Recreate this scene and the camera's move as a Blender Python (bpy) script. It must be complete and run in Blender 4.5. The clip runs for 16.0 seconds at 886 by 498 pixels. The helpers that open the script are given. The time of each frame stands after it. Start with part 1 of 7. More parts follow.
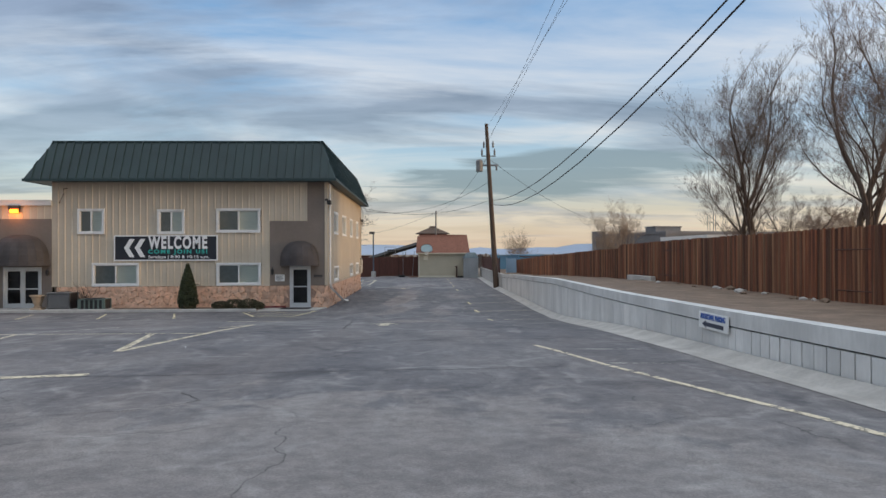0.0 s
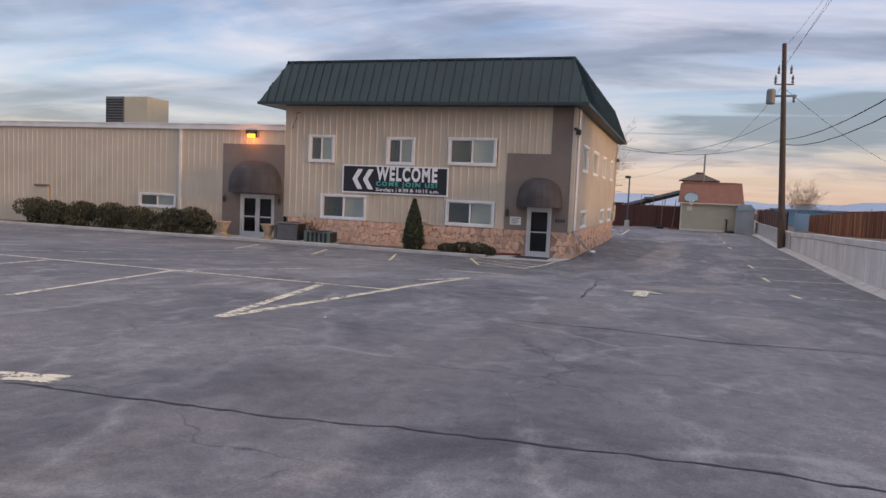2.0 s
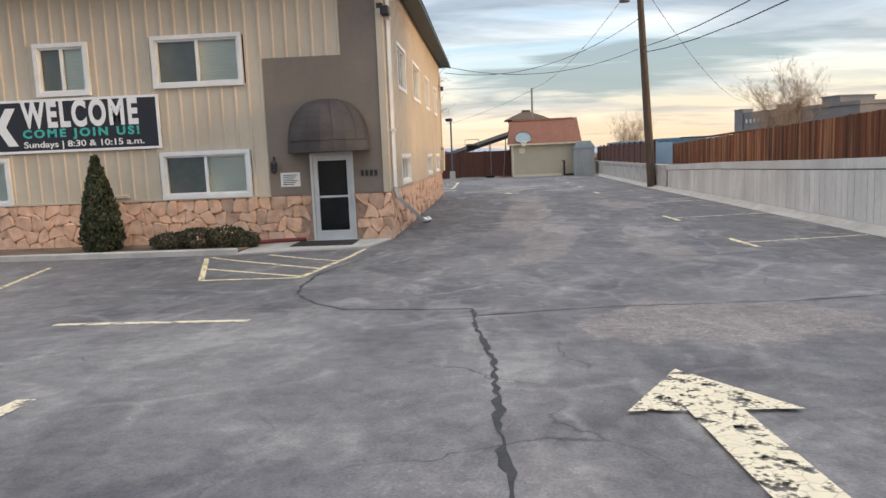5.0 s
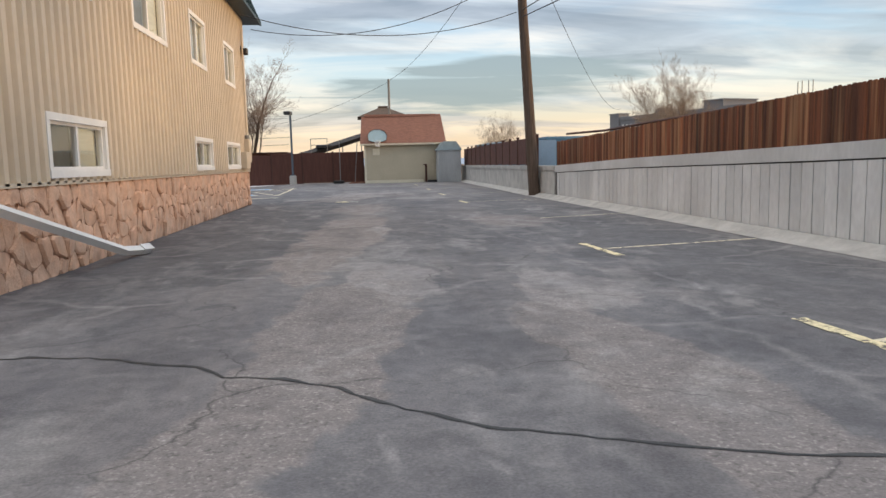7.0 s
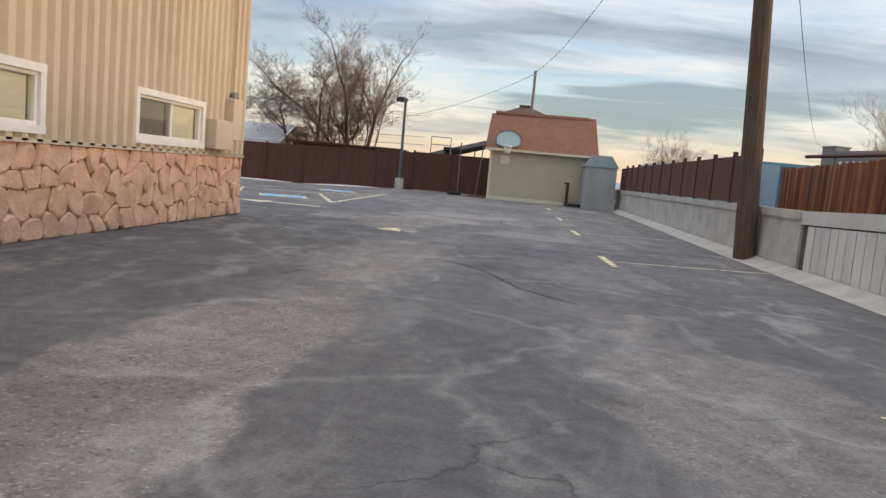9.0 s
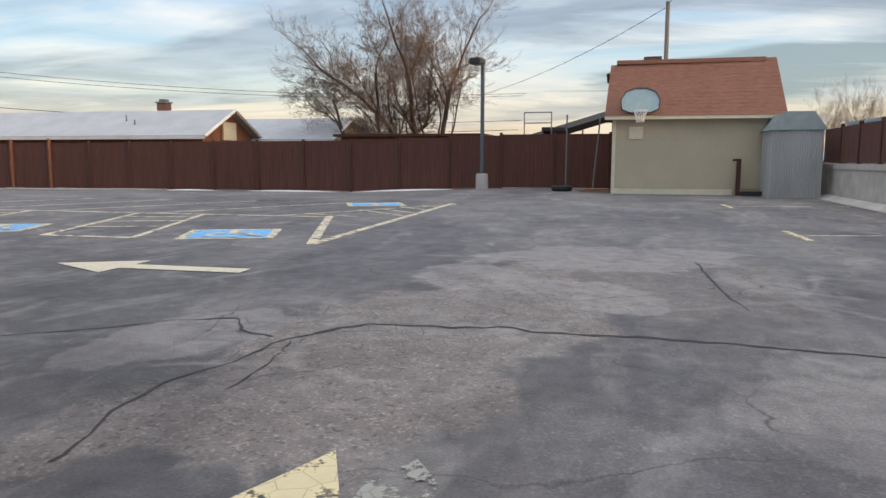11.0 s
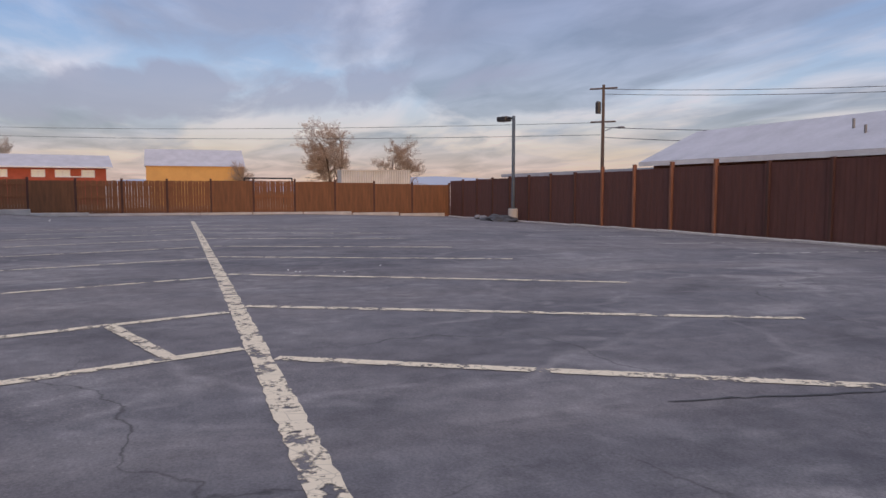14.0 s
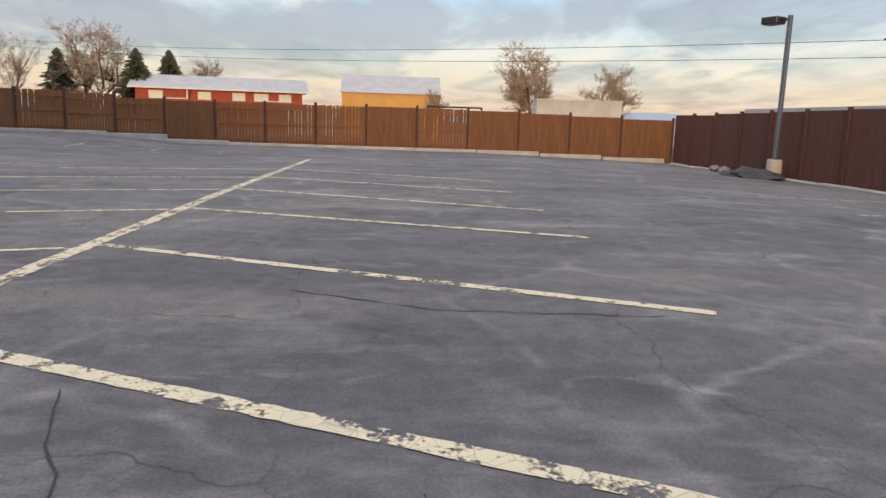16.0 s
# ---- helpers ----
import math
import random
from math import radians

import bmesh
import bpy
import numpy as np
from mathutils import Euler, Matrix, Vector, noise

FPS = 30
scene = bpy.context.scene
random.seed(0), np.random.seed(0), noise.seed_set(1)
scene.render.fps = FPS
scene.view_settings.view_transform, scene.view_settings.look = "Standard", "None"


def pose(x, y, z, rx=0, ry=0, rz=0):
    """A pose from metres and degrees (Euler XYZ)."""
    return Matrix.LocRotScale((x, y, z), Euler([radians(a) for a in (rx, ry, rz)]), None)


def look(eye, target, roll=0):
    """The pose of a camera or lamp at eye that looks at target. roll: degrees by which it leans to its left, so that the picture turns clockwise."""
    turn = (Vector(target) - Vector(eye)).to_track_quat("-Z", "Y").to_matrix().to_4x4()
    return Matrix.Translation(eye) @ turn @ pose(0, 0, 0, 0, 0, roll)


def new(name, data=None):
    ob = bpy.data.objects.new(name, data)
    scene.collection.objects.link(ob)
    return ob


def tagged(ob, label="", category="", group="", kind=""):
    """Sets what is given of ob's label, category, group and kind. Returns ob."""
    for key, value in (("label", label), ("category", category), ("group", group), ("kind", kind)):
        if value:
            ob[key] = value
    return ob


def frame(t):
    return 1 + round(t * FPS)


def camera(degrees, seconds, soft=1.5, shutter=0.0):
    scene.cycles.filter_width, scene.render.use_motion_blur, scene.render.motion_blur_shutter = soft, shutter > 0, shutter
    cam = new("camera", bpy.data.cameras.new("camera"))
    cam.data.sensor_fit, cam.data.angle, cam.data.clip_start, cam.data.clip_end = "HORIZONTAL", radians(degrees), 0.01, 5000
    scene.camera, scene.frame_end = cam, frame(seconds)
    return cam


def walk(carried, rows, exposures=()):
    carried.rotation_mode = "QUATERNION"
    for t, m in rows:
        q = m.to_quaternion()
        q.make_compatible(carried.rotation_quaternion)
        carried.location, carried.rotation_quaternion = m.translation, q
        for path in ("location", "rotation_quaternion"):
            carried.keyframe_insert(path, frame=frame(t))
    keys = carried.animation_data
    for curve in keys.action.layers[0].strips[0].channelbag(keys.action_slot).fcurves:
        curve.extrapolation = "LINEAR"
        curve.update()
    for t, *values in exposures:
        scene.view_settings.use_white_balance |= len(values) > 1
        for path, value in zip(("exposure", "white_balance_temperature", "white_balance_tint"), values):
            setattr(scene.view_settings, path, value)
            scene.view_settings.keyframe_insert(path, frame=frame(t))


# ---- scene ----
cam = camera(63.1, 16.0)
PATH = [
    (0, (-0.284, -0.845, 2.839), (-0.229, 1.154, 2.846), -0.2),
    (0.5, (-0.172, 0.646, 2.68), (-0.263, 2.643, 2.623), 4.7),
    (1, (-0.071, 2.271, 2.564), (-0.255, 4.262, 2.493), 2.1),
    (1.5, (-0.594, 3.775, 2.609), (-0.984, 5.732, 2.471), 1.6),
    (2, (-0.795, 5.319, 2.608), (-1.413, 7.214, 2.452), 2.5),
    (2.5, (-1.154, 7.161, 2.506), (-1.742, 9.057, 2.264), 4.3),
    (3, (-1.602, 9.174, 2.406), (-2.069, 11.081, 2.023), 0.8),
    (3.5, (-2.084, 11.196, 2.27), (-2.278, 13.166, 1.986), -1.8),
    (3.7, (-2.225, 12.222, 2.188), (-2.298, 14.197, 1.878), -1.1),
    (5.8, (-2.782, 22.417, 1.755), (-2.949, 24.397, 1.527), -2.9),
    (6, (-2.619, 23.376, 1.669), (-2.761, 25.35, 1.379), -2.6),
    (6.5, (-2.111, 25.976, 1.479), (-2.213, 27.96, 1.244), -3.8),
    (7, (-1.251, 28.715, 1.313), (-1.027, 30.688, 1.074), -1.3),
    (7.5, (-0.385, 31.5, 1.265), (-0.229, 33.478, 1.017), 2.3),
    (8, (0.422, 34.415, 1.245), (0.538, 36.391, 0.963), 4.7),
    (8.5, (0.74, 37.48, 1.251), (0.673, 39.466, 1.029), 5.9),
    (8.7, (0.677, 38.719, 1.246), (0.54, 40.703, 1.034), 6.2),
    (10.8, (-0.664, 51.663, 1.205), (-1.021, 53.615, 0.954), -0.7),
    (11, (-0.707, 52.847, 1.205), (-1.163, 54.778, 0.956), 0.1),
    (11.5, (-0.933, 55.729, 1.144), (-1.686, 57.559, 0.859), 2.8),
    (12, (-1.792, 58.576, 1.124), (-2.958, 60.171, 0.816), 3.2),
    (12.5, (-3.164, 61.04, 1.128), (-4.629, 62.378, 0.877), 1.2),
    (13, (-4.814, 63.239, 1.111), (-6.446, 64.381, 0.929), 0.0),
    (13.5, (-6.611, 65.126, 1.136), (-8.371, 66.064, 0.982), -0.1),
    (14, (-8.678, 66.855, 1.143), (-10.55, 67.538, 0.978), -0.0),
    (14.5, (-10.837, 68.143, 1.137), (-12.771, 68.609, 0.934), 0.5),
    (15, (-13.248, 69.085, 1.137), (-15.203, 69.411, 0.873), 1.3),
    (15.5, (-15.895, 69.715, 1.16), (-17.851, 69.949, 0.814), 2.0),
    (16, (-18.412, 70.121, 1.124), (-20.376, 70.256, 0.772), 1.8),
]
# the clip's own drift in brightness and white balance: seconds, stops, kelvin, tint
EXPOSURES = [(0, -0.40, 6050, 8), (0.5, -0.54, 6150, 18), (1.5, -0.42, 6100, 22), (2.0, -0.38, 6250, 21), (2.5, -0.14, 6500, 20), (3.5, 0.1, 6500, 12), (6.4, 0.2, 6700, 10), (7.2, 0.0, 6600, 10),
             (8.7, -0.05, 6600, 10), (11, -0.06, 6500, 10), (11.6, -0.02, 6700, 10), (12, 0.0, 6800, 9), (12.5, -0.15, 6800, 9), (13, -0.58, 6300, 18), (13.5, -0.58, 6050, 25),
             (14, -0.66, 6050, 25), (14.5, -0.66, 6100, 24), (15, -0.60, 6250, 20), (15.5, -0.36, 6450, 17), (16, -0.20, 6550, 13)]
walk(cam, [(t, look(eye, target, roll)) for t, eye, target, roll in PATH], EXPOSURES)

# ---------------------------------------------------------------- world and sun
world = bpy.data.worlds.new("sky")
scene.world = world
world.use_nodes = True
wn, wl = world.node_tree.nodes, world.node_tree.links
wn.clear()


def wnode(kind, **values):
    n = wn.new(kind)
    for k, v in values.items():
        if k in n.inputs:
            n.inputs[k].default_value = v
    return n


def wmix(a, b, fac, mode="MIX"):
    n = wn.new("ShaderNodeMix")
    n.data_type, n.blend_type = "RGBA", mode
    for sock, val in ((n.inputs[0], fac), (n.inputs[6], a), (n.inputs[7], b)):
        if isinstance(val, bpy.types.NodeSocket):
            wl.new(val, sock)
        else:
            sock.default_value = val
    return n.outputs[2]


def wramp(src, stops):
    n = wn.new("ShaderNodeValToRGB")
    els = n.color_ramp.elements
    while len(els) < len(stops):
        els.new(0.5)
    for e, (p, c) in zip(els, stops):
        e.position, e.color = p, (*c, 1)
    wl.new(src, n.inputs[0])
    return n.outputs[0]


sky = wn.new("ShaderNodeTexSky")
sky.sky_type, sky.sun_disc = "NISHITA", False
sky.sun_elevation, sky.sun_rotation = radians(6), radians(100)
sky.air_density, sky.dust_density, sky.ozone_density = 1.0, 1.2, 2.0
tc = wn.new("ShaderNodeTexCoord")
sep = wn.new("ShaderNodeSeparateXYZ")
wl.new(tc.outputs["Generated"], sep.inputs[0])
# cloud streaks lie on a flat layer: direction divided by its height
lift = wn.new("ShaderNodeMath")
lift.operation = "ADD"
wl.new(sep.outputs[2], lift.inputs[0])
lift.inputs[1].default_value = 0.10
flat = wn.new("ShaderNodeVectorMath")
flat.operation = "DIVIDE"
wl.new(tc.outputs["Generated"], flat.inputs[0])
wl.new(lift.outputs[0], flat.inputs[1])


def cloud_noise(scale, stretch, turn, detail, seed):
    mp = wn.new("ShaderNodeMapping")
    mp.inputs["Location"].default_value = (seed, seed * 0.7, 0)
    mp.inputs["Rotation"].default_value = (0, 0, radians(turn))
    mp.inputs["Scale"].default_value = (scale * stretch, scale, 0.0)
    wl.new(flat.outputs[0], mp.inputs[0])
    n = wn.new("ShaderNodeTexNoise")
    n.inputs["Scale"].default_value, n.inputs["Detail"].default_value = 1.0, detail
    n.inputs["Roughness"].default_value, n.inputs["Distortion"].default_value = 0.55, 0.6
    wl.new(mp.outputs[0], n.inputs["Vector"])
    return n.outputs[0]


height = wramp(sep.outputs[2], [(0.0, (0, 0, 0)), (0.55, (1, 1, 1))])
clear = wramp(sep.outputs[2], [(0.0, (0.66, 0.47, 0.33)), (0.05, (0.62, 0.52, 0.40)), (0.12, (0.42, 0.52, 0.58)),
                               (0.24, (0.20, 0.35, 0.55)), (0.42, (0.20, 0.34, 0.56)), (0.75, (0.80, 0.85, 0.95)), (1.0, (1.0, 1.0, 1.0))])
veil = wramp(cloud_noise(0.95, 0.62, 24, 9, 3.1), [(0.40, (0, 0, 0)), (0.60, (0.95, 0.95, 0.95))])
pale = wramp(sep.outputs[2], [(0.0, (0.72, 0.55, 0.39)), (0.12, (0.70, 0.66, 0.62)), (0.36, (0.62, 0.64, 0.70)), (0.75, (1.0, 1.0, 1.0))])
shade = wramp(sep.outputs[2], [(0.0, (0.60, 0.46, 0.37)), (0.08, (0.27, 0.30, 0.34)), (0.30, (0.23, 0.26, 0.34)), (0.45, (0.26, 0.30, 0.36)), (0.8, (0.9, 0.9, 0.92))])
# overhead the cloud sheet is thick and bright, as under any high overcast
overhead = wramp(sep.outputs[2], [(0.36, (1, 1, 1)), (0.95, (1.36, 1.34, 1.30))])


def wmath(op, a, b=None):
    n = wn.new("ShaderNodeMath")
    n.operation = op
    for sock, val in zip(n.inputs, (a, b)):
        if isinstance(val, bpy.types.NodeSocket):
            wl.new(val, sock)
        elif val is not None:
            sock.default_value = val
    return n.outputs[0]


# the grey deck thickens towards the west
west_side = wmath("MULTIPLY", wmath("MAXIMUM", wmath("MULTIPLY", sep.outputs[0], -1.0), 0.0), 0.07)
dark = wramp(wmath("ADD", cloud_noise(0.62, 0.55, 14, 10, 8.3), west_side), [(0.49, (0, 0, 0)), (0.59, (0.93, 0.93, 0.93))])
# one long slate cloud low in the north-east
ratio = wmath("DIVIDE", sep.outputs[0], wmath("MAXIMUM", sep.outputs[1], 0.05))
across = wmath("POWER", wmath("ABSOLUTE", wmath("DIVIDE", wmath("SUBTRACT", ratio, 0.19), 0.24)), 2.0)
level = wmath("ADD", wmath("MULTIPLY", ratio, 0.06), 0.094)
along = wmath("POWER", wmath("ABSOLUTE", wmath("DIVIDE", wmath("SUBTRACT", sep.outputs[2], level), 0.034)), 2.0)
frayed = wmath("MULTIPLY", wmath("SUBTRACT", cloud_noise(2.4, 0.35, 8, 7, 1.7), 0.5), 3.2)
bank_cloud = wramp(wmath("ADD", wmath("SUBTRACT", wmath("SUBTRACT", 1.0, across), along), frayed), [(0.0, (0, 0, 0)), (0.5, (0.93, 0.93, 0.93))])
mottle = wramp(cloud_noise(2.1, 0.6, 20, 8, 4.4), [(0.34, (0.80, 0.80, 0.82)), (0.66, (1.42, 1.38, 1.34))])
shade = wmix(shade, mottle, 1.0, "MULTIPLY")
painted = wmix(wmix(clear, pale, veil), shade, dark)
painted = wmix(painted, (0.22, 0.26, 0.29, 1), bank_cloud)
# and a lavender one low in the west
ratio_w = wmath("DIVIDE", sep.outputs[1], wmath("MAXIMUM", wmath("MULTIPLY", sep.outputs[0], -1.0), 0.05))
across_w = wmath("POWER", wmath("ABSOLUTE", wmath("DIVIDE", wmath("ADD", ratio_w, 0.05), 0.55)), 2.0)
level_w = wmath("ADD", wmath("MULTIPLY", ratio_w, 0.05), 0.125)
along_w = wmath("POWER", wmath("ABSOLUTE", wmath("DIVIDE", wmath("SUBTRACT", sep.outputs[2], level_w), 0.036)), 2.0)
frayed_w = wmath("MULTIPLY", wmath("SUBTRACT", cloud_noise(1.9, 0.30, 95, 7, 5.3), 0.5), 4.2)
west_cloud = wramp(wmath("ADD", wmath("SUBTRACT", wmath("SUBTRACT", 1.0, across_w), along_w), frayed_w), [(0.0, (0, 0, 0)), (0.7, (0.85, 0.85, 0.85))])
painted = wmix(painted, (0.30, 0.29, 0.35, 1), west_cloud)
across_d = wmath("POWER", wmath("ABSOLUTE", wmath("DIVIDE", wmath("SUBTRACT", ratio_w, 0.16), 0.36)), 2.0)
along_d = wmath("POWER", wmath("ABSOLUTE", wmath("DIVIDE", wmath("SUBTRACT", sep.outputs[2], 0.235), 0.075)), 2.0)
frayed_d = wmath("MULTIPLY", wmath("SUBTRACT", cloud_noise(1.5, 0.45, 70, 8, 9.1), 0.5), 3.4)
west_deck = wramp(wmath("ADD", wmath("SUBTRACT", wmath("SUBTRACT", 1.0, across_d), along_d), frayed_d), [(0.0, (0, 0, 0)), (0.9, (0.8, 0.8, 0.8))])
painted = wmix(painted, (0.27, 0.27, 0.32, 1), west_deck)
painted = wmix(painted, overhead, 1.0, "MULTIPLY")
glow = wmix(painted, sky.outputs[0], 0.06)
back = wn.new("ShaderNodeBackground")
wl.new(glow, back.inputs[0])
back.inputs[1].default_value = 1.33
wl.new(back.outputs[0], wn.new("ShaderNodeOutputWorld").inputs[0])

sun = new("sun", bpy.data.lights.new("sun", "SUN"))
sun.data.energy, sun.data.angle, sun.data.color = 2.35, radians(12), (1.0, 0.62, 0.28)
sun.matrix_world = look((60, -11, 7.0), (0, 0, 0))

# ---------------------------------------------------------------- materials


def mat(name, color, rough=0.8, metal=0.0, var=0.25, scale=6.0, bump=0.2, bump_scale=40.0, stretch=(1, 1, 1), island=0.0,
        objrand=0.0, stain=None, stain_scale=0.6, stain_amount=0.35, spec=0.5):
    m = bpy.data.materials.new(name)
    m.use_nodes = True
    n, l = m.node_tree.nodes, m.node_tree.links
    b = n["Principled BSDF"]
    b.inputs["Roughness"].default_value, b.inputs["Metallic"].default_value = rough, metal
    b.inputs["Specular IOR Level"].default_value = spec
    co = n.new("ShaderNodeTexCoord")
    mp = n.new("ShaderNodeMapping")
    mp.inputs["Scale"].default_value = stretch
    l.new(co.outputs["Object"], mp.inputs[0])

    def noise_at(s, d=5.0):
        t = n.new("ShaderNodeTexNoise")
        t.inputs["Scale"].default_value, t.inputs["Detail"].default_value = s, d
        l.new(mp.outputs[0], t.inputs["Vector"])
        return t.outputs[0]

    def ramp(src, a, c, lo, hi):
        r = n.new("ShaderNodeValToRGB")
        r.color_ramp.elements[0].position, r.color_ramp.elements[0].color = a, (*lo, 1)
        r.color_ramp.elements[1].position, r.color_ramp.elements[1].color = c, (*hi, 1)
        l.new(src, r.inputs[0])
        return r.outputs[0]

    def mixed(a, c, fac, mode="MIX"):
        x = n.new("ShaderNodeMix")
        x.data_type, x.blend_type = "RGBA", mode
        for sock, val in ((x.inputs[0], fac), (x.inputs[6], a), (x.inputs[7], c)):
            if isinstance(val, bpy.types.NodeSocket):
                l.new(val, sock)
            else:
                sock.default_value = val
        return x.outputs[2]

    lo, hi = [c * (1 - var) for c in color], [min(1, c * (1 + var)) for c in color]
    out = ramp(noise_at(scale), 0.3, 0.7, lo, hi)
    fine = ramp(noise_at(scale * 9, 3), 0.3, 0.7, (1 - var * 0.6,) * 3, (1 + var * 0.2,) * 3)
    out = mixed(out, fine, 1.0, "MULTIPLY")
    if stain:
        out = mixed(out, (*stain, 1), ramp(noise_at(stain_scale, 6), 0.48, 0.72, (0, 0, 0), (stain_amount,) * 3))
    for amount, node, sock in ((island, "ShaderNodeNewGeometry", "Random Per Island"), (objrand, "ShaderNodeObjectInfo", "Random")):
        if amount:
            g = n.new(node)
            out = mixed(out, ramp(g.outputs[sock], 0.0, 1.0, (1 - amount,) * 3, (1 + amount * 0.5, 1 + amount * 0.38, 1 + amount * 0.3)), 1.0, "MULTIPLY")
    l.new(out, b.inputs["Base Color"])
    if bump:
        bp = n.new("ShaderNodeBump")
        bp.inputs["Strength"].default_value, bp.inputs["Distance"].default_value = bump, 0.02
        l.new(noise_at(bump_scale, 4), bp.inputs["Height"])
        l.new(bp.outputs[0], b.inputs["Normal"])
    return m


def worn_paint(name, color, wear=0.5):
    """Road paint, cracked and rubbed through to the asphalt."""
    m = bpy.data.materials.new(name)
    m.use_nodes = True
    n, l = m.node_tree.nodes, m.node_tree.links
    b = n["Principled BSDF"]
    b.inputs["Roughness"].default_value = 0.75
    co = n.new("ShaderNodeTexCoord")
    a, c = n.new("ShaderNodeTexNoise"), n.new("ShaderNodeTexNoise")
    v = n.new("ShaderNodeTexVoronoi")
    v.feature = "DISTANCE_TO_EDGE"
    for t, s in ((a, 7.0), (c, 34.0), (v, 9.0)):
        t.inputs["Scale"].default_value = s
        l.new(co.outputs["Object"], t.inputs["Vector"])
    a.inputs["Detail"].default_value = c.inputs["Detail"].default_value = 6
    add = n.new("ShaderNodeMath")
    add.operation = "MULTIPLY_ADD"
    l.new(c.outputs[0], add.inputs[0])
    add.inputs[1].default_value = 0.6
    l.new(a.outputs[0], add.inputs[2])
    r = n.new("ShaderNodeValToRGB")
    r.color_ramp.elements[0].position, r.color_ramp.elements[1].position = wear + 0.24, wear + 0.36
    l.new(add.outputs[0], r.inputs[0])
    rv = n.new("ShaderNodeValToRGB")
    rv.color_ramp.elements[0].position, rv.color_ramp.elements[1].position = 0.0, 0.035
    rv.color_ramp.elements[0].color = (0.55, 0.55, 0.55, 1)
    l.new(v.outputs[0], rv.inputs[0])
    tone = n.new("ShaderNodeMix")
    tone.data_type = "RGBA"
    l.new(a.outputs[0], tone.inputs[0])
    tone.inputs[6].default_value = (*(k * 0.80 for k in color), 1)
    tone.inputs[7].default_value = (*(min(1, k * 1.14) for k in color), 1)
    y = n.new("ShaderNodeMix")
    y.data_type, y.blend_type = "RGBA", "MULTIPLY"
    y.inputs[0].default_value = 0.8
    l.new(tone.outputs[2], y.inputs[6])
    l.new(rv.outputs[0], y.inputs[7])
    l.new(y.outputs[2], b.inputs["Base Color"])
    bare, both = n.new("ShaderNodeBsdfTransparent"), n.new("ShaderNodeMixShader")
    l.new(r.outputs[0], both.inputs[0])
    l.new(b.outputs[0], both.inputs[1])
    l.new(bare.outputs[0], both.inputs[2])
    l.new(both.outputs[0], n["Material Output"].inputs[0])
    return m


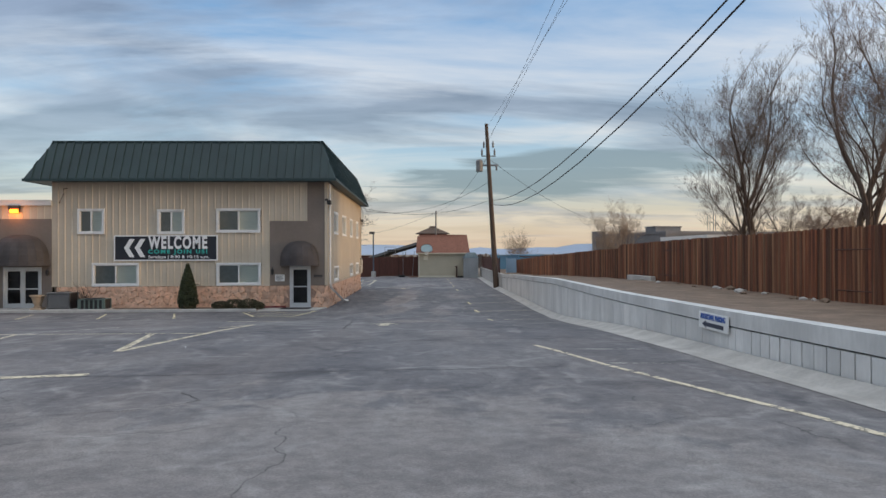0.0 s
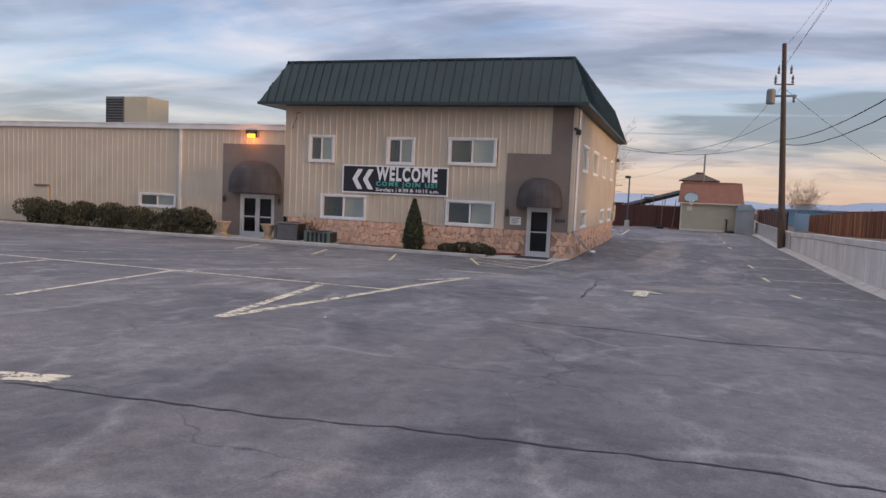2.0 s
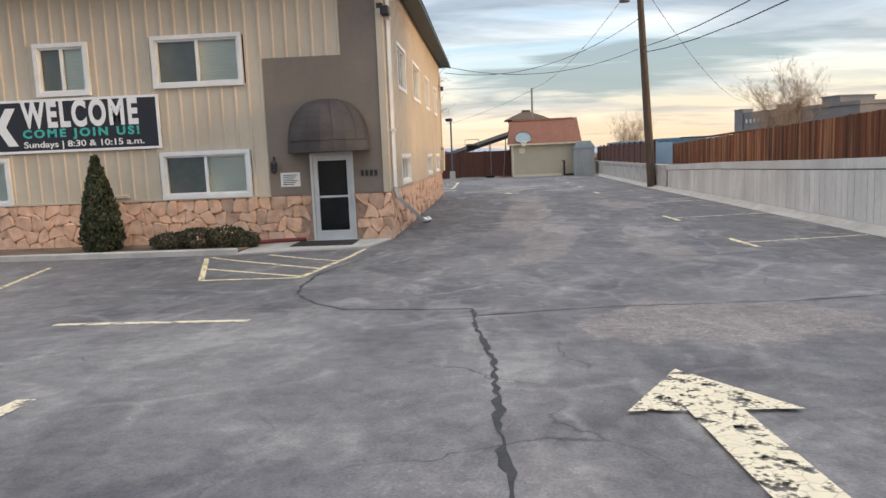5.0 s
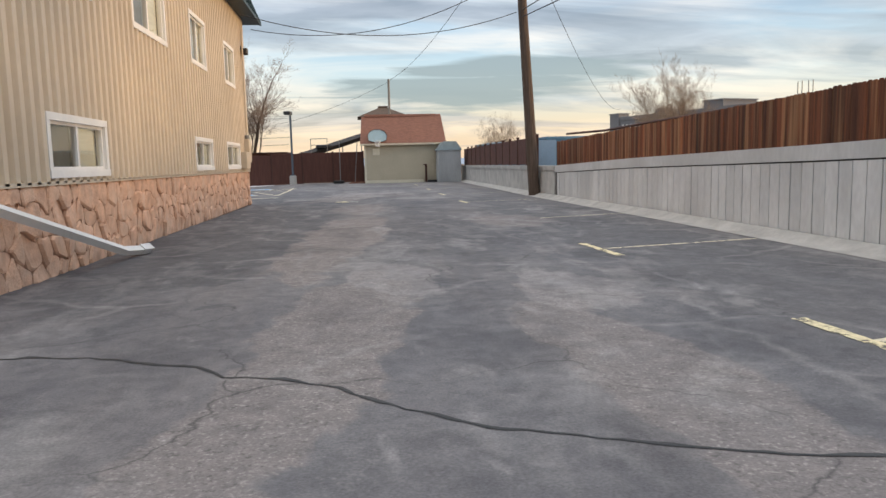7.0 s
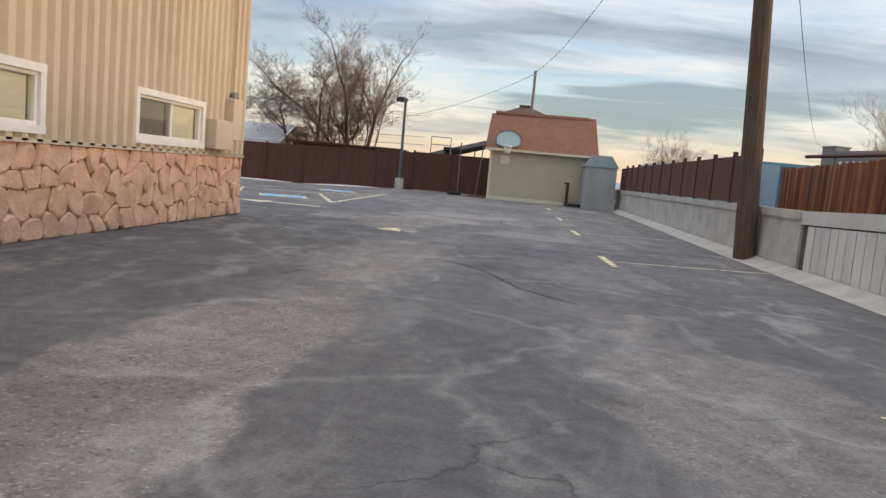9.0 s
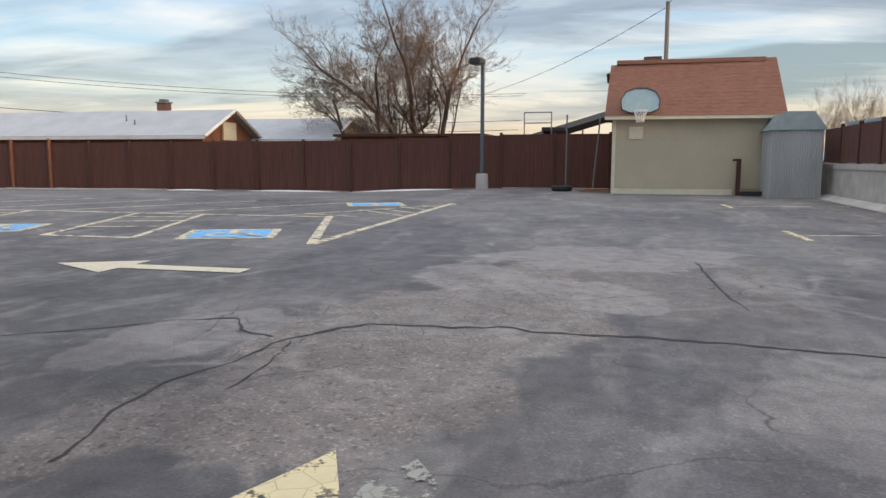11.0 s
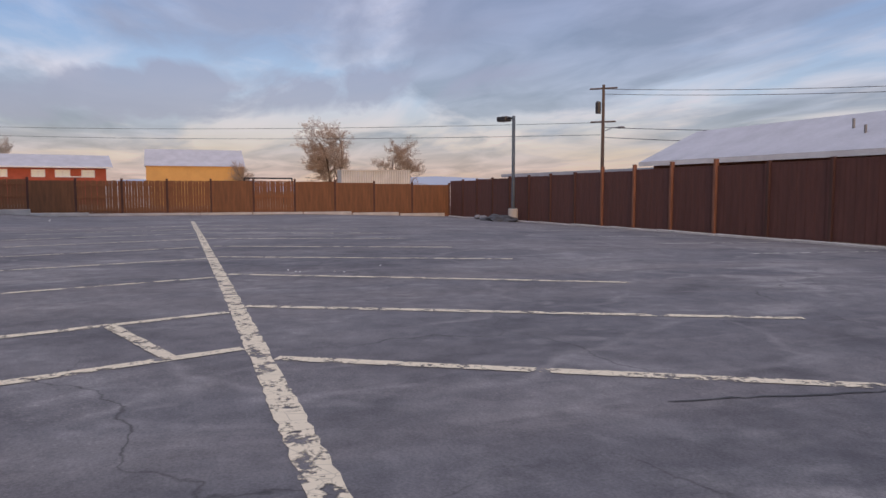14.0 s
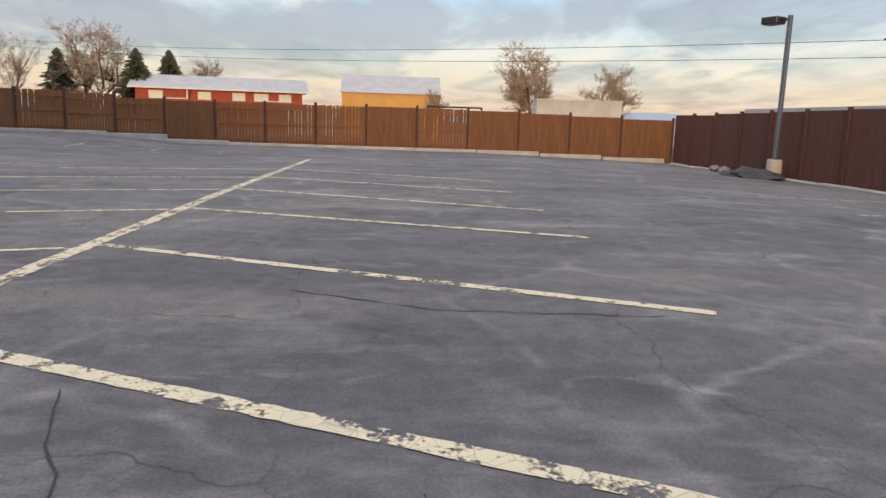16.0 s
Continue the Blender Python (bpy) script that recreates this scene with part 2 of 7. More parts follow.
def asphalt_mat():
    m = bpy.data.materials.new("asphalt")
    m.use_nodes = True
    n, l = m.node_tree.nodes, m.node_tree.links
    b = n["Principled BSDF"]
    b.inputs["Specular IOR Level"].default_value = 0.35
    co = n.new("ShaderNodeTexCoord")

    def tex(scale, detail, sc=(1, 1, 1), rot=0.0, dist=0.0):
        mp = n.new("ShaderNodeMapping")
        mp.inputs["Scale"].default_value = sc
        mp.inputs["Rotation"].default_value = (0, 0, radians(rot))
        l.new(co.outputs["Object"], mp.inputs[0])
        t = n.new("ShaderNodeTexNoise")
        t.inputs["Scale"].default_value, t.inputs["Detail"].default_value = scale, detail
        t.inputs["Roughness"].default_value, t.inputs["Distortion"].default_value = 0.6, dist
        l.new(mp.outputs[0], t.inputs["Vector"])
        return t.outputs[0]

    def ramp(src, a, c, lo, hi):
        r = n.new("ShaderNodeValToRGB")
        r.color_ramp.elements[0].position, r.color_ramp.elements[0].color = a, (*lo, 1)
        r.color_ramp.elements[1].position, r.color_ramp.elements[1].color = c, (*hi, 1)
        l.new(src, r.inputs[0])
        return r.outputs[0]

    def mixed(a, c, fac, mode="MIX"):
        x = n.new("ShaderNodeMix")
        x.data_type, x.blend_type = "RGBA", mode
        for sock, val in ((x.inputs[0], fac), (x.inputs[6], a), (x.inputs[7], c)):
            if isinstance(val, bpy.types.NodeSocket):
                l.new(val, sock)
            else:
                sock.default_value = val
        return x.outputs[2]

    base = ramp(tex(0.14, 5, (1, 0.7, 1), 0, 0.4), 0.36, 0.64, (0.102, 0.099, 0.108), (0.150, 0.145, 0.152))

    def worn_place(cx, cy, rx, ry, turn, solid):
        """A worn place of its own outline: an uneven oval on the plan, frayed at the rim."""
        mp = n.new("ShaderNodeMapping")
        mp.vector_type = "TEXTURE"
        mp.inputs["Location"].default_value = (cx, cy, 0)
        mp.inputs["Rotation"].default_value = (0, 0, radians(turn))
        mp.inputs["Scale"].default_value = (rx, ry, 1000)
        l.new(co.outputs["Object"], mp.inputs[0])
        far = n.new("ShaderNodeVectorMath")
        far.operation = "LENGTH"
        l.new(mp.outputs[0], far.inputs[0])
        fray = n.new("ShaderNodeMath")
        fray.operation = "MULTIPLY_ADD"
        l.new(tex(1.1, 8, (1, 0.8, 1), turn, 0.4), fray.inputs[0])
        fray.inputs[1].default_value = -1.9
        l.new(far.outputs["Value"], fray.inputs[2])
        return ramp(fray.outputs[0], -0.42, 0.12, (solid,) * 3, (0, 0, 0))

    # worn pale patches, soft-edged, some metres across
    patch = ramp(tex(0.33, 8, (1, 0.75, 1), 25, 0.5), 0.47, 0.66, (0, 0, 0), (0.45, 0.45, 0.45))
    base = mixed(base, (0.235, 0.225, 0.222, 1), patch)
    # long rubbed tracks where cars drive
    track = ramp(tex(0.5, 6, (1.5, 0.09, 1), 3, 0.3), 0.47, 0.70, (0, 0, 0), (0.45, 0.45, 0.45))
    base = mixed(base, (0.235, 0.210, 0.196, 1), track)
    brown = ramp(tex(0.16, 5, (1.4, 0.5, 1), 4), 0.50, 0.74, (0, 0, 0), (0.34, 0.34, 0.34))
    base = mixed(base, (0.225, 0.188, 0.170, 1), brown)
    # seal coat still dark beside the building, along the stalls and on the lane's middle
    for cx, cy, rx, ry, turn, solid in ((-4.0, 46.5, 1.9, 10.5, 0, 0.85), (3.5, 38.0, 1.5, 19, 0, 0.75), (0.4, 44.5, 1.0, 6.5, 0, 0.55), (-6.5, 30.5, 2.6, 3.6, 0, 0.7), (-6.3, 58.6, 2.0, 2.2, 20, 0.6)):
        base = mixed(base, (0.106, 0.103, 0.108, 1), worn_place(cx, cy, rx, ry, turn, solid))
    # seal coat gone, brown stone showing
    bare = None
    for cx, cy, rx, ry, turn, solid in ((-1.55, 42.6, 0.75, 5.6, -5, 0.9), (-1.5, 34.2, 0.55, 3.4, -8, 0.7), (0.5, 33.2, 0.5, 2.6, 3, 0.6), (-1.9, 58.3, 1.1, 3.2, -12, 0.85), (-0.2, 60.6, 1.5, 1.8, 0, 0.45), (2.1, 44.8, 0.9, 1.6, 0, 0.6), (-0.6, 25.6, 1.3, 1.2, 0, 0.9), (-1.2, 51.0, 0.9, 2.0, 0, 0.7)):
        spot = worn_place(cx, cy, rx, ry, turn, solid)
        base = mixed(base, (0.228, 0.199, 0.188, 1), spot)
        bare = spot if bare is None else mixed(bare, spot, 1.0, "LIGHTEN")
    # an older, paler paving before the joint at the entry and towards the street
    base = mixed(base, (0.255, 0.232, 0.220, 1), worn_place(-1.2, 1.5, 4.2, 6.0, 0, 0.7))
    base = mixed(base, (0.20, 0.195, 0.195, 1), worn_place(-4.6, 24.4, 2.1, 2.6, 0, 0.6))
    # dusty pale places at the turn into the rear lot and along the lane
    for cx, cy, rx, ry, turn, solid in ((-0.7, 62.2, 1.6, 1.3, 15, 0.75), (-2.1, 60.4, 0.7, 0.9, 0, 0.7), (-0.9, 59.7, 0.6, 0.8, 30, 0.7), (0.9, 56.6, 1.0, 0.7, -20, 0.6), (-3.6, 57.4, 0.5, 1.0, -30, 0.6), (-0.9, 37.2, 0.5, 1.5, 5, 0.6), (0.9, 35.8, 0.6, 1.2, 0, 0.6)):
        base = mixed(base, (0.29, 0.268, 0.262, 1), worn_place(cx, cy, rx, ry, turn, solid))
    # bare stones of the mix showing in the worn places
    stones = mixed((0, 0, 0, 1), ramp(tex(34, 2), 0.56, 0.68, (0, 0, 0), (0.8, 0.8, 0.8)), mixed(mixed(patch, brown, 0.5, "ADD"), bare, 1.0, "LIGHTEN"))
    base = mixed(base, (0.40, 0.37, 0.345, 1), stones)
    holes = mixed((0, 0, 0, 1), ramp(tex(26, 3), 0.56, 0.66, (0, 0, 0), (0.85, 0.85, 0.85)), bare)
    base = mixed(base, (0.085, 0.078, 0.074, 1), holes)
    # smeared dust scuffs
    scuff = ramp(tex(0.9, 10, (1, 0.55, 1), -35, 0.9), 0.55, 0.74, (0, 0, 0), (0.54, 0.54, 0.54))
    base = mixed(base, (0.32, 0.31, 0.305, 1), scuff)
    rub = ramp(tex(2.4, 9, (1, 0.5, 1), 40, 0.7), 0.59, 0.76, (0, 0, 0), (0.5, 0.5, 0.5))
    base = mixed(base, (0.36, 0.345, 0.335, 1), rub)
    scrape = ramp(tex(1.5, 12, (1.0, 0.38, 1), 8, 0.5), 0.54, 0.63, (0, 0, 0), (0.52, 0.52, 0.52))
    base = mixed(base, (0.30, 0.285, 0.275, 1), mixed((0, 0, 0, 1), scrape, ramp(tex(0.23, 3, (1, 0.6, 1), 12), 0.42, 0.56, (0, 0, 0), (1, 1, 1))))
    dark = ramp(tex(0.7, 8, (1, 0.8, 1), 50, 0.6), 0.32, 0.50, (0.68, 0.68, 0.70), (1, 1, 1))
    base = mixed(base, dark, 1.0, "MULTIPLY")

    def hairlines(scale, width, seed):
        """Thin dusty lines of old crazing, broken up by a mask."""
        wob = n.new("ShaderNodeMapping")
        wob.inputs["Location"].default_value = (seed, seed, 0)
        l.new(co.outputs["Object"], wob.inputs[0])
        nz = n.new("ShaderNodeTexNoise")
        nz.inputs["Scale"].default_value, nz.inputs["Detail"].default_value = 1.3, 5
        l.new(wob.outputs[0], nz.inputs["Vector"])
        add = n.new("ShaderNodeVectorMath")
        add.operation = "MULTIPLY_ADD"
        l.new(nz.outputs["Color"], add.inputs[0])
        add.inputs[1].default_value = (0.9, 0.9, 0)
        l.new(wob.outputs[0], add.inputs[2])
        v = n.new("ShaderNodeTexVoronoi")
        v.feature, v.voronoi_dimensions = "DISTANCE_TO_EDGE", "2D"
        v.inputs["Scale"].default_value = scale
        l.new(add.outputs[0], v.inputs["Vector"])
        edge = ramp(v.outputs[0], 0.0, width, (1, 1, 1), (0, 0, 0))
        return mixed((0, 0, 0, 1), edge, ramp(tex(0.45 + seed * 0.01, 4), 0.44, 0.60, (0, 0, 0), (1, 1, 1)))

    base = mixed(base, (0.36, 0.345, 0.33, 1), mixed((0, 0, 0, 1), hairlines(0.40, 0.036, 3.0), 0.38))
    base = mixed(base, (0.05, 0.048, 0.048, 1), mixed((0, 0, 0, 1), hairlines(0.42, 0.0065, 11.0), 0.8))
    grit = ramp(tex(60, 3), 0.3, 0.75, (0.76, 0.76, 0.76), (1.22, 1.22, 1.22))
    blotch = ramp(tex(6, 6, (1, 1, 1), 0, 0.3), 0.34, 0.66, (0.82, 0.82, 0.83), (1.15, 1.14, 1.13))
    base = mixed(base, blotch, 1.0, "MULTIPLY")
    base = mixed(base, grit, 1.0, "MULTIPLY")
    l.new(base, b.inputs["Base Color"])
    l.new(ramp(tex(2.0, 4), 0.3, 0.7, (0.72,) * 3, (0.95,) * 3), b.inputs["Roughness"])
    bp = n.new("ShaderNodeBump")
    bp.inputs["Strength"].default_value, bp.inputs["Distance"].default_value = 0.35, 0.012
    l.new(tex(90, 4), bp.inputs["Height"])
    l.new(bp.outputs[0], b.inputs["Normal"])
    return m


def glass_mat():
    m = bpy.data.materials.new("window_glass")
    m.use_nodes = True
    n, l = m.node_tree.nodes, m.node_tree.links
    n.remove(n["Principled BSDF"])
    t, g, f, x = (n.new("ShaderNode" + k) for k in ("BsdfTransparent", "BsdfGlossy", "Fresnel", "MixShader"))
    t.inputs[0].default_value = (0.90, 0.93, 0.93, 1)
    g.inputs["Roughness"].default_value = 0.01
    f.inputs[0].default_value = 1.55
    l.new(f.outputs[0], x.inputs[0])
    l.new(t.outputs[0], x.inputs[1])
    l.new(g.outputs[0], x.inputs[2])
    l.new(x.outputs[0], n["Material Output"].inputs[0])
    return m


def emit_mat(name, color, power):
    m = bpy.data.materials.new(name)
    m.use_nodes = True
    b = m.node_tree.nodes["Principled BSDF"]
    b.inputs["Base Color"].default_value = (*color, 1)
    b.inputs["Emission Color"].default_value = (*color, 1)
    b.inputs["Emission Strength"].default_value = power
    return m


ASPHALT = asphalt_mat()
PAINT = worn_paint("white_road_paint", (0.72, 0.63, 0.46), wear=0.57)
PAINT_CLEAN = worn_paint("white_symbol_paint", (0.70, 0.62, 0.48), wear=0.75)
PAINT_FAINT = worn_paint("faded_white_road_paint", (0.58, 0.55, 0.48), wear=0.53)
PAINT_YELLOW = worn_paint("yellow_road_paint", (0.73, 0.63, 0.39), wear=0.59)
PAINT_GHOST = worn_paint("almost_gone_road_paint", (0.36, 0.35, 0.32), wear=0.53)
PAINT_BLUE = worn_paint("blue_road_paint", (0.17, 0.45, 0.78), wear=0.66)
CRACK = mat("crack_filler", (0.028, 0.027, 0.027), 0.7, var=0.4, scale=8)
DIRT = mat("bare_dirt", (0.19, 0.135, 0.095), 0.95, var=0.3, scale=1.5, bump=0.6, bump_scale=14, stain=(0.15, 0.11, 0.08))
FIELD = mat("dry_winter_grass", (0.20, 0.155, 0.11), 0.95, var=0.35, scale=0.05, bump=0.3, stain=(0.10, 0.085, 0.07), stain_scale=0.015, stain_amount=0.8)
CONCRETE = mat("concrete", (0.46, 0.44, 0.41), 0.9, var=0.16, scale=2.0, bump=0.3, stain=(0.25, 0.23, 0.21), stain_scale=1.1)
PANEL = mat("weathered_grey_concrete_panel", (0.66, 0.655, 0.64), 0.85, var=0.14, scale=1.6, bump=0.25, stretch=(1, 1, 0.4), stain=(0.30, 0.29, 0.28), stain_scale=0.8, stain_amount=0.5, objrand=0.08)
GROOVE = mat("dark_groove", (0.09, 0.088, 0.085), 0.9)
SIDING = mat("tan_painted_metal_siding", (0.55, 0.466, 0.358), 0.55, var=0.06, scale=0.8, bump=0.05, stain=(0.36, 0.29, 0.21), stain_scale=0.5, stain_amount=0.35)
SIDING_BROWN = mat("dark_brown_painted_siding", (0.20, 0.162, 0.135), 0.7, var=0.1, scale=0.8, bump=0.1)
STONE = mat("pink_sandstone_veneer", (0.67, 0.425, 0.295), 0.9, var=0.22, scale=5.0, bump=0.7, bump_scale=22, objrand=0.30, stain=(0.66, 0.50, 0.39), stain_scale=3.0, stain_amount=0.6)
MORTAR = mat("brown_mortar", (0.36, 0.235, 0.175), 0.95, var=0.25, scale=9, bump=0.5)
ROOF = mat("dark_green_metal_roof", (0.015, 0.036, 0.038), 0.5, 0.0, var=0.16, scale=0.7, bump=0.05, stain=(0.03, 0.055, 0.055), stain_scale=0.6)
WHITE = mat("white_vinyl", (0.74, 0.73, 0.71), 0.5, var=0.06, scale=2.5, bump=0.05)
TRIM_WHITE = mat("white_painted_trim", (0.70, 0.69, 0.67), 0.6, var=0.08, scale=2.0, bump=0.08, stain=(0.5, 0.47, 0.43), stain_amount=0.3)
ALU = mat("silver_aluminium_frame", (0.56, 0.57, 0.58), 0.4, 0.35, var=0.06, scale=3, bump=0.03)
GLASS = glass_mat()
# near-black colour stands in for the lack of light in the rooms
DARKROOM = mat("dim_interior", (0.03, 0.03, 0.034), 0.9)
# blind and screen colours, lightened to carry the sky's reflection in the panes
BLIND = mat("pale_blind_with_reflection", (0.74, 0.77, 0.70), 0.8, var=0.08, scale=2, stretch=(1, 1, 14), bump=0.1)
SCREEN = mat("dark_insect_screen", (0.24, 0.26, 0.255), 0.9, var=0.1)
CANVAS = mat("charcoal_awning_canvas", (0.058, 0.050, 0.050), 0.85, var=0.18, scale=2.0, bump=0.2, stain=(0.11, 0.10, 0.10), stain_scale=1.5, stain_amount=0.4)
NAVY = mat("black_vinyl_banner", (0.012, 0.014, 0.022), 0.5, var=0.1, scale=2)
BANNER_WHITE = mat("white_banner_print", (0.78, 0.78, 0.78), 0.55, var=0.03)
TEAL = mat("teal_banner_print", (0.05, 0.42, 0.36), 0.55, var=0.03)
BLACK = mat("black_metal", (0.02, 0.02, 0.022), 0.45, var=0.2)
GREYMETAL = mat("grey_metal_cabinet", (0.20, 0.20, 0.20), 0.5, 0.3, var=0.12, scale=3)
GREENMETAL = mat("grey_green_condenser", (0.13, 0.17, 0.15), 0.6, 0.1, var=0.15, scale=3)
TERRACOTTA = mat("tan_cast_stone_urn", (0.42, 0.31, 0.21), 0.9, var=0.18, scale=5, bump=0.3)
WOODPOLE = mat("creosoted_pole_wood", (0.105, 0.072, 0.052), 0.9, var=0.35, scale=4, stretch=(6, 6, 0.4), bump=0.6, bump_scale=12)
GREYPOLE = mat("weathered_grey_pole_wood", (0.24, 0.225, 0.20), 0.9, var=0.25, scale=4, stretch=(6, 6, 0.4), bump=0.4)
FENCE_BROWN = mat("brown_stained_fence_boards", (0.112, 0.043, 0.031), 0.85, var=0.16, scale=2.0, stretch=(4, 4, 0.5), bump=0.3, island=0.10, stain=(0.065, 0.028, 0.02), stain_scale=0.7)
FENCE_WEST = mat("orange_brown_fence_slats", (0.20, 0.088, 0.036), 0.85, var=0.2, scale=2.0, stretch=(4, 4, 0.5), bump=0.3, island=0.2)
POST_BROWN = mat("dark_brown_fence_post", (0.075, 0.032, 0.022), 0.85, var=0.25, scale=3, stretch=(4, 4, 0.5))
POST_LIGHT = mat("raw_wood_fence_post", (0.205, 0.088, 0.048), 0.85, var=0.25, scale=3, stretch=(4, 4, 0.5))
CEDAR = mat("weathered_cedar_pickets", (0.185, 0.064, 0.027), 0.85, var=0.6, scale=1.1, stretch=(9, 9, 0.22), bump=0.5, bump_scale=20, objrand=0.55, island=0.3, stain=(0.44, 0.25, 0.125), stain_scale=0.75, stain_amount=0.85)
SHINGLE = mat("red_brown_roof_shingles", (0.28, 0.135, 0.098), 0.9, var=0.2, scale=4, stretch=(1, 1, 6), bump=0.4, island=0.07)
SHED_WALL = mat("cream_beige_clapboard", (0.47, 0.41, 0.30), 0.8, var=0.06, scale=1.0, bump=0.08)
SHED_TRIM = mat("cream_trim", (0.66, 0.61, 0.48), 0.7, var=0.07)
GALV = mat("galvanised_corrugated_sheet", (0.40, 0.41, 0.41), 0.55, 0.35, var=0.12, scale=2, stretch=(1, 1, 0.3))
TIN_BLUE = mat("blue_grey_tin_roof", (0.26, 0.33, 0.36), 0.5, 0.3, var=0.12, scale=3)
BARK = mat("grey_brown_bark", (0.115, 0.082, 0.062), 0.95, var=0.3, scale=4, stretch=(3, 3, 0.6), bump=0.6)
TWIG = mat("bare_twigs", (0.20, 0.145, 0.115), 0.95, var=0.25, scale=0.5, bump=0)
# lighter, warmer copy of TWIG: low sun on far crowns put into the colour
TWIG_PALE = mat("pale_sunlit_twigs", (0.36, 0.265, 0.19), 0.95, var=0.25, scale=0.5, bump=0)
LEAF = mat("dark_evergreen_foliage", (0.058, 0.072, 0.034), 0.8, var=0.35, scale=3, island=0.5, bump=0)
HEDGE = mat("olive_hedge_leaves", (0.085, 0.082, 0.045), 0.85, var=0.35, scale=3, island=0.55, bump=0)
CONTAINER = mat("pale_grey_container_paint", (0.50, 0.49, 0.46), 0.7, var=0.10, scale=0.8, bump=0.1)
SNOWROOF = mat("frosted_pale_roof", (0.42, 0.43, 0.46), 0.8, var=0.10, scale=0.8, bump=0.1)
SNOW = mat("old_snow", (0.80, 0.80, 0.82), 0.7, var=0.08, scale=3, bump=0.4)
REDHOUSE = mat("red_brick_house_wall", (0.36, 0.085, 0.045), 0.9, var=0.15, scale=1.5)
YELLOWWALL = mat("yellow_metal_wall", (0.62, 0.35, 0.10), 0.7, var=0.08, scale=0.6)
HOUSEWOOD = mat("brown_house_gable_boards", (0.23, 0.10, 0.06), 0.85, var=0.25, scale=2, stretch=(4, 4, 0.5))
GREYWALL = mat("grey_block_building", (0.20, 0.20, 0.21), 0.85, var=0.12, scale=0.8)
BLUEMETAL = mat("blue_container_paint", (0.11, 0.24, 0.36), 0.6, 0.1, var=0.12, scale=0.8)
BLUEPALE = mat("pale_blue_sheet", (0.28, 0.40, 0.52), 0.6, 0.1, var=0.1, scale=0.8)
# distance haze is put into the hills' own blue colour
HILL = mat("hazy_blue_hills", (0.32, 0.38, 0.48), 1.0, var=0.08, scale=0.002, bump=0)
FARWOOD = mat("distant_bare_woods", (0.20, 0.15, 0.125), 1.0, var=0.35, scale=0.04, bump=0, island=0.4)
LAMP_BLUE = mat("blue_grey_lamp_pole", (0.105, 0.135, 0.165), 0.5, 0.3, var=0.12)
BACKBOARD = mat("pale_blue_backboard", (0.42, 0.58, 0.64), 0.4, var=0.08)
CARGREY = mat("silver_car_paint", (0.45, 0.46, 0.48), 0.3, 0.5, var=0.04, bump=0)
RUBBER = mat("black_rubber", (0.018, 0.018, 0.018), 0.85)
SODIUM = emit_mat("sodium_lamp_lens", (1.0, 0.20, 0.012), 7.0)
WIRE = mat("black_cable", (0.03, 0.03, 0.032), 0.7, bump=0)
PAPER = mat("white_notice_paper", (0.72, 0.72, 0.70), 0.7, var=0.04)
INK = mat("dark_print", (0.04, 0.045, 0.07), 0.7, var=0.05)
TARP = mat("black_plastic_heap", (0.03, 0.03, 0.033), 0.6, var=0.3)
MAROON = mat("maroon_edging", (0.16, 0.03, 0.03), 0.8)

# ---------------------------------------------------------------- building helpers


def part(name, bm, material, parent=None, label="", m=None):
    me = bpy.data.meshes.new(name)
    bm.to_mesh(me)
    bm.free()
    me.materials.append(material)
    ob = new(name, me)
    ob.parent = parent
    if m is not None:
        ob.matrix_basis = m
    return tagged(ob, label=label)


def piece(name, me, parent, m):
    """One more object on a mesh that alike pieces share."""
    ob = new(name, me)
    ob.parent, ob.matrix_basis = parent, m
    return ob


def mesh_of(name, bm, material):
    me = bpy.data.meshes.new(name)
    bm.to_mesh(me)
    bm.free()
    me.materials.append(material)
    return me


def empty(name, label, category, at=(0, 0, 0), rz=0, group="", kind=""):
    ob = new(name)
    ob.matrix_basis = pose(*at, 0, 0, rz)
    return tagged(ob, label, category, group, kind)


def box(bm, a, b, bevel=0.0):
    lo, hi = [min(p, q) for p, q in zip(a, b)], [max(p, q) for p, q in zip(a, b)]
    vs = [bm.verts.new((x, y, z)) for x in (lo[0], hi[0]) for y in (lo[1], hi[1]) for z in (lo[2], hi[2])]
    fs = [bm.faces.new([vs[i] for i in f]) for f in ((0, 1, 3, 2), (4, 6, 7, 5), (0, 4, 5, 1), (2, 3, 7, 6), (0, 2, 6, 4), (1, 5, 7, 3))]
    if bevel:
        es = list({e for f in fs for e in f.edges})
        bmesh.ops.bevel(bm, geom=es, offset=bevel, segments=1, affect="EDGES")
    return bm


def boxes(*pairs, bevel=0.0):
    bm = bmesh.new()
    for a, b in pairs:
        box(bm, a, b, bevel)
    return bm


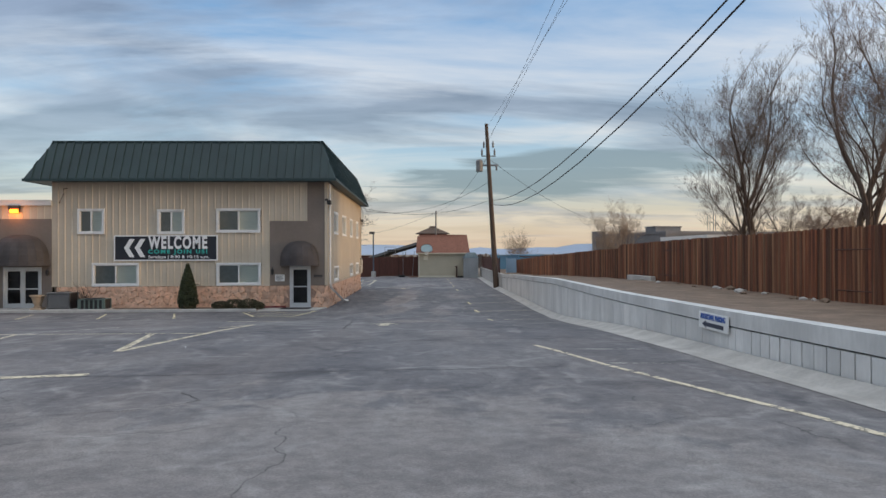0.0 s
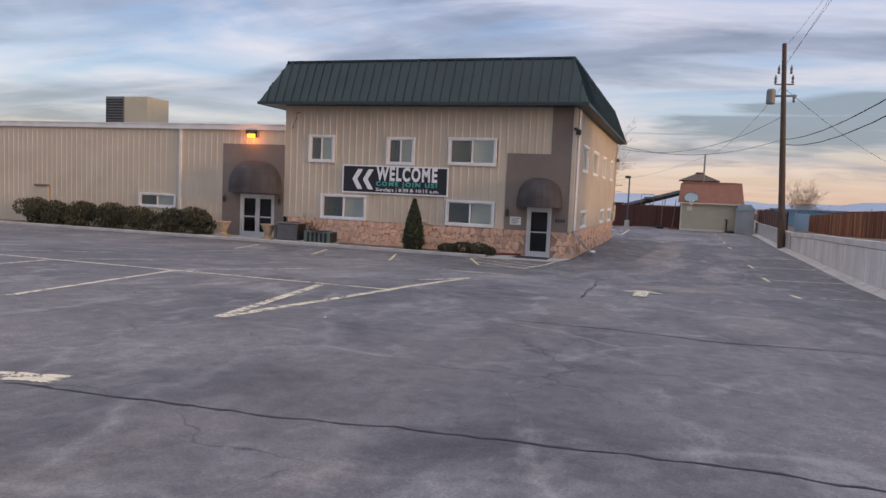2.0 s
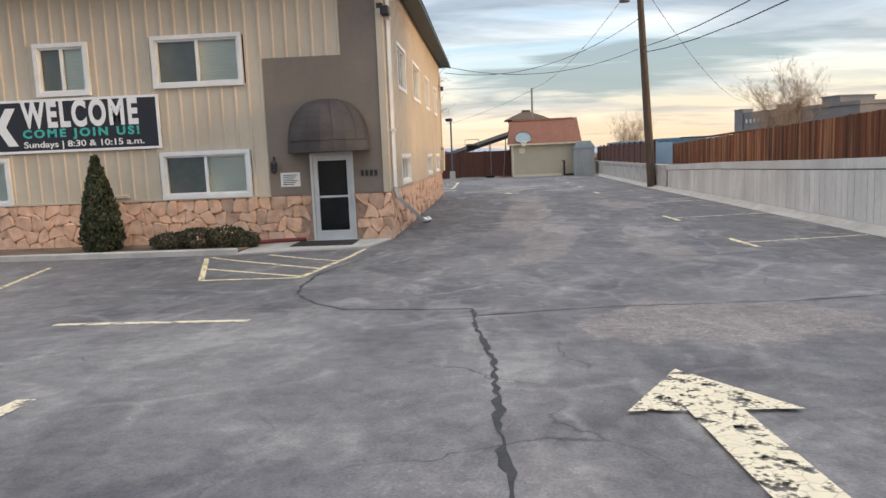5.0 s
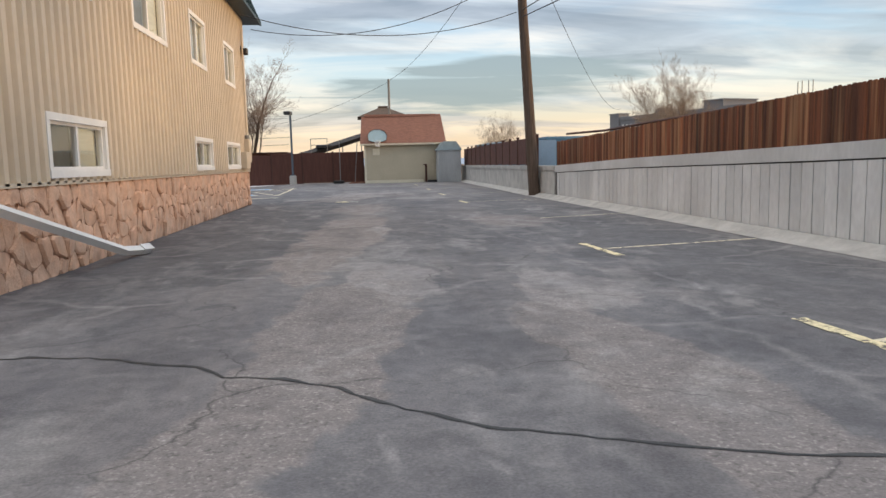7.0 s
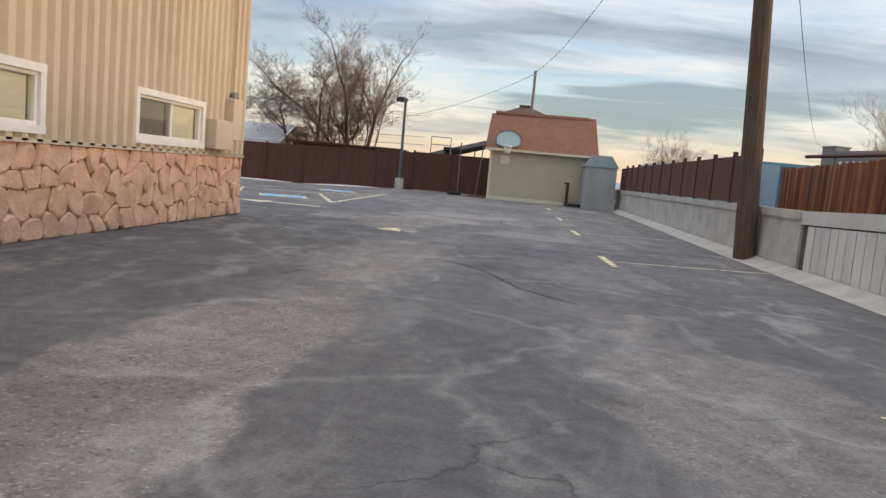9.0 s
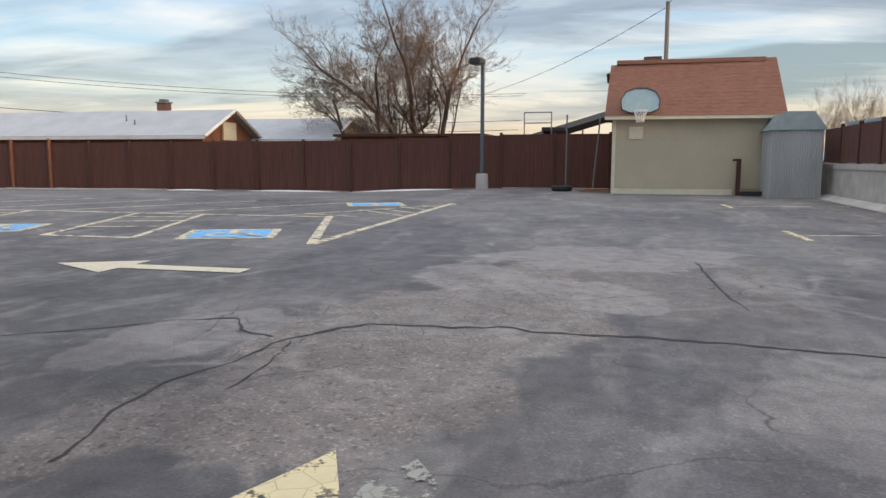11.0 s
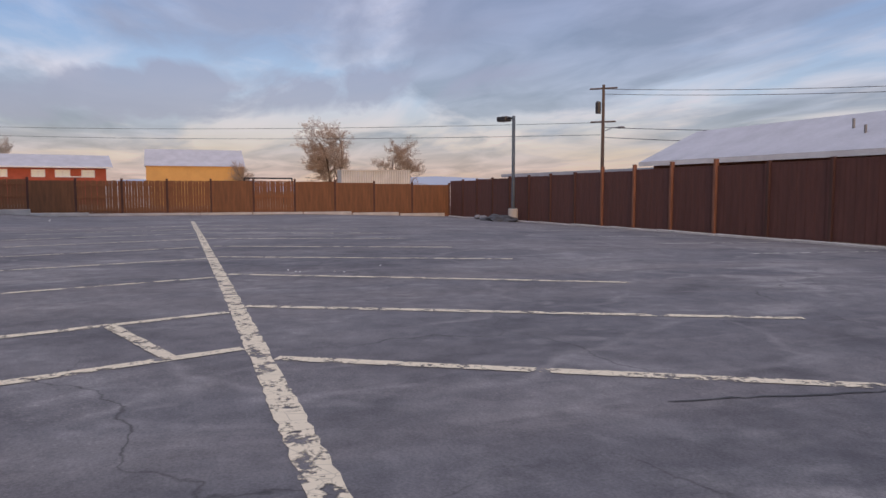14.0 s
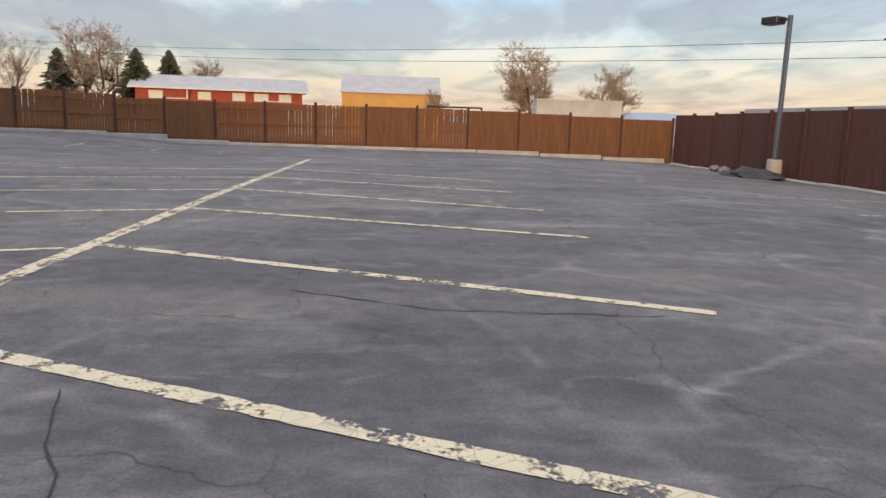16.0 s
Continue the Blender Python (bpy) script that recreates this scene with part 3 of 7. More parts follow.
def tube(bm, pts, r, sides=8, cap=True):
    """A tapered tube along points; r: one radius or one for each point."""
    pts = [Vector(p) for p in pts]
    rs = r if isinstance(r, (list, tuple)) else [r] * len(pts)
    rings = []
    for i, p in enumerate(pts):
        d = (pts[min(i + 1, len(pts) - 1)] - pts[max(i - 1, 0)]).normalized()
        side = d.cross(Vector((0, 0, 1)) if abs(d.z) < 0.9 else Vector((1, 0, 0))).normalized()
        up = side.cross(d)
        rings.append([bm.verts.new(p + rs[i] * (math.cos(a) * side + math.sin(a) * up)) for a in (2 * math.pi * k / sides for k in range(sides))])
    for a, b in zip(rings, rings[1:]):
        for k in range(sides):
            bm.faces.new((a[k], a[(k + 1) % sides], b[(k + 1) % sides], b[k]))
    if cap:
        bm.faces.new(rings[0])
        bm.faces.new(rings[-1][::-1])
    return bm


def tubes(*paths, r=0.02, sides=8):
    bm = bmesh.new()
    for p in paths:
        tube(bm, p, r, sides)
    return bm


def prism(bm, outline, depth, axis="y", at=0.0):
    """A flat outline (pairs) pushed along an axis: y: outline in x, z; z: in x, y; x: in y, z."""
    def co(u, v, d):
        return {"y": (u, at + d, v), "z": (u, v, at + d), "x": (at + d, u, v)}[axis]
    a, b = [bm.verts.new(co(u, v, 0)) for u, v in outline], [bm.verts.new(co(u, v, depth)) for u, v in outline]
    bm.faces.new(a)
    bm.faces.new(b[::-1])
    for i in range(len(outline)):
        j = (i + 1) % len(outline)
        bm.faces.new((a[j], a[i], b[i], b[j]))
    bmesh.ops.recalc_face_normals(bm, faces=bm.faces)
    return bm


def lathe(bm, profile, sides=16, at=(0, 0, 0)):
    rings = [[bm.verts.new((at[0] + r * math.cos(2 * math.pi * k / sides), at[1] + r * math.sin(2 * math.pi * k / sides), at[2] + z)) for k in range(sides)] for r, z in profile]
    for a, b in zip(rings, rings[1:]):
        for k in range(sides):
            bm.faces.new((a[k], a[(k + 1) % sides], b[(k + 1) % sides], b[k]))
    bm.faces.new(rings[0][::-1])
    bm.faces.new(rings[-1])
    return bm


def lerp(x, xs, ys):
    return float(np.interp(x, xs, ys))


# ---------------------------------------------------------------- ground
GROUND_Y = (-40, 0, 12, 18, 23, 28, 33, 40, 55, 200)
GROUND_Z = (2.6, 1.45, 1.05, 0.78, 0.45, 0.15, 0.0, -0.02, -0.05, -0.05)


def gz(x, y):
    z = lerp(y, GROUND_Y, GROUND_Z)
    if y > 55:
        z -= min(max(0.0, -18 - x), 40) * 0.006 * min(1, (y - 55) / 5)
        z -= min(max(0.0, -30 - x), 28) * 0.005 * min(1, (y - 55) / 5)
        z -= 0.24 * min(max(0.0, (y - 74) / 9.4), 1.3) * min(max(0.0, (-6 - x) / 6), 1)
    return z


def wall_x(y):
    return lerp(y, (-40, 10, 22, 32, 45, 56, 80), (4.75, 4.8, 5.1, 5.5, 5.7, 5.72, 6.15))


def wall_top(y):
    return lerp(y, (-40, 7, 12, 18, 31, 39, 47, 54, 80), (2.6, 1.90, 1.81, 1.73, 1.64, 1.45, 1.30, 1.10, 1.06))


def gutter(y):
    return lerp(y, (-40, 8, 18, 30, 45, 80), (0.5, 0.55, 0.72, 0.5, 0.55, 0.5))


def sheet(name, xs, ys, height, material):
    bm = bmesh.new()
    grid = [[bm.verts.new((x, y, height(x, y))) for x in xs] for y in ys]
    for r0, r1 in zip(grid, grid[1:]):
        for i in range(len(xs) - 1):
            bm.faces.new((r0[i], r0[i + 1], r1[i + 1], r1[i]))
    for f in bm.faces:
        f.smooth = True
    return part(name, bm, material)


def ground_height(x, y):
    z = gz(max(min(x, 8), -58), max(min(y, 84), -40)) - 0.10
    far = max(0.0, max(abs(x + 20) - 60, abs(y - 40) - 60))
    return z - min(far * 0.02, 6.0)


steps = [-2600, -1200, -600, -300, -150, -100] + list(range(-80, 24, 4)) + [60, 100, 150, 300, 600, 1200, 2600]
tagged(sheet("ground", steps, [s + 40 for s in (-2600, -1000, -400, -150)] + list(range(-60, 130, 4)) + [180, 300, 500, 900, 1600, 2800], ground_height, FIELD),
       "dry brown winter ground reaching the horizon", "ground", kind="structure")
lot_xs = [-58 + i * 2.0 for i in range(32)]
bm = bmesh.new()
rows = []
for j in range(125):
    y = -40.0 + j
    edge = wall_x(y) - 0.1
    rows.append([bm.verts.new((x, y, gz(x, y))) for x in [v for v in lot_xs if v < 3.5] + [edge]])
for r0, r1 in zip(rows, rows[1:]):
    for i in range(len(r0) - 1):
        if r0[i + 1].co.x - r0[i].co.x > 1e-4:
            bm.faces.new((r0[i], r0[i + 1], r1[i + 1], r1[i]))
for f in bm.faces:
    f.smooth = True
tagged(part("parking_lot", bm, ASPHALT), "worn grey asphalt with dust drifts and dark cracks", "asphalt", kind="structure")


def bank(x, y):
    """The dirt behind the retaining wall."""
    s = lerp(x - wall_x(y), (0, 3, 7, 40), (-0.06, -0.02, 0.0, -0.3))
    return wall_top(y) - 0.06 + s - lerp(y, (-40, 10, 40), (0.35, 0.3, 0.0)) * lerp(x - wall_x(y), (0, 3), (0, 1)) + 0.03 * math.sin(x * 2.1 + y)


bm = bmesh.new()
offs = (0.2, 1, 2, 3, 4, 5, 6, 8, 12, 20, 40, 90)
rows = [[bm.verts.new((wall_x(y) + o, y, bank(wall_x(y) + o, y))) for o in offs] for y in [-40 + 2 * j for j in range(62)]]
for r0, r1 in zip(rows, rows[1:]):
    for i in range(len(offs) - 1):
        bm.faces.new((r0[i], r0[i + 1], r1[i + 1], r1[i]))
for f in bm.faces:
    f.smooth = True
tagged(part("dirt_bank", bm, DIRT), "bare brown dirt strip above the retaining wall", "dirt", kind="structure")


# ---------------------------------------------------------------- road markings
def strip(name, pts, width, material, label, category, group, lift=0.005, step=0.09, ragged=0.0, kind="structure"):
    """A painted or sealed band that lies on the asphalt along the points."""
    dense = []
    for (ax, ay), (bx, by) in zip(pts, pts[1:]):
        n = max(1, int(math.hypot(bx - ax, by - ay) / step))
        dense += [(ax + (bx - ax) * k / n, ay + (by - ay) * k / n) for k in range(n)]
    dense.append(pts[-1])
    bm = bmesh.new()
    left, right = [], []
    for i, (x, y) in enumerate(dense):
        ax, ay = dense[max(i - 1, 0)]
        bx, by = dense[min(i + 1, len(dense) - 1)]
        d = math.hypot(bx - ax, by - ay) or 1
        jx, jy = (random.uniform(-ragged, ragged) for _ in "ab")
        w = width * (0.5 + (random.uniform(-0.34, 0.40) if ragged else random.uniform(-0.09, 0.03)))
        nx, ny = -(by - ay) / d * w, (bx - ax) / d * w
        for side, sx, sy in ((left, nx, ny), (right, -nx, -ny)):
            px, py = x + sx + jx, y + sy + jy
            side.append(bm.verts.new((px, py, gz(px, py) + lift)))
    for i in range(len(dense) - 1):
        bm.faces.new((right[i], right[i + 1], left[i + 1], left[i]))
    ob = part(name, bm, material)
    return tagged(ob, label, category, group, kind)


def line(pts, width=0.11, material=None, faint=False, lift=0.005):
    return strip("parking_line", pts, width, material or (PAINT_FAINT if faint else PAINT),
                 "faded white painted parking line on the asphalt" if faint else "worn white painted parking line on the asphalt", "road marking", "parking lines", lift)


def flat_shape(name, outline, material, label, lift=0.005, parent=None, m=None):
    bm = bmesh.new()
    vs = []
    for x, y in outline:
        vs.append(bm.verts.new((x, y, lift)))
    bm.faces.new(vs)
    bmesh.ops.triangulate(bm, faces=bm.faces)
    bmesh.ops.recalc_face_normals(bm, faces=bm.faces)
    if sum(f.normal.z for f in bm.faces) < 0:
        bmesh.ops.reverse_faces(bm, faces=bm.faces)
    return part(name, bm, material, parent, label, m)


# rear lot: one spine with slanting stalls on both sides
SPINE = 67.37
line([(-41.8, SPINE), (-6.55, SPINE)], 0.17)
for x, end in ((-7.78, -4.9), (-10.9, -8.0), (-13.8, -10.95), (-16.22, -13.73), (-19.24, -16.48), (-22.26, -19.95), (-25.06, -22.9), (-27.94, -26.1), (-30.8, -28.6), (-33.7, -31.4), (-36.6, -34.2)):
    line([(x, SPINE + 0.1), (end, 72.25)], 0.13, lift=0.006)


def stall_x(top, y):
    return top + 1.65 * (SPINE - y) / 5.0


for x in (-9.62, -11.28, -14.2, -15.9):
    line([(x, SPINE - 0.1), (stall_x(x, 62.72), 62.72)], 0.13, lift=0.006)
for x in (-18.9, -21.95, -24.85, -27.75, -30.6, -33.5, -36.4):
    line([(x, SPINE - 0.1), (stall_x(x, 62.72), 62.72)], 0.11, lift=0.006)
for west_top, east_top in ((-11.28, -9.62), (-15.9, -14.2)):
    line([(stall_x(west_top, 62.76), 62.76), (stall_x(east_top, 62.76), 62.76)], 0.16, lift=0.007)
    for y in (64.1, 65.22, 66.25):
        line([(stall_x(west_top, y), y), (stall_x(east_top, y + 0.53), y + 0.53)], 0.12, lift=0.007)
line([(-5.0, 62.62), (-6.72, 67.55)], 0.17, lift=0.006)
line([(-5.0, 62.62), (-5.1, 72.65)], 0.17, lift=0.007)
for a, b in (((-7.51, 68.10), (-6.08, 67.55)), ((-6.81, 69.61), (-5.21, 68.02)), ((-6.52, 70.14), (-5.13, 68.85)), ((-6.14, 70.87), (-5.10, 69.85)), ((-5.72, 71.54), (-5.12, 70.95))):
    line([a, b], 0.09, lift=0.008)
for x in (-13.5, -16.9, -20.2, -23.4, -26.6, -29.8, -33.0):
    line([(x, 77.7), (x - 0.35, 81.6)], 0.10, faint=True)
# far marks by the west fence
for y in (58, 61):
    line([(-47.5, y), (-45.0, y + 0.4)], 0.1, faint=True)


def hc_square(cx, cy, turn):
    """Blue wheelchair-access square with a white border and symbol."""
    root = empty("accessible_parking_symbol", "blue square with white wheelchair symbol painted on asphalt", "road marking", (cx, cy, gz(cx, cy)), turn, "accessible parking symbols", "structure")
    flat_shape("white_border", [(-0.77, -0.77), (0.77, -0.77), (0.77, 0.77), (-0.77, 0.77)], PAINT, "", 0.008, root)
    flat_shape("blue_field", [(-0.63, -0.63), (0.63, -0.63), (0.63, 0.63), (-0.63, 0.63)], PAINT_BLUE, "", 0.012, root)
    bm = bmesh.new()
    arc = [(0.34 * math.cos(a) - 0.06, 0.34 * math.sin(a) - 0.14) for a in np.linspace(radians(100), radians(330), 15)]
    for (ax, ay), (bx, by) in zip(arc, arc[1:]):
        s, t = 0.70, 0.3
        inner = [(px * s - 0.06 * t, (py + 0.14) * s - 0.14) for px, py in ((bx, by), (ax, ay))]
        bm.faces.new([bm.verts.new((px, py, 0.016)) for px, py in ((ax, ay), (bx, by), *inner)])
    heights = iter((0.018, 0.021, 0.024, 0.027, 0.030))
    for quad in (((-0.06, 0.42), (0.06, 0.42), (0.09, -0.12), (-0.03, -0.12)), ((-0.03, 0.2), (0.3, 0.2), (0.3, 0.12), (-0.03, 0.12)),
                 ((0.0, -0.04), (0.30, -0.04), (0.30, -0.14), (0.0, -0.14)), ((0.22, -0.10), (0.32, -0.08), (0.47, -0.44), (0.37, -0.46)), ((0.38, -0.38), (0.52, -0.33), (0.52, -0.42), (0.40, -0.46))):
        h_ = next(heights)
        bm.faces.new([bm.verts.new((px, py, h_)) for px, py in quad])
    bmesh.ops.create_circle(bm, cap_ends=True, segments=14, radius=0.10, matrix=Matrix.Translation((0.02, 0.5, 0.016)))
    part("wheelchair_symbol", bm, PAINT_CLEAN, root)


hc_square(-6.88, 63.66, 21)
hc_square(-11.55, 63.54, 21)
hc_square(-7.04, 71.62, 203)


def arrow(x, y, turn, material, label):
    bm = bmesh.new()
    for face in (((-0.14, -1.26), (0.15, -1.24), (0.15, 0.26), (-0.15, 0.26)), ((-0.48, 0.262), (0.48, 0.262), (0.02, 1.24))):
        bm.faces.new([bm.verts.new((px, py, 0.009)) for px, py in face])
    ob = part("lane_arrow", bm, material, m=pose(x, y, gz(x, y), 0, 0, turn))
    return tagged(ob, label, "road marking", "lane arrows", "structure")


arrow(-5.93, 60.08, 90, PAINT_CLEAN, "white painted arrow on grey asphalt")
ob = arrow(-1.52, 22.3, 0, PAINT, "white painted arrow on sloping asphalt")
ob.matrix_basis = pose(-1.52, 22.3, gz(-1.52, 22.3) + 0.012, -3.7, 0, 0)
bm = bmesh.new()
bm.faces.new([bm.verts.new((px, py, gz(px, py) + 0.008)) for px, py in ((-2.14, 54.93), (-1.63, 54.82), (-1.67, 55.25), (-1.84, 55.64), (-1.96, 55.35))])
tagged(part("lane_arrow", bm, PAINT_YELLOW), "yellow painted arrow, half worn away", "road marking", "lane arrows", "structure")
bm = bmesh.new()
bm.faces.new([bm.verts.new((px, py, gz(px, py) + 0.008)) for px, py in ((-1.63, 54.83), (-1.28, 54.94), (-1.34, 55.44), (-1.47, 55.63), (-1.61, 55.38))])
tagged(part("lane_arrow", bm, PAINT_GHOST), "faded remains of a painted arrow", "road marking", "lane arrows", "structure")
for y in (26.4, 33.25, 38.97, 45.1, 53.0, 59.4, 65.7, 73.3):
    gone = y == 45.1
    if not gone:
        line([(2.27, y - 0.8), (2.22, y + 0.8)], 0.13, PAINT_YELLOW, lift=0.007)
    line([(2.9 if gone else 2.25, y), (wall_x(y) - gutter(y) - 0.05, y + 0.6)], 0.09, lift=0.006)
# front lot
line([(3.75, 4.2), (3.45, 5.9), (3.15, 7.1), (2.47, 10.0), (1.9, 13.3)], 0.11, lift=0.006)
line([(2.5, 12.4), (3.8, 12.25)], 0.08, faint=True)
line([(2.6, 10.2), (3.5, 10.1)], 0.08, faint=True)
line([(-5.88, 12.52), (-5.7, 17.35), (-5.85, 23.1)], 0.16, lift=0.006)
line([(-5.88, 12.52), (-6.97, 17.1)], 0.16, lift=0.007)
line([(-6.3, 20.6), (-5.85, 22.9)], 0.13, lift=0.007)
line([(-32, 17.4), (-5.7, 17.4)], 0.13, lift=0.005)
for x in (-10.37, -13.5, -16.6, -19.7, -22.8, -25.9):
    line([(x, 17.3), (x + 1.37, 12.4)], 0.11, lift=0.006)
    line([(x, 17.3), (x + 0.84, 21.6)], 0.11, faint=True, lift=0.006)
line([(-7.6, 26.2), (-5.38, 26.15)], 0.15)
line([(-9.4, 8.4), (-6.1, 9.05), (-4.95, 9.35)], 0.24)
for x in (-10.5, -13.6, -16.9):
    line([(x, 29.0), (x - 1.2, 32.6)], 0.10, PAINT_YELLOW)
for a, b in (((-8.75, 33.4), (-7.47, 29.96)), ((-7.47, 29.96), (-5.84, 29.96)), ((-5.84, 29.96), (-5.5, 34.2)), ((-8.0, 31.55), (-5.85, 30.1)),
             ((-8.68, 33.5), (-5.79, 31.12)), ((-7.5, 33.7), (-5.72, 32.26))):
    line([a, b], 0.11, PAINT_YELLOW, lift=0.006)


def crack(pts, width=0.027):
    return strip("asphalt_crack", pts, width, CRACK, "dark crack line in the asphalt", "crack", "asphalt cracks", 0.004, 0.10, 0.02)


crack([(-5.2, 32.78), (-4.6, 34.0), (-3.52, 34.02), (-3.0, 33.85), (-2.56, 33.6), (-2.36, 33.54), (-2.13, 33.26), (-1.77, 33.14), (-1.42, 32.9), (-1.13, 32.49), (-0.68, 32.06), (-0.2, 31.8), (0.53, 31.46), (1.1, 31.35), (2.1, 31.7)], 0.032)
crack([(-4.91, 56.99), (-4.45, 57.28), (-3.98, 57.76), (-3.58, 57.92), (-3.33, 57.55), (-3.02, 57.42)], 0.022)
crack([(-2.77, 57.6), (-2.51, 57.98), (-1.85, 58.0), (-1.4, 58.12), (-1.26, 58.0), (-0.5, 58.02), (0.13, 57.98), (1.01, 57.84), (3.4, 57.6)], 0.034)
crack([(-2.94, 55.25), (-3.1, 55.84), (-3.16, 56.34), (-2.99, 56.67), (-2.94, 57.23), (-2.77, 57.6)], 0.014)
crack([(-2.73, 56.29), (-2.75, 56.85), (-2.85, 57.35)], 0.012)
crack([(0.29, 62.04), (0.32, 60.25), (0.4, 59.18)], 0.02)
crack([(-5.2, 9.1), (-3.04, 9.28), (-2.4, 9.42), (-1.35, 9.52), (-0.41, 9.63), (0.34, 9.59), (2.1, 9.9)], 0.022)
crack([(-3.11, 7.67), (-2.9, 7.4), (-2.75, 7.15), (-2.17, 7.17)], 0.010)
crack([(-2.75, 7.15), (-2.93, 6.84), (-3.21, 6.61), (-4.2, 6.3)], 0.010)
crack([(-5.2, 32.78), (-5.62, 30.41), (-5.56, 29.09), (-5.43, 28.29), (-4.95, 27.35), (-4.46, 26.79), (-3.68, 26.64), (-2.96, 26.6), (-2.9, 25.42)], 0.034)
crack([(-2.9, 25.42), (-2.74, 24.0), (-2.7, 22.0), (-2.5, 19.2), (-2.9, 18.9), (-4.2, 18.9), (-5.6, 19.1)], 0.04)
crack([(-2.91, 26.1), (-2.23, 26.3), (-1.41, 26.48), (-0.67, 26.52), (0.6, 26.6), (2.0, 26.9)], 0.026)
crack([(-2.92, 14.84), (-1.53, 14.87), (-0.78, 14.75), (-0.33, 14.62), (1.06, 14.9), (3.2, 15.0)], 0.036)
crack([(-0.36, 50.9), (0.2, 50.3), (0.7, 48.9), (1.3, 48.2)], 0.03)
crack([(-18.16, 68.81), (-18.54, 68.95), (-18.86, 68.96), (-19.14, 69.13), (-19.39, 69.21)], 0.006)
crack([(-20.56, 70.24), (-19.69, 70.28), (-19.13, 70.24), (-18.54, 70.27), (-18.05, 70.30), (-17.12, 70.05)], 0.005)
crack([(-21.46, 68.71), (-20.92, 68.90), (-20.57, 69.07), (-20.05, 68.90)], 0.008)
crack([(-23.42, 69.32), (-22.89, 70.40), (-22.79, 71.91)], 0.011)
crack([(-11.99, 69.39), (-11.58, 71.41), (-12.04, 74.04)], 0.017)
crack([(-25.11, 63.93), (-24.64, 63.03), (-24.0, 63.0)], 0.017)


def crazing(cx, cy, rx, ry, cell, seed, width=0.012):
    """A field of crocodile cracks: the edges of uneven cells that thin out towards its rim."""
    rnd = random.Random(seed)
    nx, ny = int(rx / cell) + 2, int(ry / cell) + 2
    spot = {}
    for a in range(-nx, nx + 1):
        for b in range(-ny, ny + 1):
            spot[a, b] = (cx + (a + 0.5 * (b % 2) + rnd.uniform(-0.38, 0.38)) * cell, cy + (b + rnd.uniform(-0.38, 0.38)) * cell)
    bm = bmesh.new()
    for (a, b), p in spot.items():
        for q in ((a + 1, b), (a, b + 1)):
            if q not in spot:
                continue
            e = spot[q]
            mx, my = (p[0] + e[0]) / 2, (p[1] + e[1]) / 2
            far = ((mx - cx) / rx) ** 2 + ((my - cy) / ry) ** 2
            if far > rnd.uniform(0.25, 1.1) or rnd.random() < 0.16:
                continue
            bend = (mx + rnd.uniform(-0.12, 0.12) * cell, my + rnd.uniform(-0.12, 0.12) * cell)
            w0 = width * rnd.uniform(0.4, 1.2)
            for (x0, y0), (x1, y1) in ((p, bend), (bend, e)):
                d = math.hypot(x1 - x0, y1 - y0) or 1
                ux, uy = -(y1 - y0) / d * w0 / 2, (x1 - x0) / d * w0 / 2
                bm.faces.new([bm.verts.new((x, y, gz(x, y) + 0.0035)) for x, y in ((x0 - ux, y0 - uy), (x1 - ux, y1 - uy), (x1 + ux, y1 + uy), (x0 + ux, y0 + uy))])
    for f in bm.faces:
        if f.normal.z < 0:
            f.normal_flip()
    tagged(part("crazed_asphalt", bm, CRACK), "net of crocodile cracks in worn asphalt", "crack", "asphalt cracks", "structure")


crazing(-3.1, 58.0, 1.3, 1.2, 0.24, 71, 0.004)
crazing(-0.9, 26.1, 0.9, 0.9, 0.11, 74, 0.004)
crazing(-5.0, 26.9, 0.8, 0.5, 0.13, 75, 0.005)

# concrete gutter and kerbs
bm = bmesh.new()
prev = None
for j in range(81):
    y = -38 + j * 1.5
    if y > 80:
        break
    w, g = wall_x(y), gutter(y)
    ring = [bm.verts.new(p) for p in ((w - g, y, gz(w - g, y) + 0.006), (w - g * 0.55, y, gz(w, y) + 0.014), (w - 0.05, y, gz(w, y) + 0.12), (w - 0.02, y, gz(w, y) - 0.15))]
    if prev:
        for i in range(3):
            bm.faces.new((prev[i], prev[i + 1], ring[i + 1], ring[i]))
    prev = ring
tagged(part("gutter", bm, CONCRETE), "pale concrete gutter strip along the retaining wall", "gutter", kind="structure")

# ---------------------------------------------------------------- main building
FY, EX, WX, BY = 35.98, -5.18, -18.95, 55.3
EAVE, TOP = 6.42, 8.43
hall = empty("two_storey_building", "tan metal-sided building with stone base and green mansard roof", "building", (0, 0, 0))


def outward(face):
    """Maps wall coordinates (along, up, proud) to the world for the front or east face."""
    if face == "front":
        return lambda u, v, d: (u, FY - d, v)
    return lambda u, v, d: (EX + d, u, v)


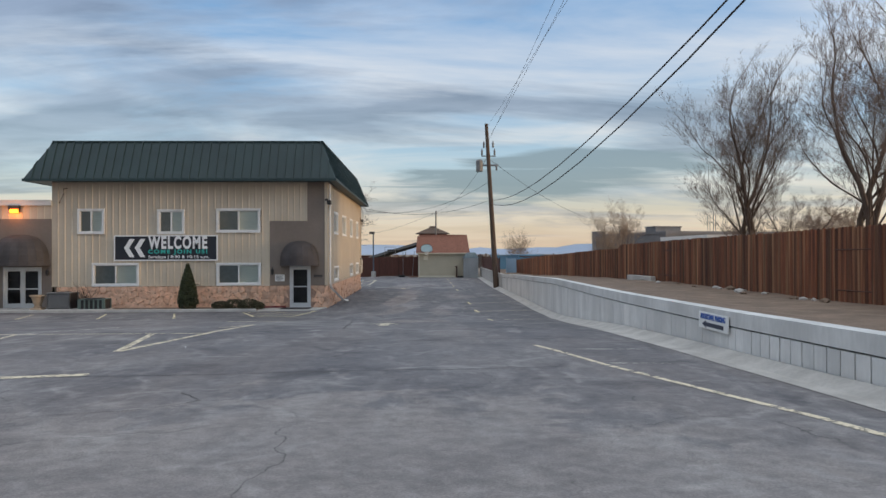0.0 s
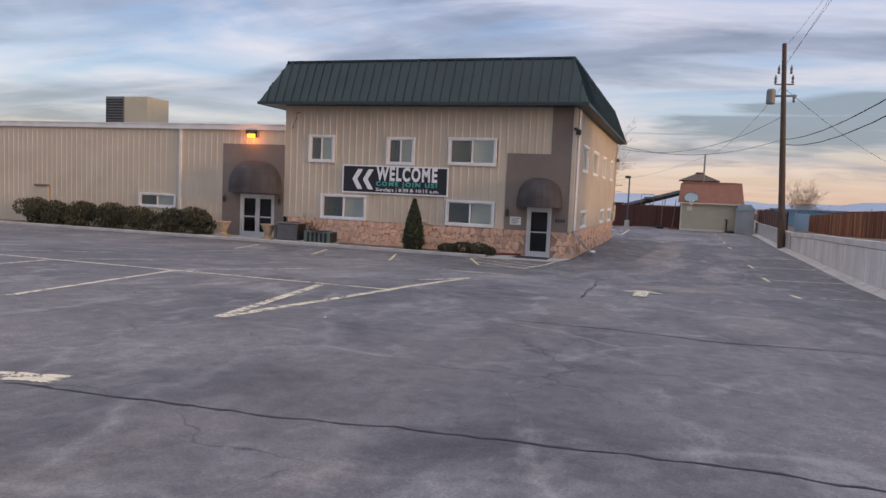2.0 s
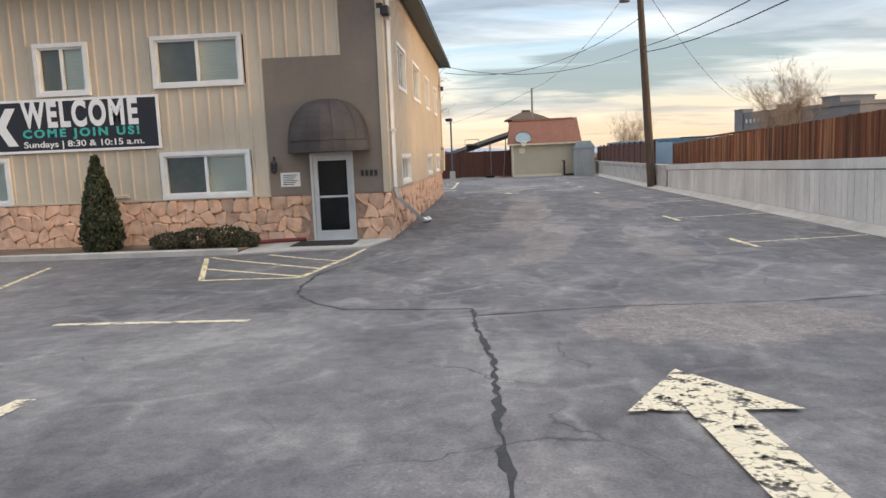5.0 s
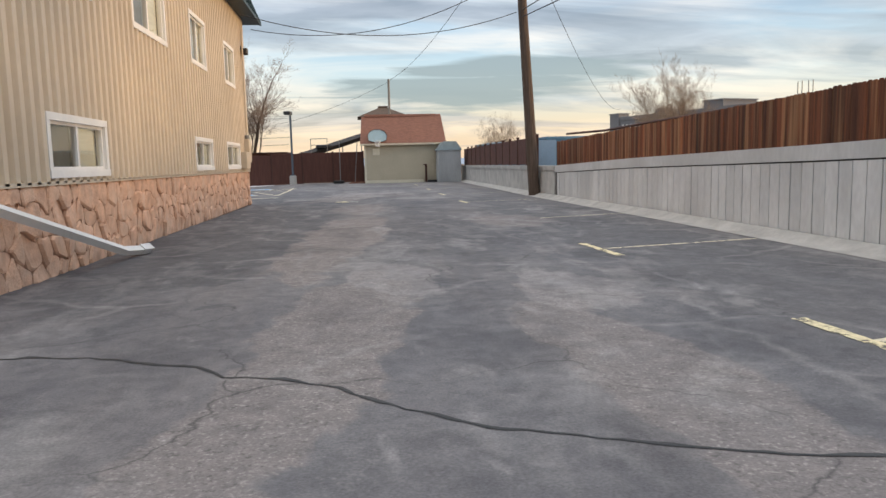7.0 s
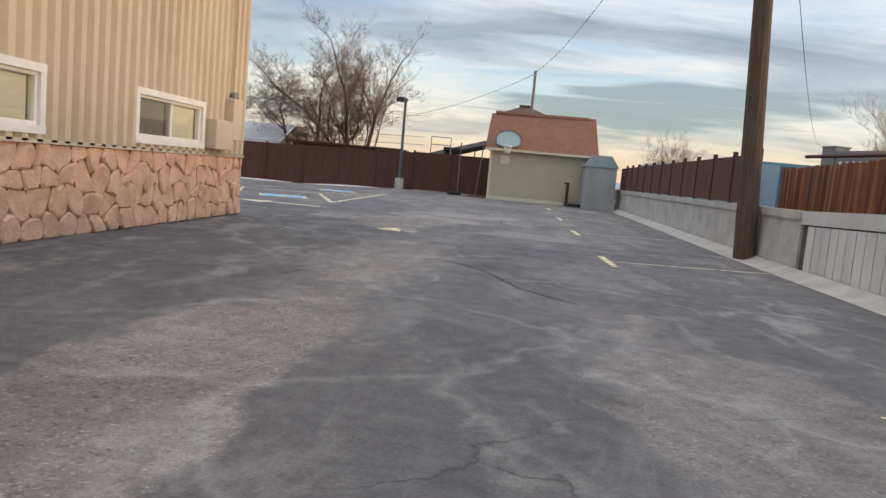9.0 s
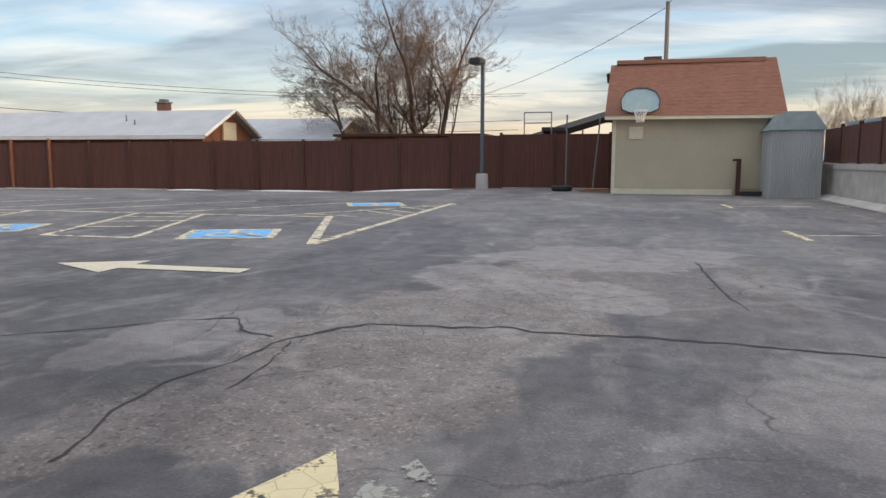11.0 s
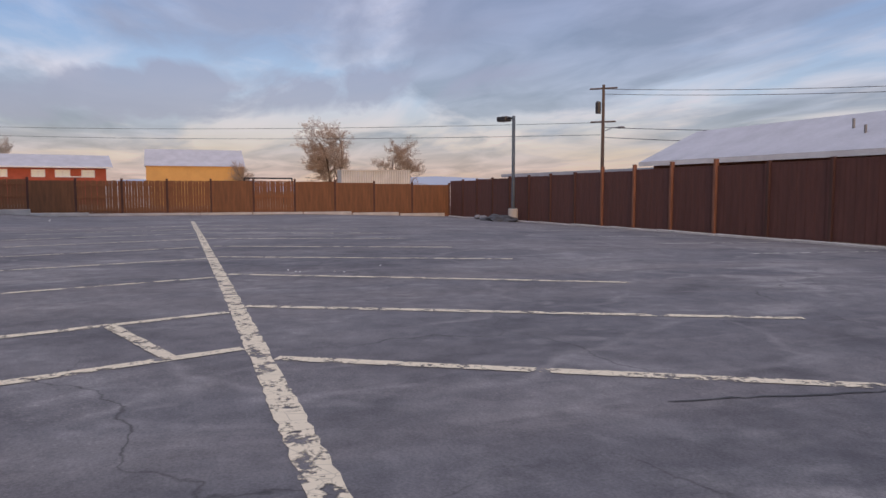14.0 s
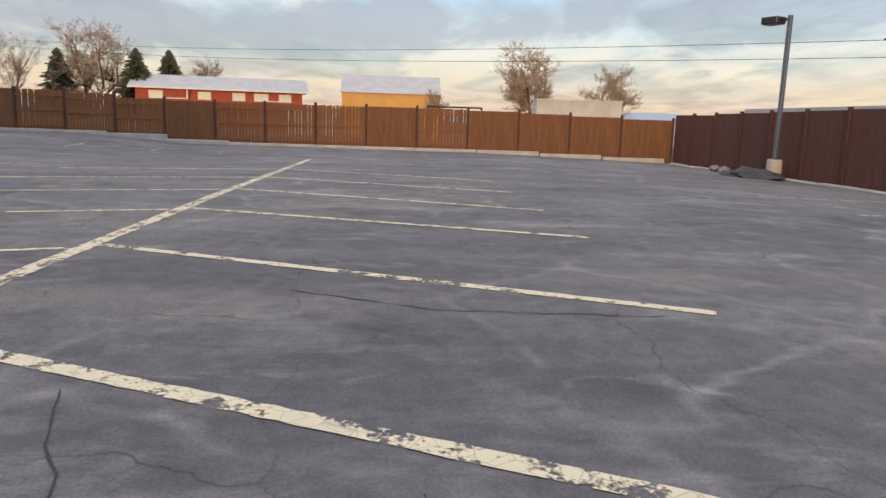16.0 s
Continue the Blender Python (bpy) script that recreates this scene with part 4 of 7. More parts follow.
def siding(name, face, u0, u1, v0, v1, pitch, holes, material, parent, depth=0.035, round_rib=False):
    """Ribbed metal sheet with openings cut through it."""
    at = outward(face)
    prof = []
    n = int(round((u1 - u0) / pitch))
    p = (u1 - u0) / n
    shape = ((0, 0), (0.20, 0), (0.34, 1), (0.74, 1), (0.88, 0)) if round_rib else ((0, 0), (0.72, 0), (0.78, 1), (0.92, 1), (0.98, 0))
    for i in range(n):
        prof += [(u0 + (i + s) * p, h * depth) for s, h in shape]
    prof.append((u1, 0))
    bm = bmesh.new()
    for (a, da), (b, db) in zip(prof, prof[1:]):
        mid = (a + b) / 2
        spans = [(v0, v1)]
        for hu0, hu1, hv0, hv1 in holes:
            if hu0 < mid < hu1:
                spans = [q for s, e in spans for q in ((s, min(e, hv0)), (max(s, hv1), e)) if q[1] - q[0] > 0.01]
        for s, e in spans:
            bm.faces.new([bm.verts.new(at(u, v, d)) for u, v, d in ((a, s, da), (b, s, db), (b, e, db), (a, e, da))])
    return part(name, bm, material, parent)


def window(parent, face, u0, u1, v0, v1, name="window", trim=0.10, split=0.5, dark=True):
    """A sliding window in white trim: outer sizes include the trim."""
    at = outward(face)
    root = new(name)
    root.parent = parent

    def bar(bm, a0, a1, b0, b1, d0, d1):
        p, q = at(a0, b0, d0), at(a1, b1, d1)
        box(bm, p, q)
    bm = bmesh.new()
    t = trim
    bar(bm, u0, u1, v1 - t, v1, -0.02, 0.088)
    bar(bm, u0, u1, v0, v0 + t, -0.02, 0.092)
    bar(bm, u0, u0 + t, v0 + t, v1 - t, -0.02, 0.083)
    bar(bm, u1 - t, u1, v0 + t, v1 - t, -0.02, 0.083)
    part("window_trim", bm, WHITE, root)
    bm = bmesh.new()
    s = 0.045
    a, b, c, d = u0 + t, u1 - t, v0 + t, v1 - t
    m = a + (b - a) * split
    for x0, x1, y0, y1 in ((a, b, d - s, d), (a, b, c, c + s), (a, a + s, c + s, d - s), (b - s, b, c + s, d - s), (m - 0.035, m + 0.035, c + s, d - s)):
        bar(bm, x0, x1, y0, y1, -0.05, 0.035)
    part("sash_frame", bm, WHITE, root)
    for k, (x0, x1) in enumerate(((a + s, m - 0.035), (m + 0.035, b - s))):
        bm = bmesh.new()
        bm.faces.new([bm.verts.new(at(u, v, 0.0 - 0.01 * k)) for u, v in ((x0, c + s), (x1, c + s), (x1, d - s), (x0, d - s))])
        ob = part("pane", bm, GLASS, root)
        ob.visible_shadow = False
    screen = 0 if face == "front" else 0
    for k, (x0, x1) in enumerate(((a, m), (m, b))):
        bm = bmesh.new()
        bar(bm, x0, x1, c, d, -0.09, -0.075)
        part("blind" if k != screen else "insect_screen", bm, BLIND if k != screen else SCREEN, root)
    return root


front_win = [(-17.66, -16.32, 3.78, 5.06), (-13.68, -12.32, 3.76, 5.02), (-10.74, -8.52, 3.83, 5.06),
             (-16.95, -14.6, 1.14, 2.32), (-10.74, -8.5, 1.16, 2.31)]
east_win = [(38.35, 40.55, 1.22, 2.06), (46.7, 48.82, 1.24, 2.06), (50.9, 53.3, 1.24, 2.07),
            (38.3, 40.3, 3.80, 5.05), (42.3, 44.6, 3.80, 5.05), (46.8, 48.6, 3.80, 5.05), (51.2, 53.0, 3.80, 5.05)]
DOOR = (-7.05, -6.0, -0.02, 2.15)
BASE = 1.15


def inset(w, t=0.05):
    return (w[0] + t, w[1] - t, w[2] + t, w[3] - t)


cut = [inset(w) for w in front_win] + [DOOR]
siding("front_siding", "front", WX, -8.05, BASE, EAVE, 0.34, cut, SIDING, hall, 0.024)
siding("upper_siding", "front", -8.05, -6.15, 4.42, EAVE, 0.34, cut, SIDING, hall, 0.024)
siding("east_siding", "east", FY, BY, BASE, EAVE, 0.27, [inset(w) for w in east_win], SIDING, hall, 0.08, True)
for a, b, v0, v1 in ((-8.05, DOOR[0], BASE, 4.42), (DOOR[0], DOOR[1], DOOR[3], 4.42), (DOOR[1], EX - 0.02, BASE, 4.42), (-6.15, EX - 0.02, 4.42, EAVE)):
    part("brown_entry_panel", boxes(((a, FY - 0.03, v0), (b, FY + 0.1, v1))), SIDING_BROWN, hall, "dark brown painted panel round the door")
part("corner_trim", boxes(((EX - 0.10, FY - 0.06, BASE), (EX + 0.06, FY - 0.03, EAVE)), ((EX + 0.0, FY - 0.03, BASE), (EX + 0.06, FY + 0.12, EAVE))), SIDING, hall)
part("back_wall", boxes(((WX, BY - 0.15, -0.3), (EX - 0.02, BY, EAVE)), ((WX, FY + 0.2, -0.3), (WX + 0.15, BY, EAVE))), SIDING, hall)
# sheets behind the glass, coloured near black as unlit rooms
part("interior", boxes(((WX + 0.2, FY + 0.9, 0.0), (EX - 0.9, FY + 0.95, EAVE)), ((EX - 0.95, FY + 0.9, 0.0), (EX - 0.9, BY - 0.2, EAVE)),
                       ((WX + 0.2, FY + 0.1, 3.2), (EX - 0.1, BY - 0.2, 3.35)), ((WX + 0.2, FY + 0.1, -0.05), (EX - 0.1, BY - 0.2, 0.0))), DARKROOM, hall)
part("drip_flashing", boxes(((WX, FY - 0.07, BASE - 0.02), (-8.05, FY + 0.02, BASE + 0.03)), ((EX - 0.02, FY, BASE - 0.02), (EX + 0.08, BY, BASE + 0.03))), SIDING, hall)
for w in front_win:
    window(hall, "front", *w)
for w in east_win:
    window(hall, "east", *w)

# mansard roof
O = 0.95
ev = [(WX - 0.95, FY - O), (EX + O * 0.62, FY - O), (EX + O * 0.62, BY + O), (WX - 0.95, BY + O)]
tp = [(WX + 0.12, FY - 0.05), (EX - 0.22, FY - 0.05), (EX - 0.22, BY - 0.1), (WX + 0.12, BY - 0.1)]
bm = bmesh.new()
lo, hi = [bm.verts.new((x, y, EAVE)) for x, y in ev], [bm.verts.new((x, y, TOP)) for x, y in tp]
for i in range(4):
    bm.faces.new((lo[i], lo[(i + 1) % 4], hi[(i + 1) % 4], hi[i]))
bm.faces.new(hi)
part("mansard_roof", bm, ROOF, hall)
part("soffit", boxes(((ev[0][0] + 0.02, ev[0][1] + 0.02, EAVE - 0.03), (ev[1][0] - 0.02, FY + 0.3, EAVE - 0.005)), ((EX - 0.3, FY + 0.3, EAVE - 0.03), (ev[1][0] - 0.02, BY + O - 0.02, EAVE - 0.005)),
                     ((ev[0][0] + 0.02, FY + 0.3, EAVE - 0.03), (WX + 0.3, BY, EAVE - 0.005))), ROOF, hall)
part("eave_fascia", boxes(((ev[0][0] - 0.02, ev[0][1] - 0.02, EAVE - 0.06), (ev[1][0] + 0.02, ev[0][1] + 0.03, EAVE + 0.07)), ((ev[1][0] - 0.03, ev[1][1] + 0.03, EAVE - 0.06), (ev[1][0] + 0.02, ev[2][1], EAVE + 0.07)),
                          ((ev[0][0] - 0.02, ev[0][1] + 0.03, EAVE - 0.06), (ev[0][0] + 0.03, ev[2][1], EAVE + 0.07))), ROOF, hall)
part("ridge_cap", boxes(((tp[0][0] - 0.05, tp[0][1] - 0.06, TOP - 0.03), (tp[1][0] + 0.05, tp[0][1] + 0.08, TOP + 0.04)), ((tp[1][0] - 0.08, tp[1][1] + 0.08, TOP - 0.03), (tp[1][0] + 0.06, tp[2][1], TOP + 0.04))), ROOF, hall)


def seam(a, b, name="roof_seam"):
    a, b = Vector(a), Vector(b)
    n = 34
    d = b - a
    side = Vector((0.022, 0, 0)) if abs(d.y) > abs(d.x) or abs(a.y - FY) < 2 else Vector((0, 0.022, 0))
    out = Vector((0, -0.05, 0.02)) if side.x else Vector((0.05 if a.x > -10 else -0.05, 0, 0.02))
    bm = bmesh.new()
    vs = [bm.verts.new(p) for p in (a - side, a + side, b + side, b - side, a - side + out, a + side + out, b + side + out, b - side + out)]
    for f in ((4, 5, 6, 7), (0, 4, 7, 3), (1, 2, 6, 5), (0, 1, 5, 4), (3, 7, 6, 2)):
        bm.faces.new([vs[i] for i in f])
    bmesh.ops.recalc_face_normals(bm, faces=bm.faces)
    part(name, bm, ROOF, hall)


n = 36
for i in range(n + 1):
    x = ev[0][0] + (ev[1][0] - ev[0][0]) * i / n
    xt = min(max(x, tp[0][0]), tp[1][0])
    k = 1.0
    if x < tp[0][0]:
        k = (x - ev[0][0]) / (tp[0][0] - ev[0][0])
    if x > tp[1][0]:
        k = (ev[1][0] - x) / (ev[1][0] - tp[1][0])
    if k > 0.05:
        seam((x, ev[0][1], EAVE), (x, ev[0][1] + (tp[0][1] - ev[0][1]) * k, EAVE + (TOP - EAVE) * k))
n = 48
for i in range(1, n):
    y = ev[1][1] + (ev[2][1] - ev[1][1]) * i / n
    k = min(1.0, (y - ev[1][1]) / (tp[1][1] - ev[1][1]), (ev[2][1] - y) / (ev[2][1] - tp[2][1]))
    for e, t in ((ev[1][0], tp[1][0]), (ev[0][0], tp[0][0])):
        if e > -10 or i < 12:
            seam((e, y, EAVE), (e + (t - e) * k, y, EAVE + (TOP - EAVE) * k))

# door with silver frame
door = new("glass_door")
door.parent = hall
a, b, c, d = DOOR
part("door_frame", boxes(((a, FY - 0.05, c), (a + 0.06, FY + 0.12, d)), ((b - 0.06, FY - 0.05, c), (b, FY + 0.12, d)), ((a + 0.06, FY - 0.05, d - 0.07), (b - 0.06, FY + 0.12, d))), ALU, door)
part("door_leaf", boxes(((a + 0.065, FY + 0.0, c + 0.02), (a + 0.17, FY + 0.06, d - 0.075)), ((b - 0.17, FY + 0.0, c + 0.02), (b - 0.065, FY + 0.06, d - 0.075)), ((a + 0.17, FY, c + 0.02), (b - 0.17, FY + 0.06, c + 0.28)),
                          ((a + 0.17, FY, d - 0.20), (b - 0.17, FY + 0.06, d - 0.075)), ((a + 0.17, FY + 0.0, 1.06), (b - 0.17, FY + 0.05, 1.11))), ALU, door)
bm = bmesh.new()
bm.faces.new([bm.verts.new(p) for p in ((a + 0.17, FY + 0.03, c + 0.28), (b - 0.17, FY + 0.03, c + 0.28), (b - 0.17, FY + 0.03, d - 0.2), (a + 0.17, FY + 0.03, d - 0.2))])
part("door_pane", bm, GLASS, door)
part("door_handle", tubes([(b - 0.12, FY - 0.0, 0.85), (b - 0.12, FY - 0.07, 0.85), (b - 0.12, FY - 0.07, 1.25), (b - 0.12, FY, 1.25)], r=0.014), ALU, door)
part("threshold", boxes(((a, FY - 0.08, c - 0.02), (b, FY + 0.1, c + 0.02))), ALU, door)


def awning(name, cx, w, z0, z1, deep, y, label):
    """A quarter-dome canvas awning with ribs and a straight valance."""
    root = empty(name, label, "awning", (cx, y, z0), group="dome awnings")
    bm = bmesh.new()
    seg, rows_ = 10, 8
    pts = []
    for j in range(rows_ + 1):
        v = j / rows_ * math.pi / 2
        ring = []
        for i in range(seg + 1):
            u = math.pi * i / seg
            ring.append(bm.verts.new((-math.cos(u) * w / 2 * math.cos(v) ** 0.75, -math.sin(u) ** 0.8 * deep * math.cos(v) ** 0.75 if 0 < i < seg else 0.0, 0.28 + (z1 - z0 - 0.28) * math.sin(v))))
        pts.append(ring)
    base = [bm.verts.new((q.co.x * 1.02, q.co.y * 1.02, 0.0)) for q in pts[0]]
    pts.insert(0, base)
    for r0, r1 in zip(pts, pts[1:]):
        for i in range(seg):
            if (r0[i].co - r1[i].co).length + (r0[i + 1].co - r1[i + 1].co).length > 1e-4:
                bm.faces.new((r0[i], r0[i + 1], r1[i + 1], r1[i]))
    bmesh.ops.remove_doubles(bm, verts=bm.verts, dist=0.002)
    bmesh.ops.solidify(bm, geom=bm.faces[:], thickness=0.015)
    part("canvas", bm, CANVAS, root)
    bm = bmesh.new()
    tube(bm, [(-math.cos(math.pi * i / 10) * w / 2, -math.sin(math.pi * i / 10) ** 0.8 * deep if 0 < i < 10 else 0, 0.27) for i in range(11)], 0.016, 6)
    part("hem_tube", bm, CANVAS, root)
    for i in (2, 4, 6, 8):
        u = math.pi * i / 10
        bm = bmesh.new()
        tube(bm, [(-math.cos(u) * w / 2 * 1.004 * math.cos(v) ** 0.75, -math.sin(u) ** 0.8 * deep * 1.004 * math.cos(v) ** 0.75, 0.28 + (z1 - z0 - 0.28) * math.sin(v)) for v in np.linspace(0, 1.5, 9)], 0.010, 5)
        part("rib", bm, CANVAS, root)
    return root


awning("dome_awning", -6.54, 1.92, 2.16, 3.40, 0.95, FY - 0.04, "charcoal canvas dome awning over the glass door")
awning("dome_awning", -20.42, 2.75, 2.2, 3.75, 1.1, FY - 0.05, "charcoal canvas dome awning over double doors")

# stone veneer pieces along the base, built last in each run


def stone_run(face, u0, u1, v0, v1, parent, holes=(), size=0.44, seed=1, single=(-99, 99)):
    rnd = random.Random(seed)
    at = outward(face)
    nrow = max(2, int(round((v1 - v0) / 0.27)))
    ncol = int(round((u1 - u0) / size))
    grid = {}
    rest = bmesh.new()

    def corner(i, j):
        """Shared jittered corners of a running bond: j counts rows, i half stones."""
        if (i, j) not in grid:
            u = u0 + (u1 - u0) * i / (2 * ncol)
            v = v0 + (v1 - v0) * j / nrow
            if 0 < i < 2 * ncol:
                u += rnd.uniform(-0.5, 0.5) * size * 0.66
            if 0 < j < nrow:
                v += rnd.uniform(-0.5, 0.5) * 0.27
            grid[i, j] = (min(max(u, u0), u1), v)
        return grid[i, j]
    for j in range(nrow):
        off = j % 2
        k = -off
        while k < 2 * ncol:
            i0, i1 = max(k, 0), min(k + 2, 2 * ncol)
            mid = [i for i in (k + 1,) if i0 < i < i1]
            k += 2
            loop = [corner(i0, j), *[corner(i, j) for i in mid], corner(i1, j), corner(i1, j + 1), *[corner(i, j + 1) for i in mid], corner(i0, j + 1)]
            cu, cv = sum(p[0] for p in loop) / len(loop), sum(p[1] for p in loop) / len(loop)
            if any(h[0] - 0.12 < cu < h[1] + 0.12 and h[2] < cv < h[3] for h in holes):
                continue
            # cut the corners so that no stone is a plain block
            soft = []
            for q in range(len(loop)):
                p, nx = loop[q], loop[(q + 1) % len(loop)]
                f = rnd.uniform(0.16, 0.30)
                soft += [(p[0] + (nx[0] - p[0]) * f, p[1] + (nx[1] - p[1]) * f), (p[0] + (nx[0] - p[0]) * (1 - f), p[1] + (nx[1] - p[1]) * (1 - f))]
            proud, tilt_u, tilt_v = rnd.uniform(0.015, 0.055), rnd.uniform(-0.12, 0.12), rnd.uniform(-0.12, 0.12)
            alone = single[0] < cu < single[1]
            bm = bmesh.new() if alone else rest
            rings = []
            for sc, dp in ((0.99, 0.0), (0.985, 0.5), (0.83, 1.0)):
                rings.append([bm.verts.new(at(cu + (u - cu) * sc, cv + (v - cv) * sc, 0.02 + (proud + tilt_u * (u - cu) + tilt_v * (v - cv)) * dp if dp else 0.0)) for u, v in soft])
            for a_, b_ in zip(rings, rings[1:]):
                for q in range(len(soft)):
                    bm.faces.new((a_[q], a_[(q + 1) % len(soft)], b_[(q + 1) % len(soft)], b_[q]))
            bm.faces.new(rings[-1])
            if alone:
                bmesh.ops.recalc_face_normals(bm, faces=bm.faces)
                part("stone", bm, STONE, parent)
    if rest.verts:
        tagged(part("stone_run", rest, STONE, parent), kind="stuff")


stone_base = new("stone_base")
stone_base.parent = hall
part("mortar_bed", boxes(((WX + 0.2, FY + 0.0, -0.3), (DOOR[0], FY + 0.18, BASE)), ((DOOR[1], FY + 0.0, -0.3), (EX - 0.18, FY + 0.18, BASE)), ((EX - 0.18, FY + 0.0, -0.3), (EX, BY, BASE))), MORTAR, stone_base)

# ---------------------------------------------------------------- west wing
wing = empty("single_storey_wing", "long tan metal-sided wing with white parapet trim", "building", (0, 0, 0))
WTOP = 5.42
wing_win = [(-27.45, -25.15, 1.2, 1.95)]
WDOOR = (-21.35, -19.45, 0.0, 2.12)
siding("wing_siding", "front", -41.0, -22.4, -0.2, WTOP - 0.2, 0.34, [inset(w) for w in wing_win], SIDING, wing, 0.018)
siding("wing_upper_siding", "front", -22.4, WX, 4.55, WTOP - 0.2, 0.34, [], SIDING, wing, 0.018)
for p, q, v0, v1 in ((-22.4, WDOOR[0], -0.2, 4.55), (WDOOR[0], WDOOR[1], WDOOR[3], 4.55), (WDOOR[1], WX, -0.2, 4.55)):
    part("brown_entry_panel", boxes(((p, FY - 0.03, v0), (q, FY + 0.1, v1))), SIDING_BROWN, wing, "dark brown painted panel round the double doors")
part("parapet_trim", boxes(((-41.1, FY - 0.14, WTOP - 0.2), (WX + 0.02, FY + 0.06, WTOP + 0.04)), ((-41.15, FY - 0.17, WTOP + 0.04), (WX + 0.02, FY + 0.1, WTOP + 0.08))), TRIM_WHITE, wing)
part("wing_shell", boxes(((-41.0, FY + 0.12, 5.1), (WX, 50, WTOP - 0.02)), ((-41.0, FY + 0.12, -0.3), (-40.8, 50, 5.1)), ((-41, 49.8, -0.3), (WX - 0.05, 50, 5.1))), SIDING, wing)
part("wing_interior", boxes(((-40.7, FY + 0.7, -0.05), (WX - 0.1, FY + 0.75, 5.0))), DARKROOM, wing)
part("downspout", boxes(((-24.92, FY - 0.13, -0.1), (-24.80, FY - 0.04, WTOP - 0.2))), TRIM_WHITE, wing, "white downspout")
for w in wing_win:
    window(wing, "front", *w)
dbl = new("double_glass_door")
dbl.parent = wing
a, b, c, d = WDOOR
mid = (a + b) / 2
part("door_frame", boxes(((a, FY - 0.05, c), (a + 0.07, FY + 0.1, d)), ((b - 0.07, FY - 0.05, c), (b, FY + 0.1, d)), ((a + 0.07, FY - 0.05, d - 0.08), (b - 0.07, FY + 0.1, d))), ALU, dbl)
for x0, x1 in ((a + 0.075, mid - 0.004), (mid + 0.004, b - 0.075)):
    leaf = part("door_leaf", boxes(((x0, FY, c + 0.02), (x0 + 0.11, FY + 0.05, d - 0.085)), ((x1 - 0.11, FY, c + 0.02), (x1, FY + 0.05, d - 0.085)), ((x0 + 0.11, FY, c + 0.02), (x1 - 0.11, FY + 0.05, c + 0.3)),
                                   ((x0 + 0.11, FY, d - 0.2), (x1 - 0.11, FY + 0.05, d - 0.085)), ((x0 + 0.11, FY, 1.0), (x1 - 0.11, FY + 0.05, 1.06))), ALU, dbl)
    bm = bmesh.new()
    bm.faces.new([bm.verts.new(p) for p in ((x0 + 0.11, FY + 0.03, c + 0.3), (x1 - 0.11, FY + 0.03, c + 0.3), (x1 - 0.11, FY + 0.03, d - 0.2), (x0 + 0.11, FY + 0.03, d - 0.2))])
    part("door_pane", bm, GLASS, leaf)
for x in (mid - 0.08, mid + 0.08):
    part("door_handle", tubes([(x, FY, 0.85), (x, FY - 0.06, 0.85), (x, FY - 0.06, 1.2), (x, FY, 1.2)], r=0.013), ALU, dbl)

unit = empty("rooftop_unit", "beige rooftop air handler with dark louvred end", "air conditioner", (-30.95, 40.0, WTOP - 0.1))
part("cabinet", boxes(((-0.35, -0.9, 0.06), (1.28, 0.9, 1.95)), bevel=0.03), SHED_WALL, unit)
part("louvre_frame", boxes(((-1.63, -0.9, 0.06), (-0.37, 0.9, 1.95))), GREYMETAL, unit)
for k in range(11):
    part("louvre", boxes(((-1.58, -0.95, 0.18 + k * 0.155), (-0.43, -0.9, 0.26 + k * 0.155))), BLACK, unit)
part("skid", boxes(((-1.63, -0.8, -0.02), (1.28, -0.68, 0.06))), GREYMETAL, unit)
part("skid", boxes(((-1.63, 0.68, -0.02), (1.28, 0.8, 0.06))), GREYMETAL, unit)
hatch = empty("wall_hatch", "brown metal hatch with a dark hood on tan siding", "hatch", (-33.85, FY - 0.02, 1.1))
part("panel", boxes(((-0.42, -0.06, 0.0), (0.42, 0.0, 0.92)), bevel=0.01), SIDING, hatch)
part("hood", boxes(((-0.47, -0.16, 0.92), (0.47, 0.0, 1.03)), bevel=0.02), SIDING_BROWN, hatch)

lamp = empty("wall_floodlight", "lit orange sodium wall light above the entry", "wall light", (-20.75, FY - 0.03, 5.02))
part("housing", boxes(((-0.26, -0.20, 0.02), (0.26, 0.0, 0.20)), ((-0.26, -0.12, -0.16), (-0.22, 0, 0.02)), ((0.22, -0.12, -0.16), (0.26, 0, 0.02)), bevel=0.01), BLACK, lamp)
part("lens", boxes(((-0.215, -0.17, -0.17), (0.215, -0.02, 0.015)), bevel=0.03), SODIUM, lamp, "glowing orange lens")
bulb = new("sodium_bulb", bpy.data.lights.new("sodium_bulb", "POINT"))
bulb.data.energy, bulb.data.color, bulb.data.shadow_soft_size = 30.0, (1.0, 0.30, 0.05), 0.15
bulb.location = (-20.75, FY - 0.45, 4.85)

# banner
sign = empty("welcome_banner", "black welcome banner with white arrows on the siding", "banner", (-13.25, FY - 0.06, 3.065))
SW, SH = 2.56, 0.615
part("banner_face", boxes(((-SW, -0.02, -SH), (SW, 0.02, SH))), NAVY, sign)
part("banner_border", boxes(((-SW - 0.03, -0.03, SH - 0.03), (SW + 0.03, 0.022, SH + 0.03)), ((-SW - 0.03, -0.03, -SH - 0.03), (SW + 0.03, 0.022, -SH + 0.03)), ((-SW - 0.03, -0.03, -SH + 0.03), (-SW + 0.03, 0.022, SH - 0.03)), ((SW - 0.03, -0.03, -SH + 0.03), (SW + 0.03, 0.022, SH - 0.03))), BANNER_WHITE, sign)
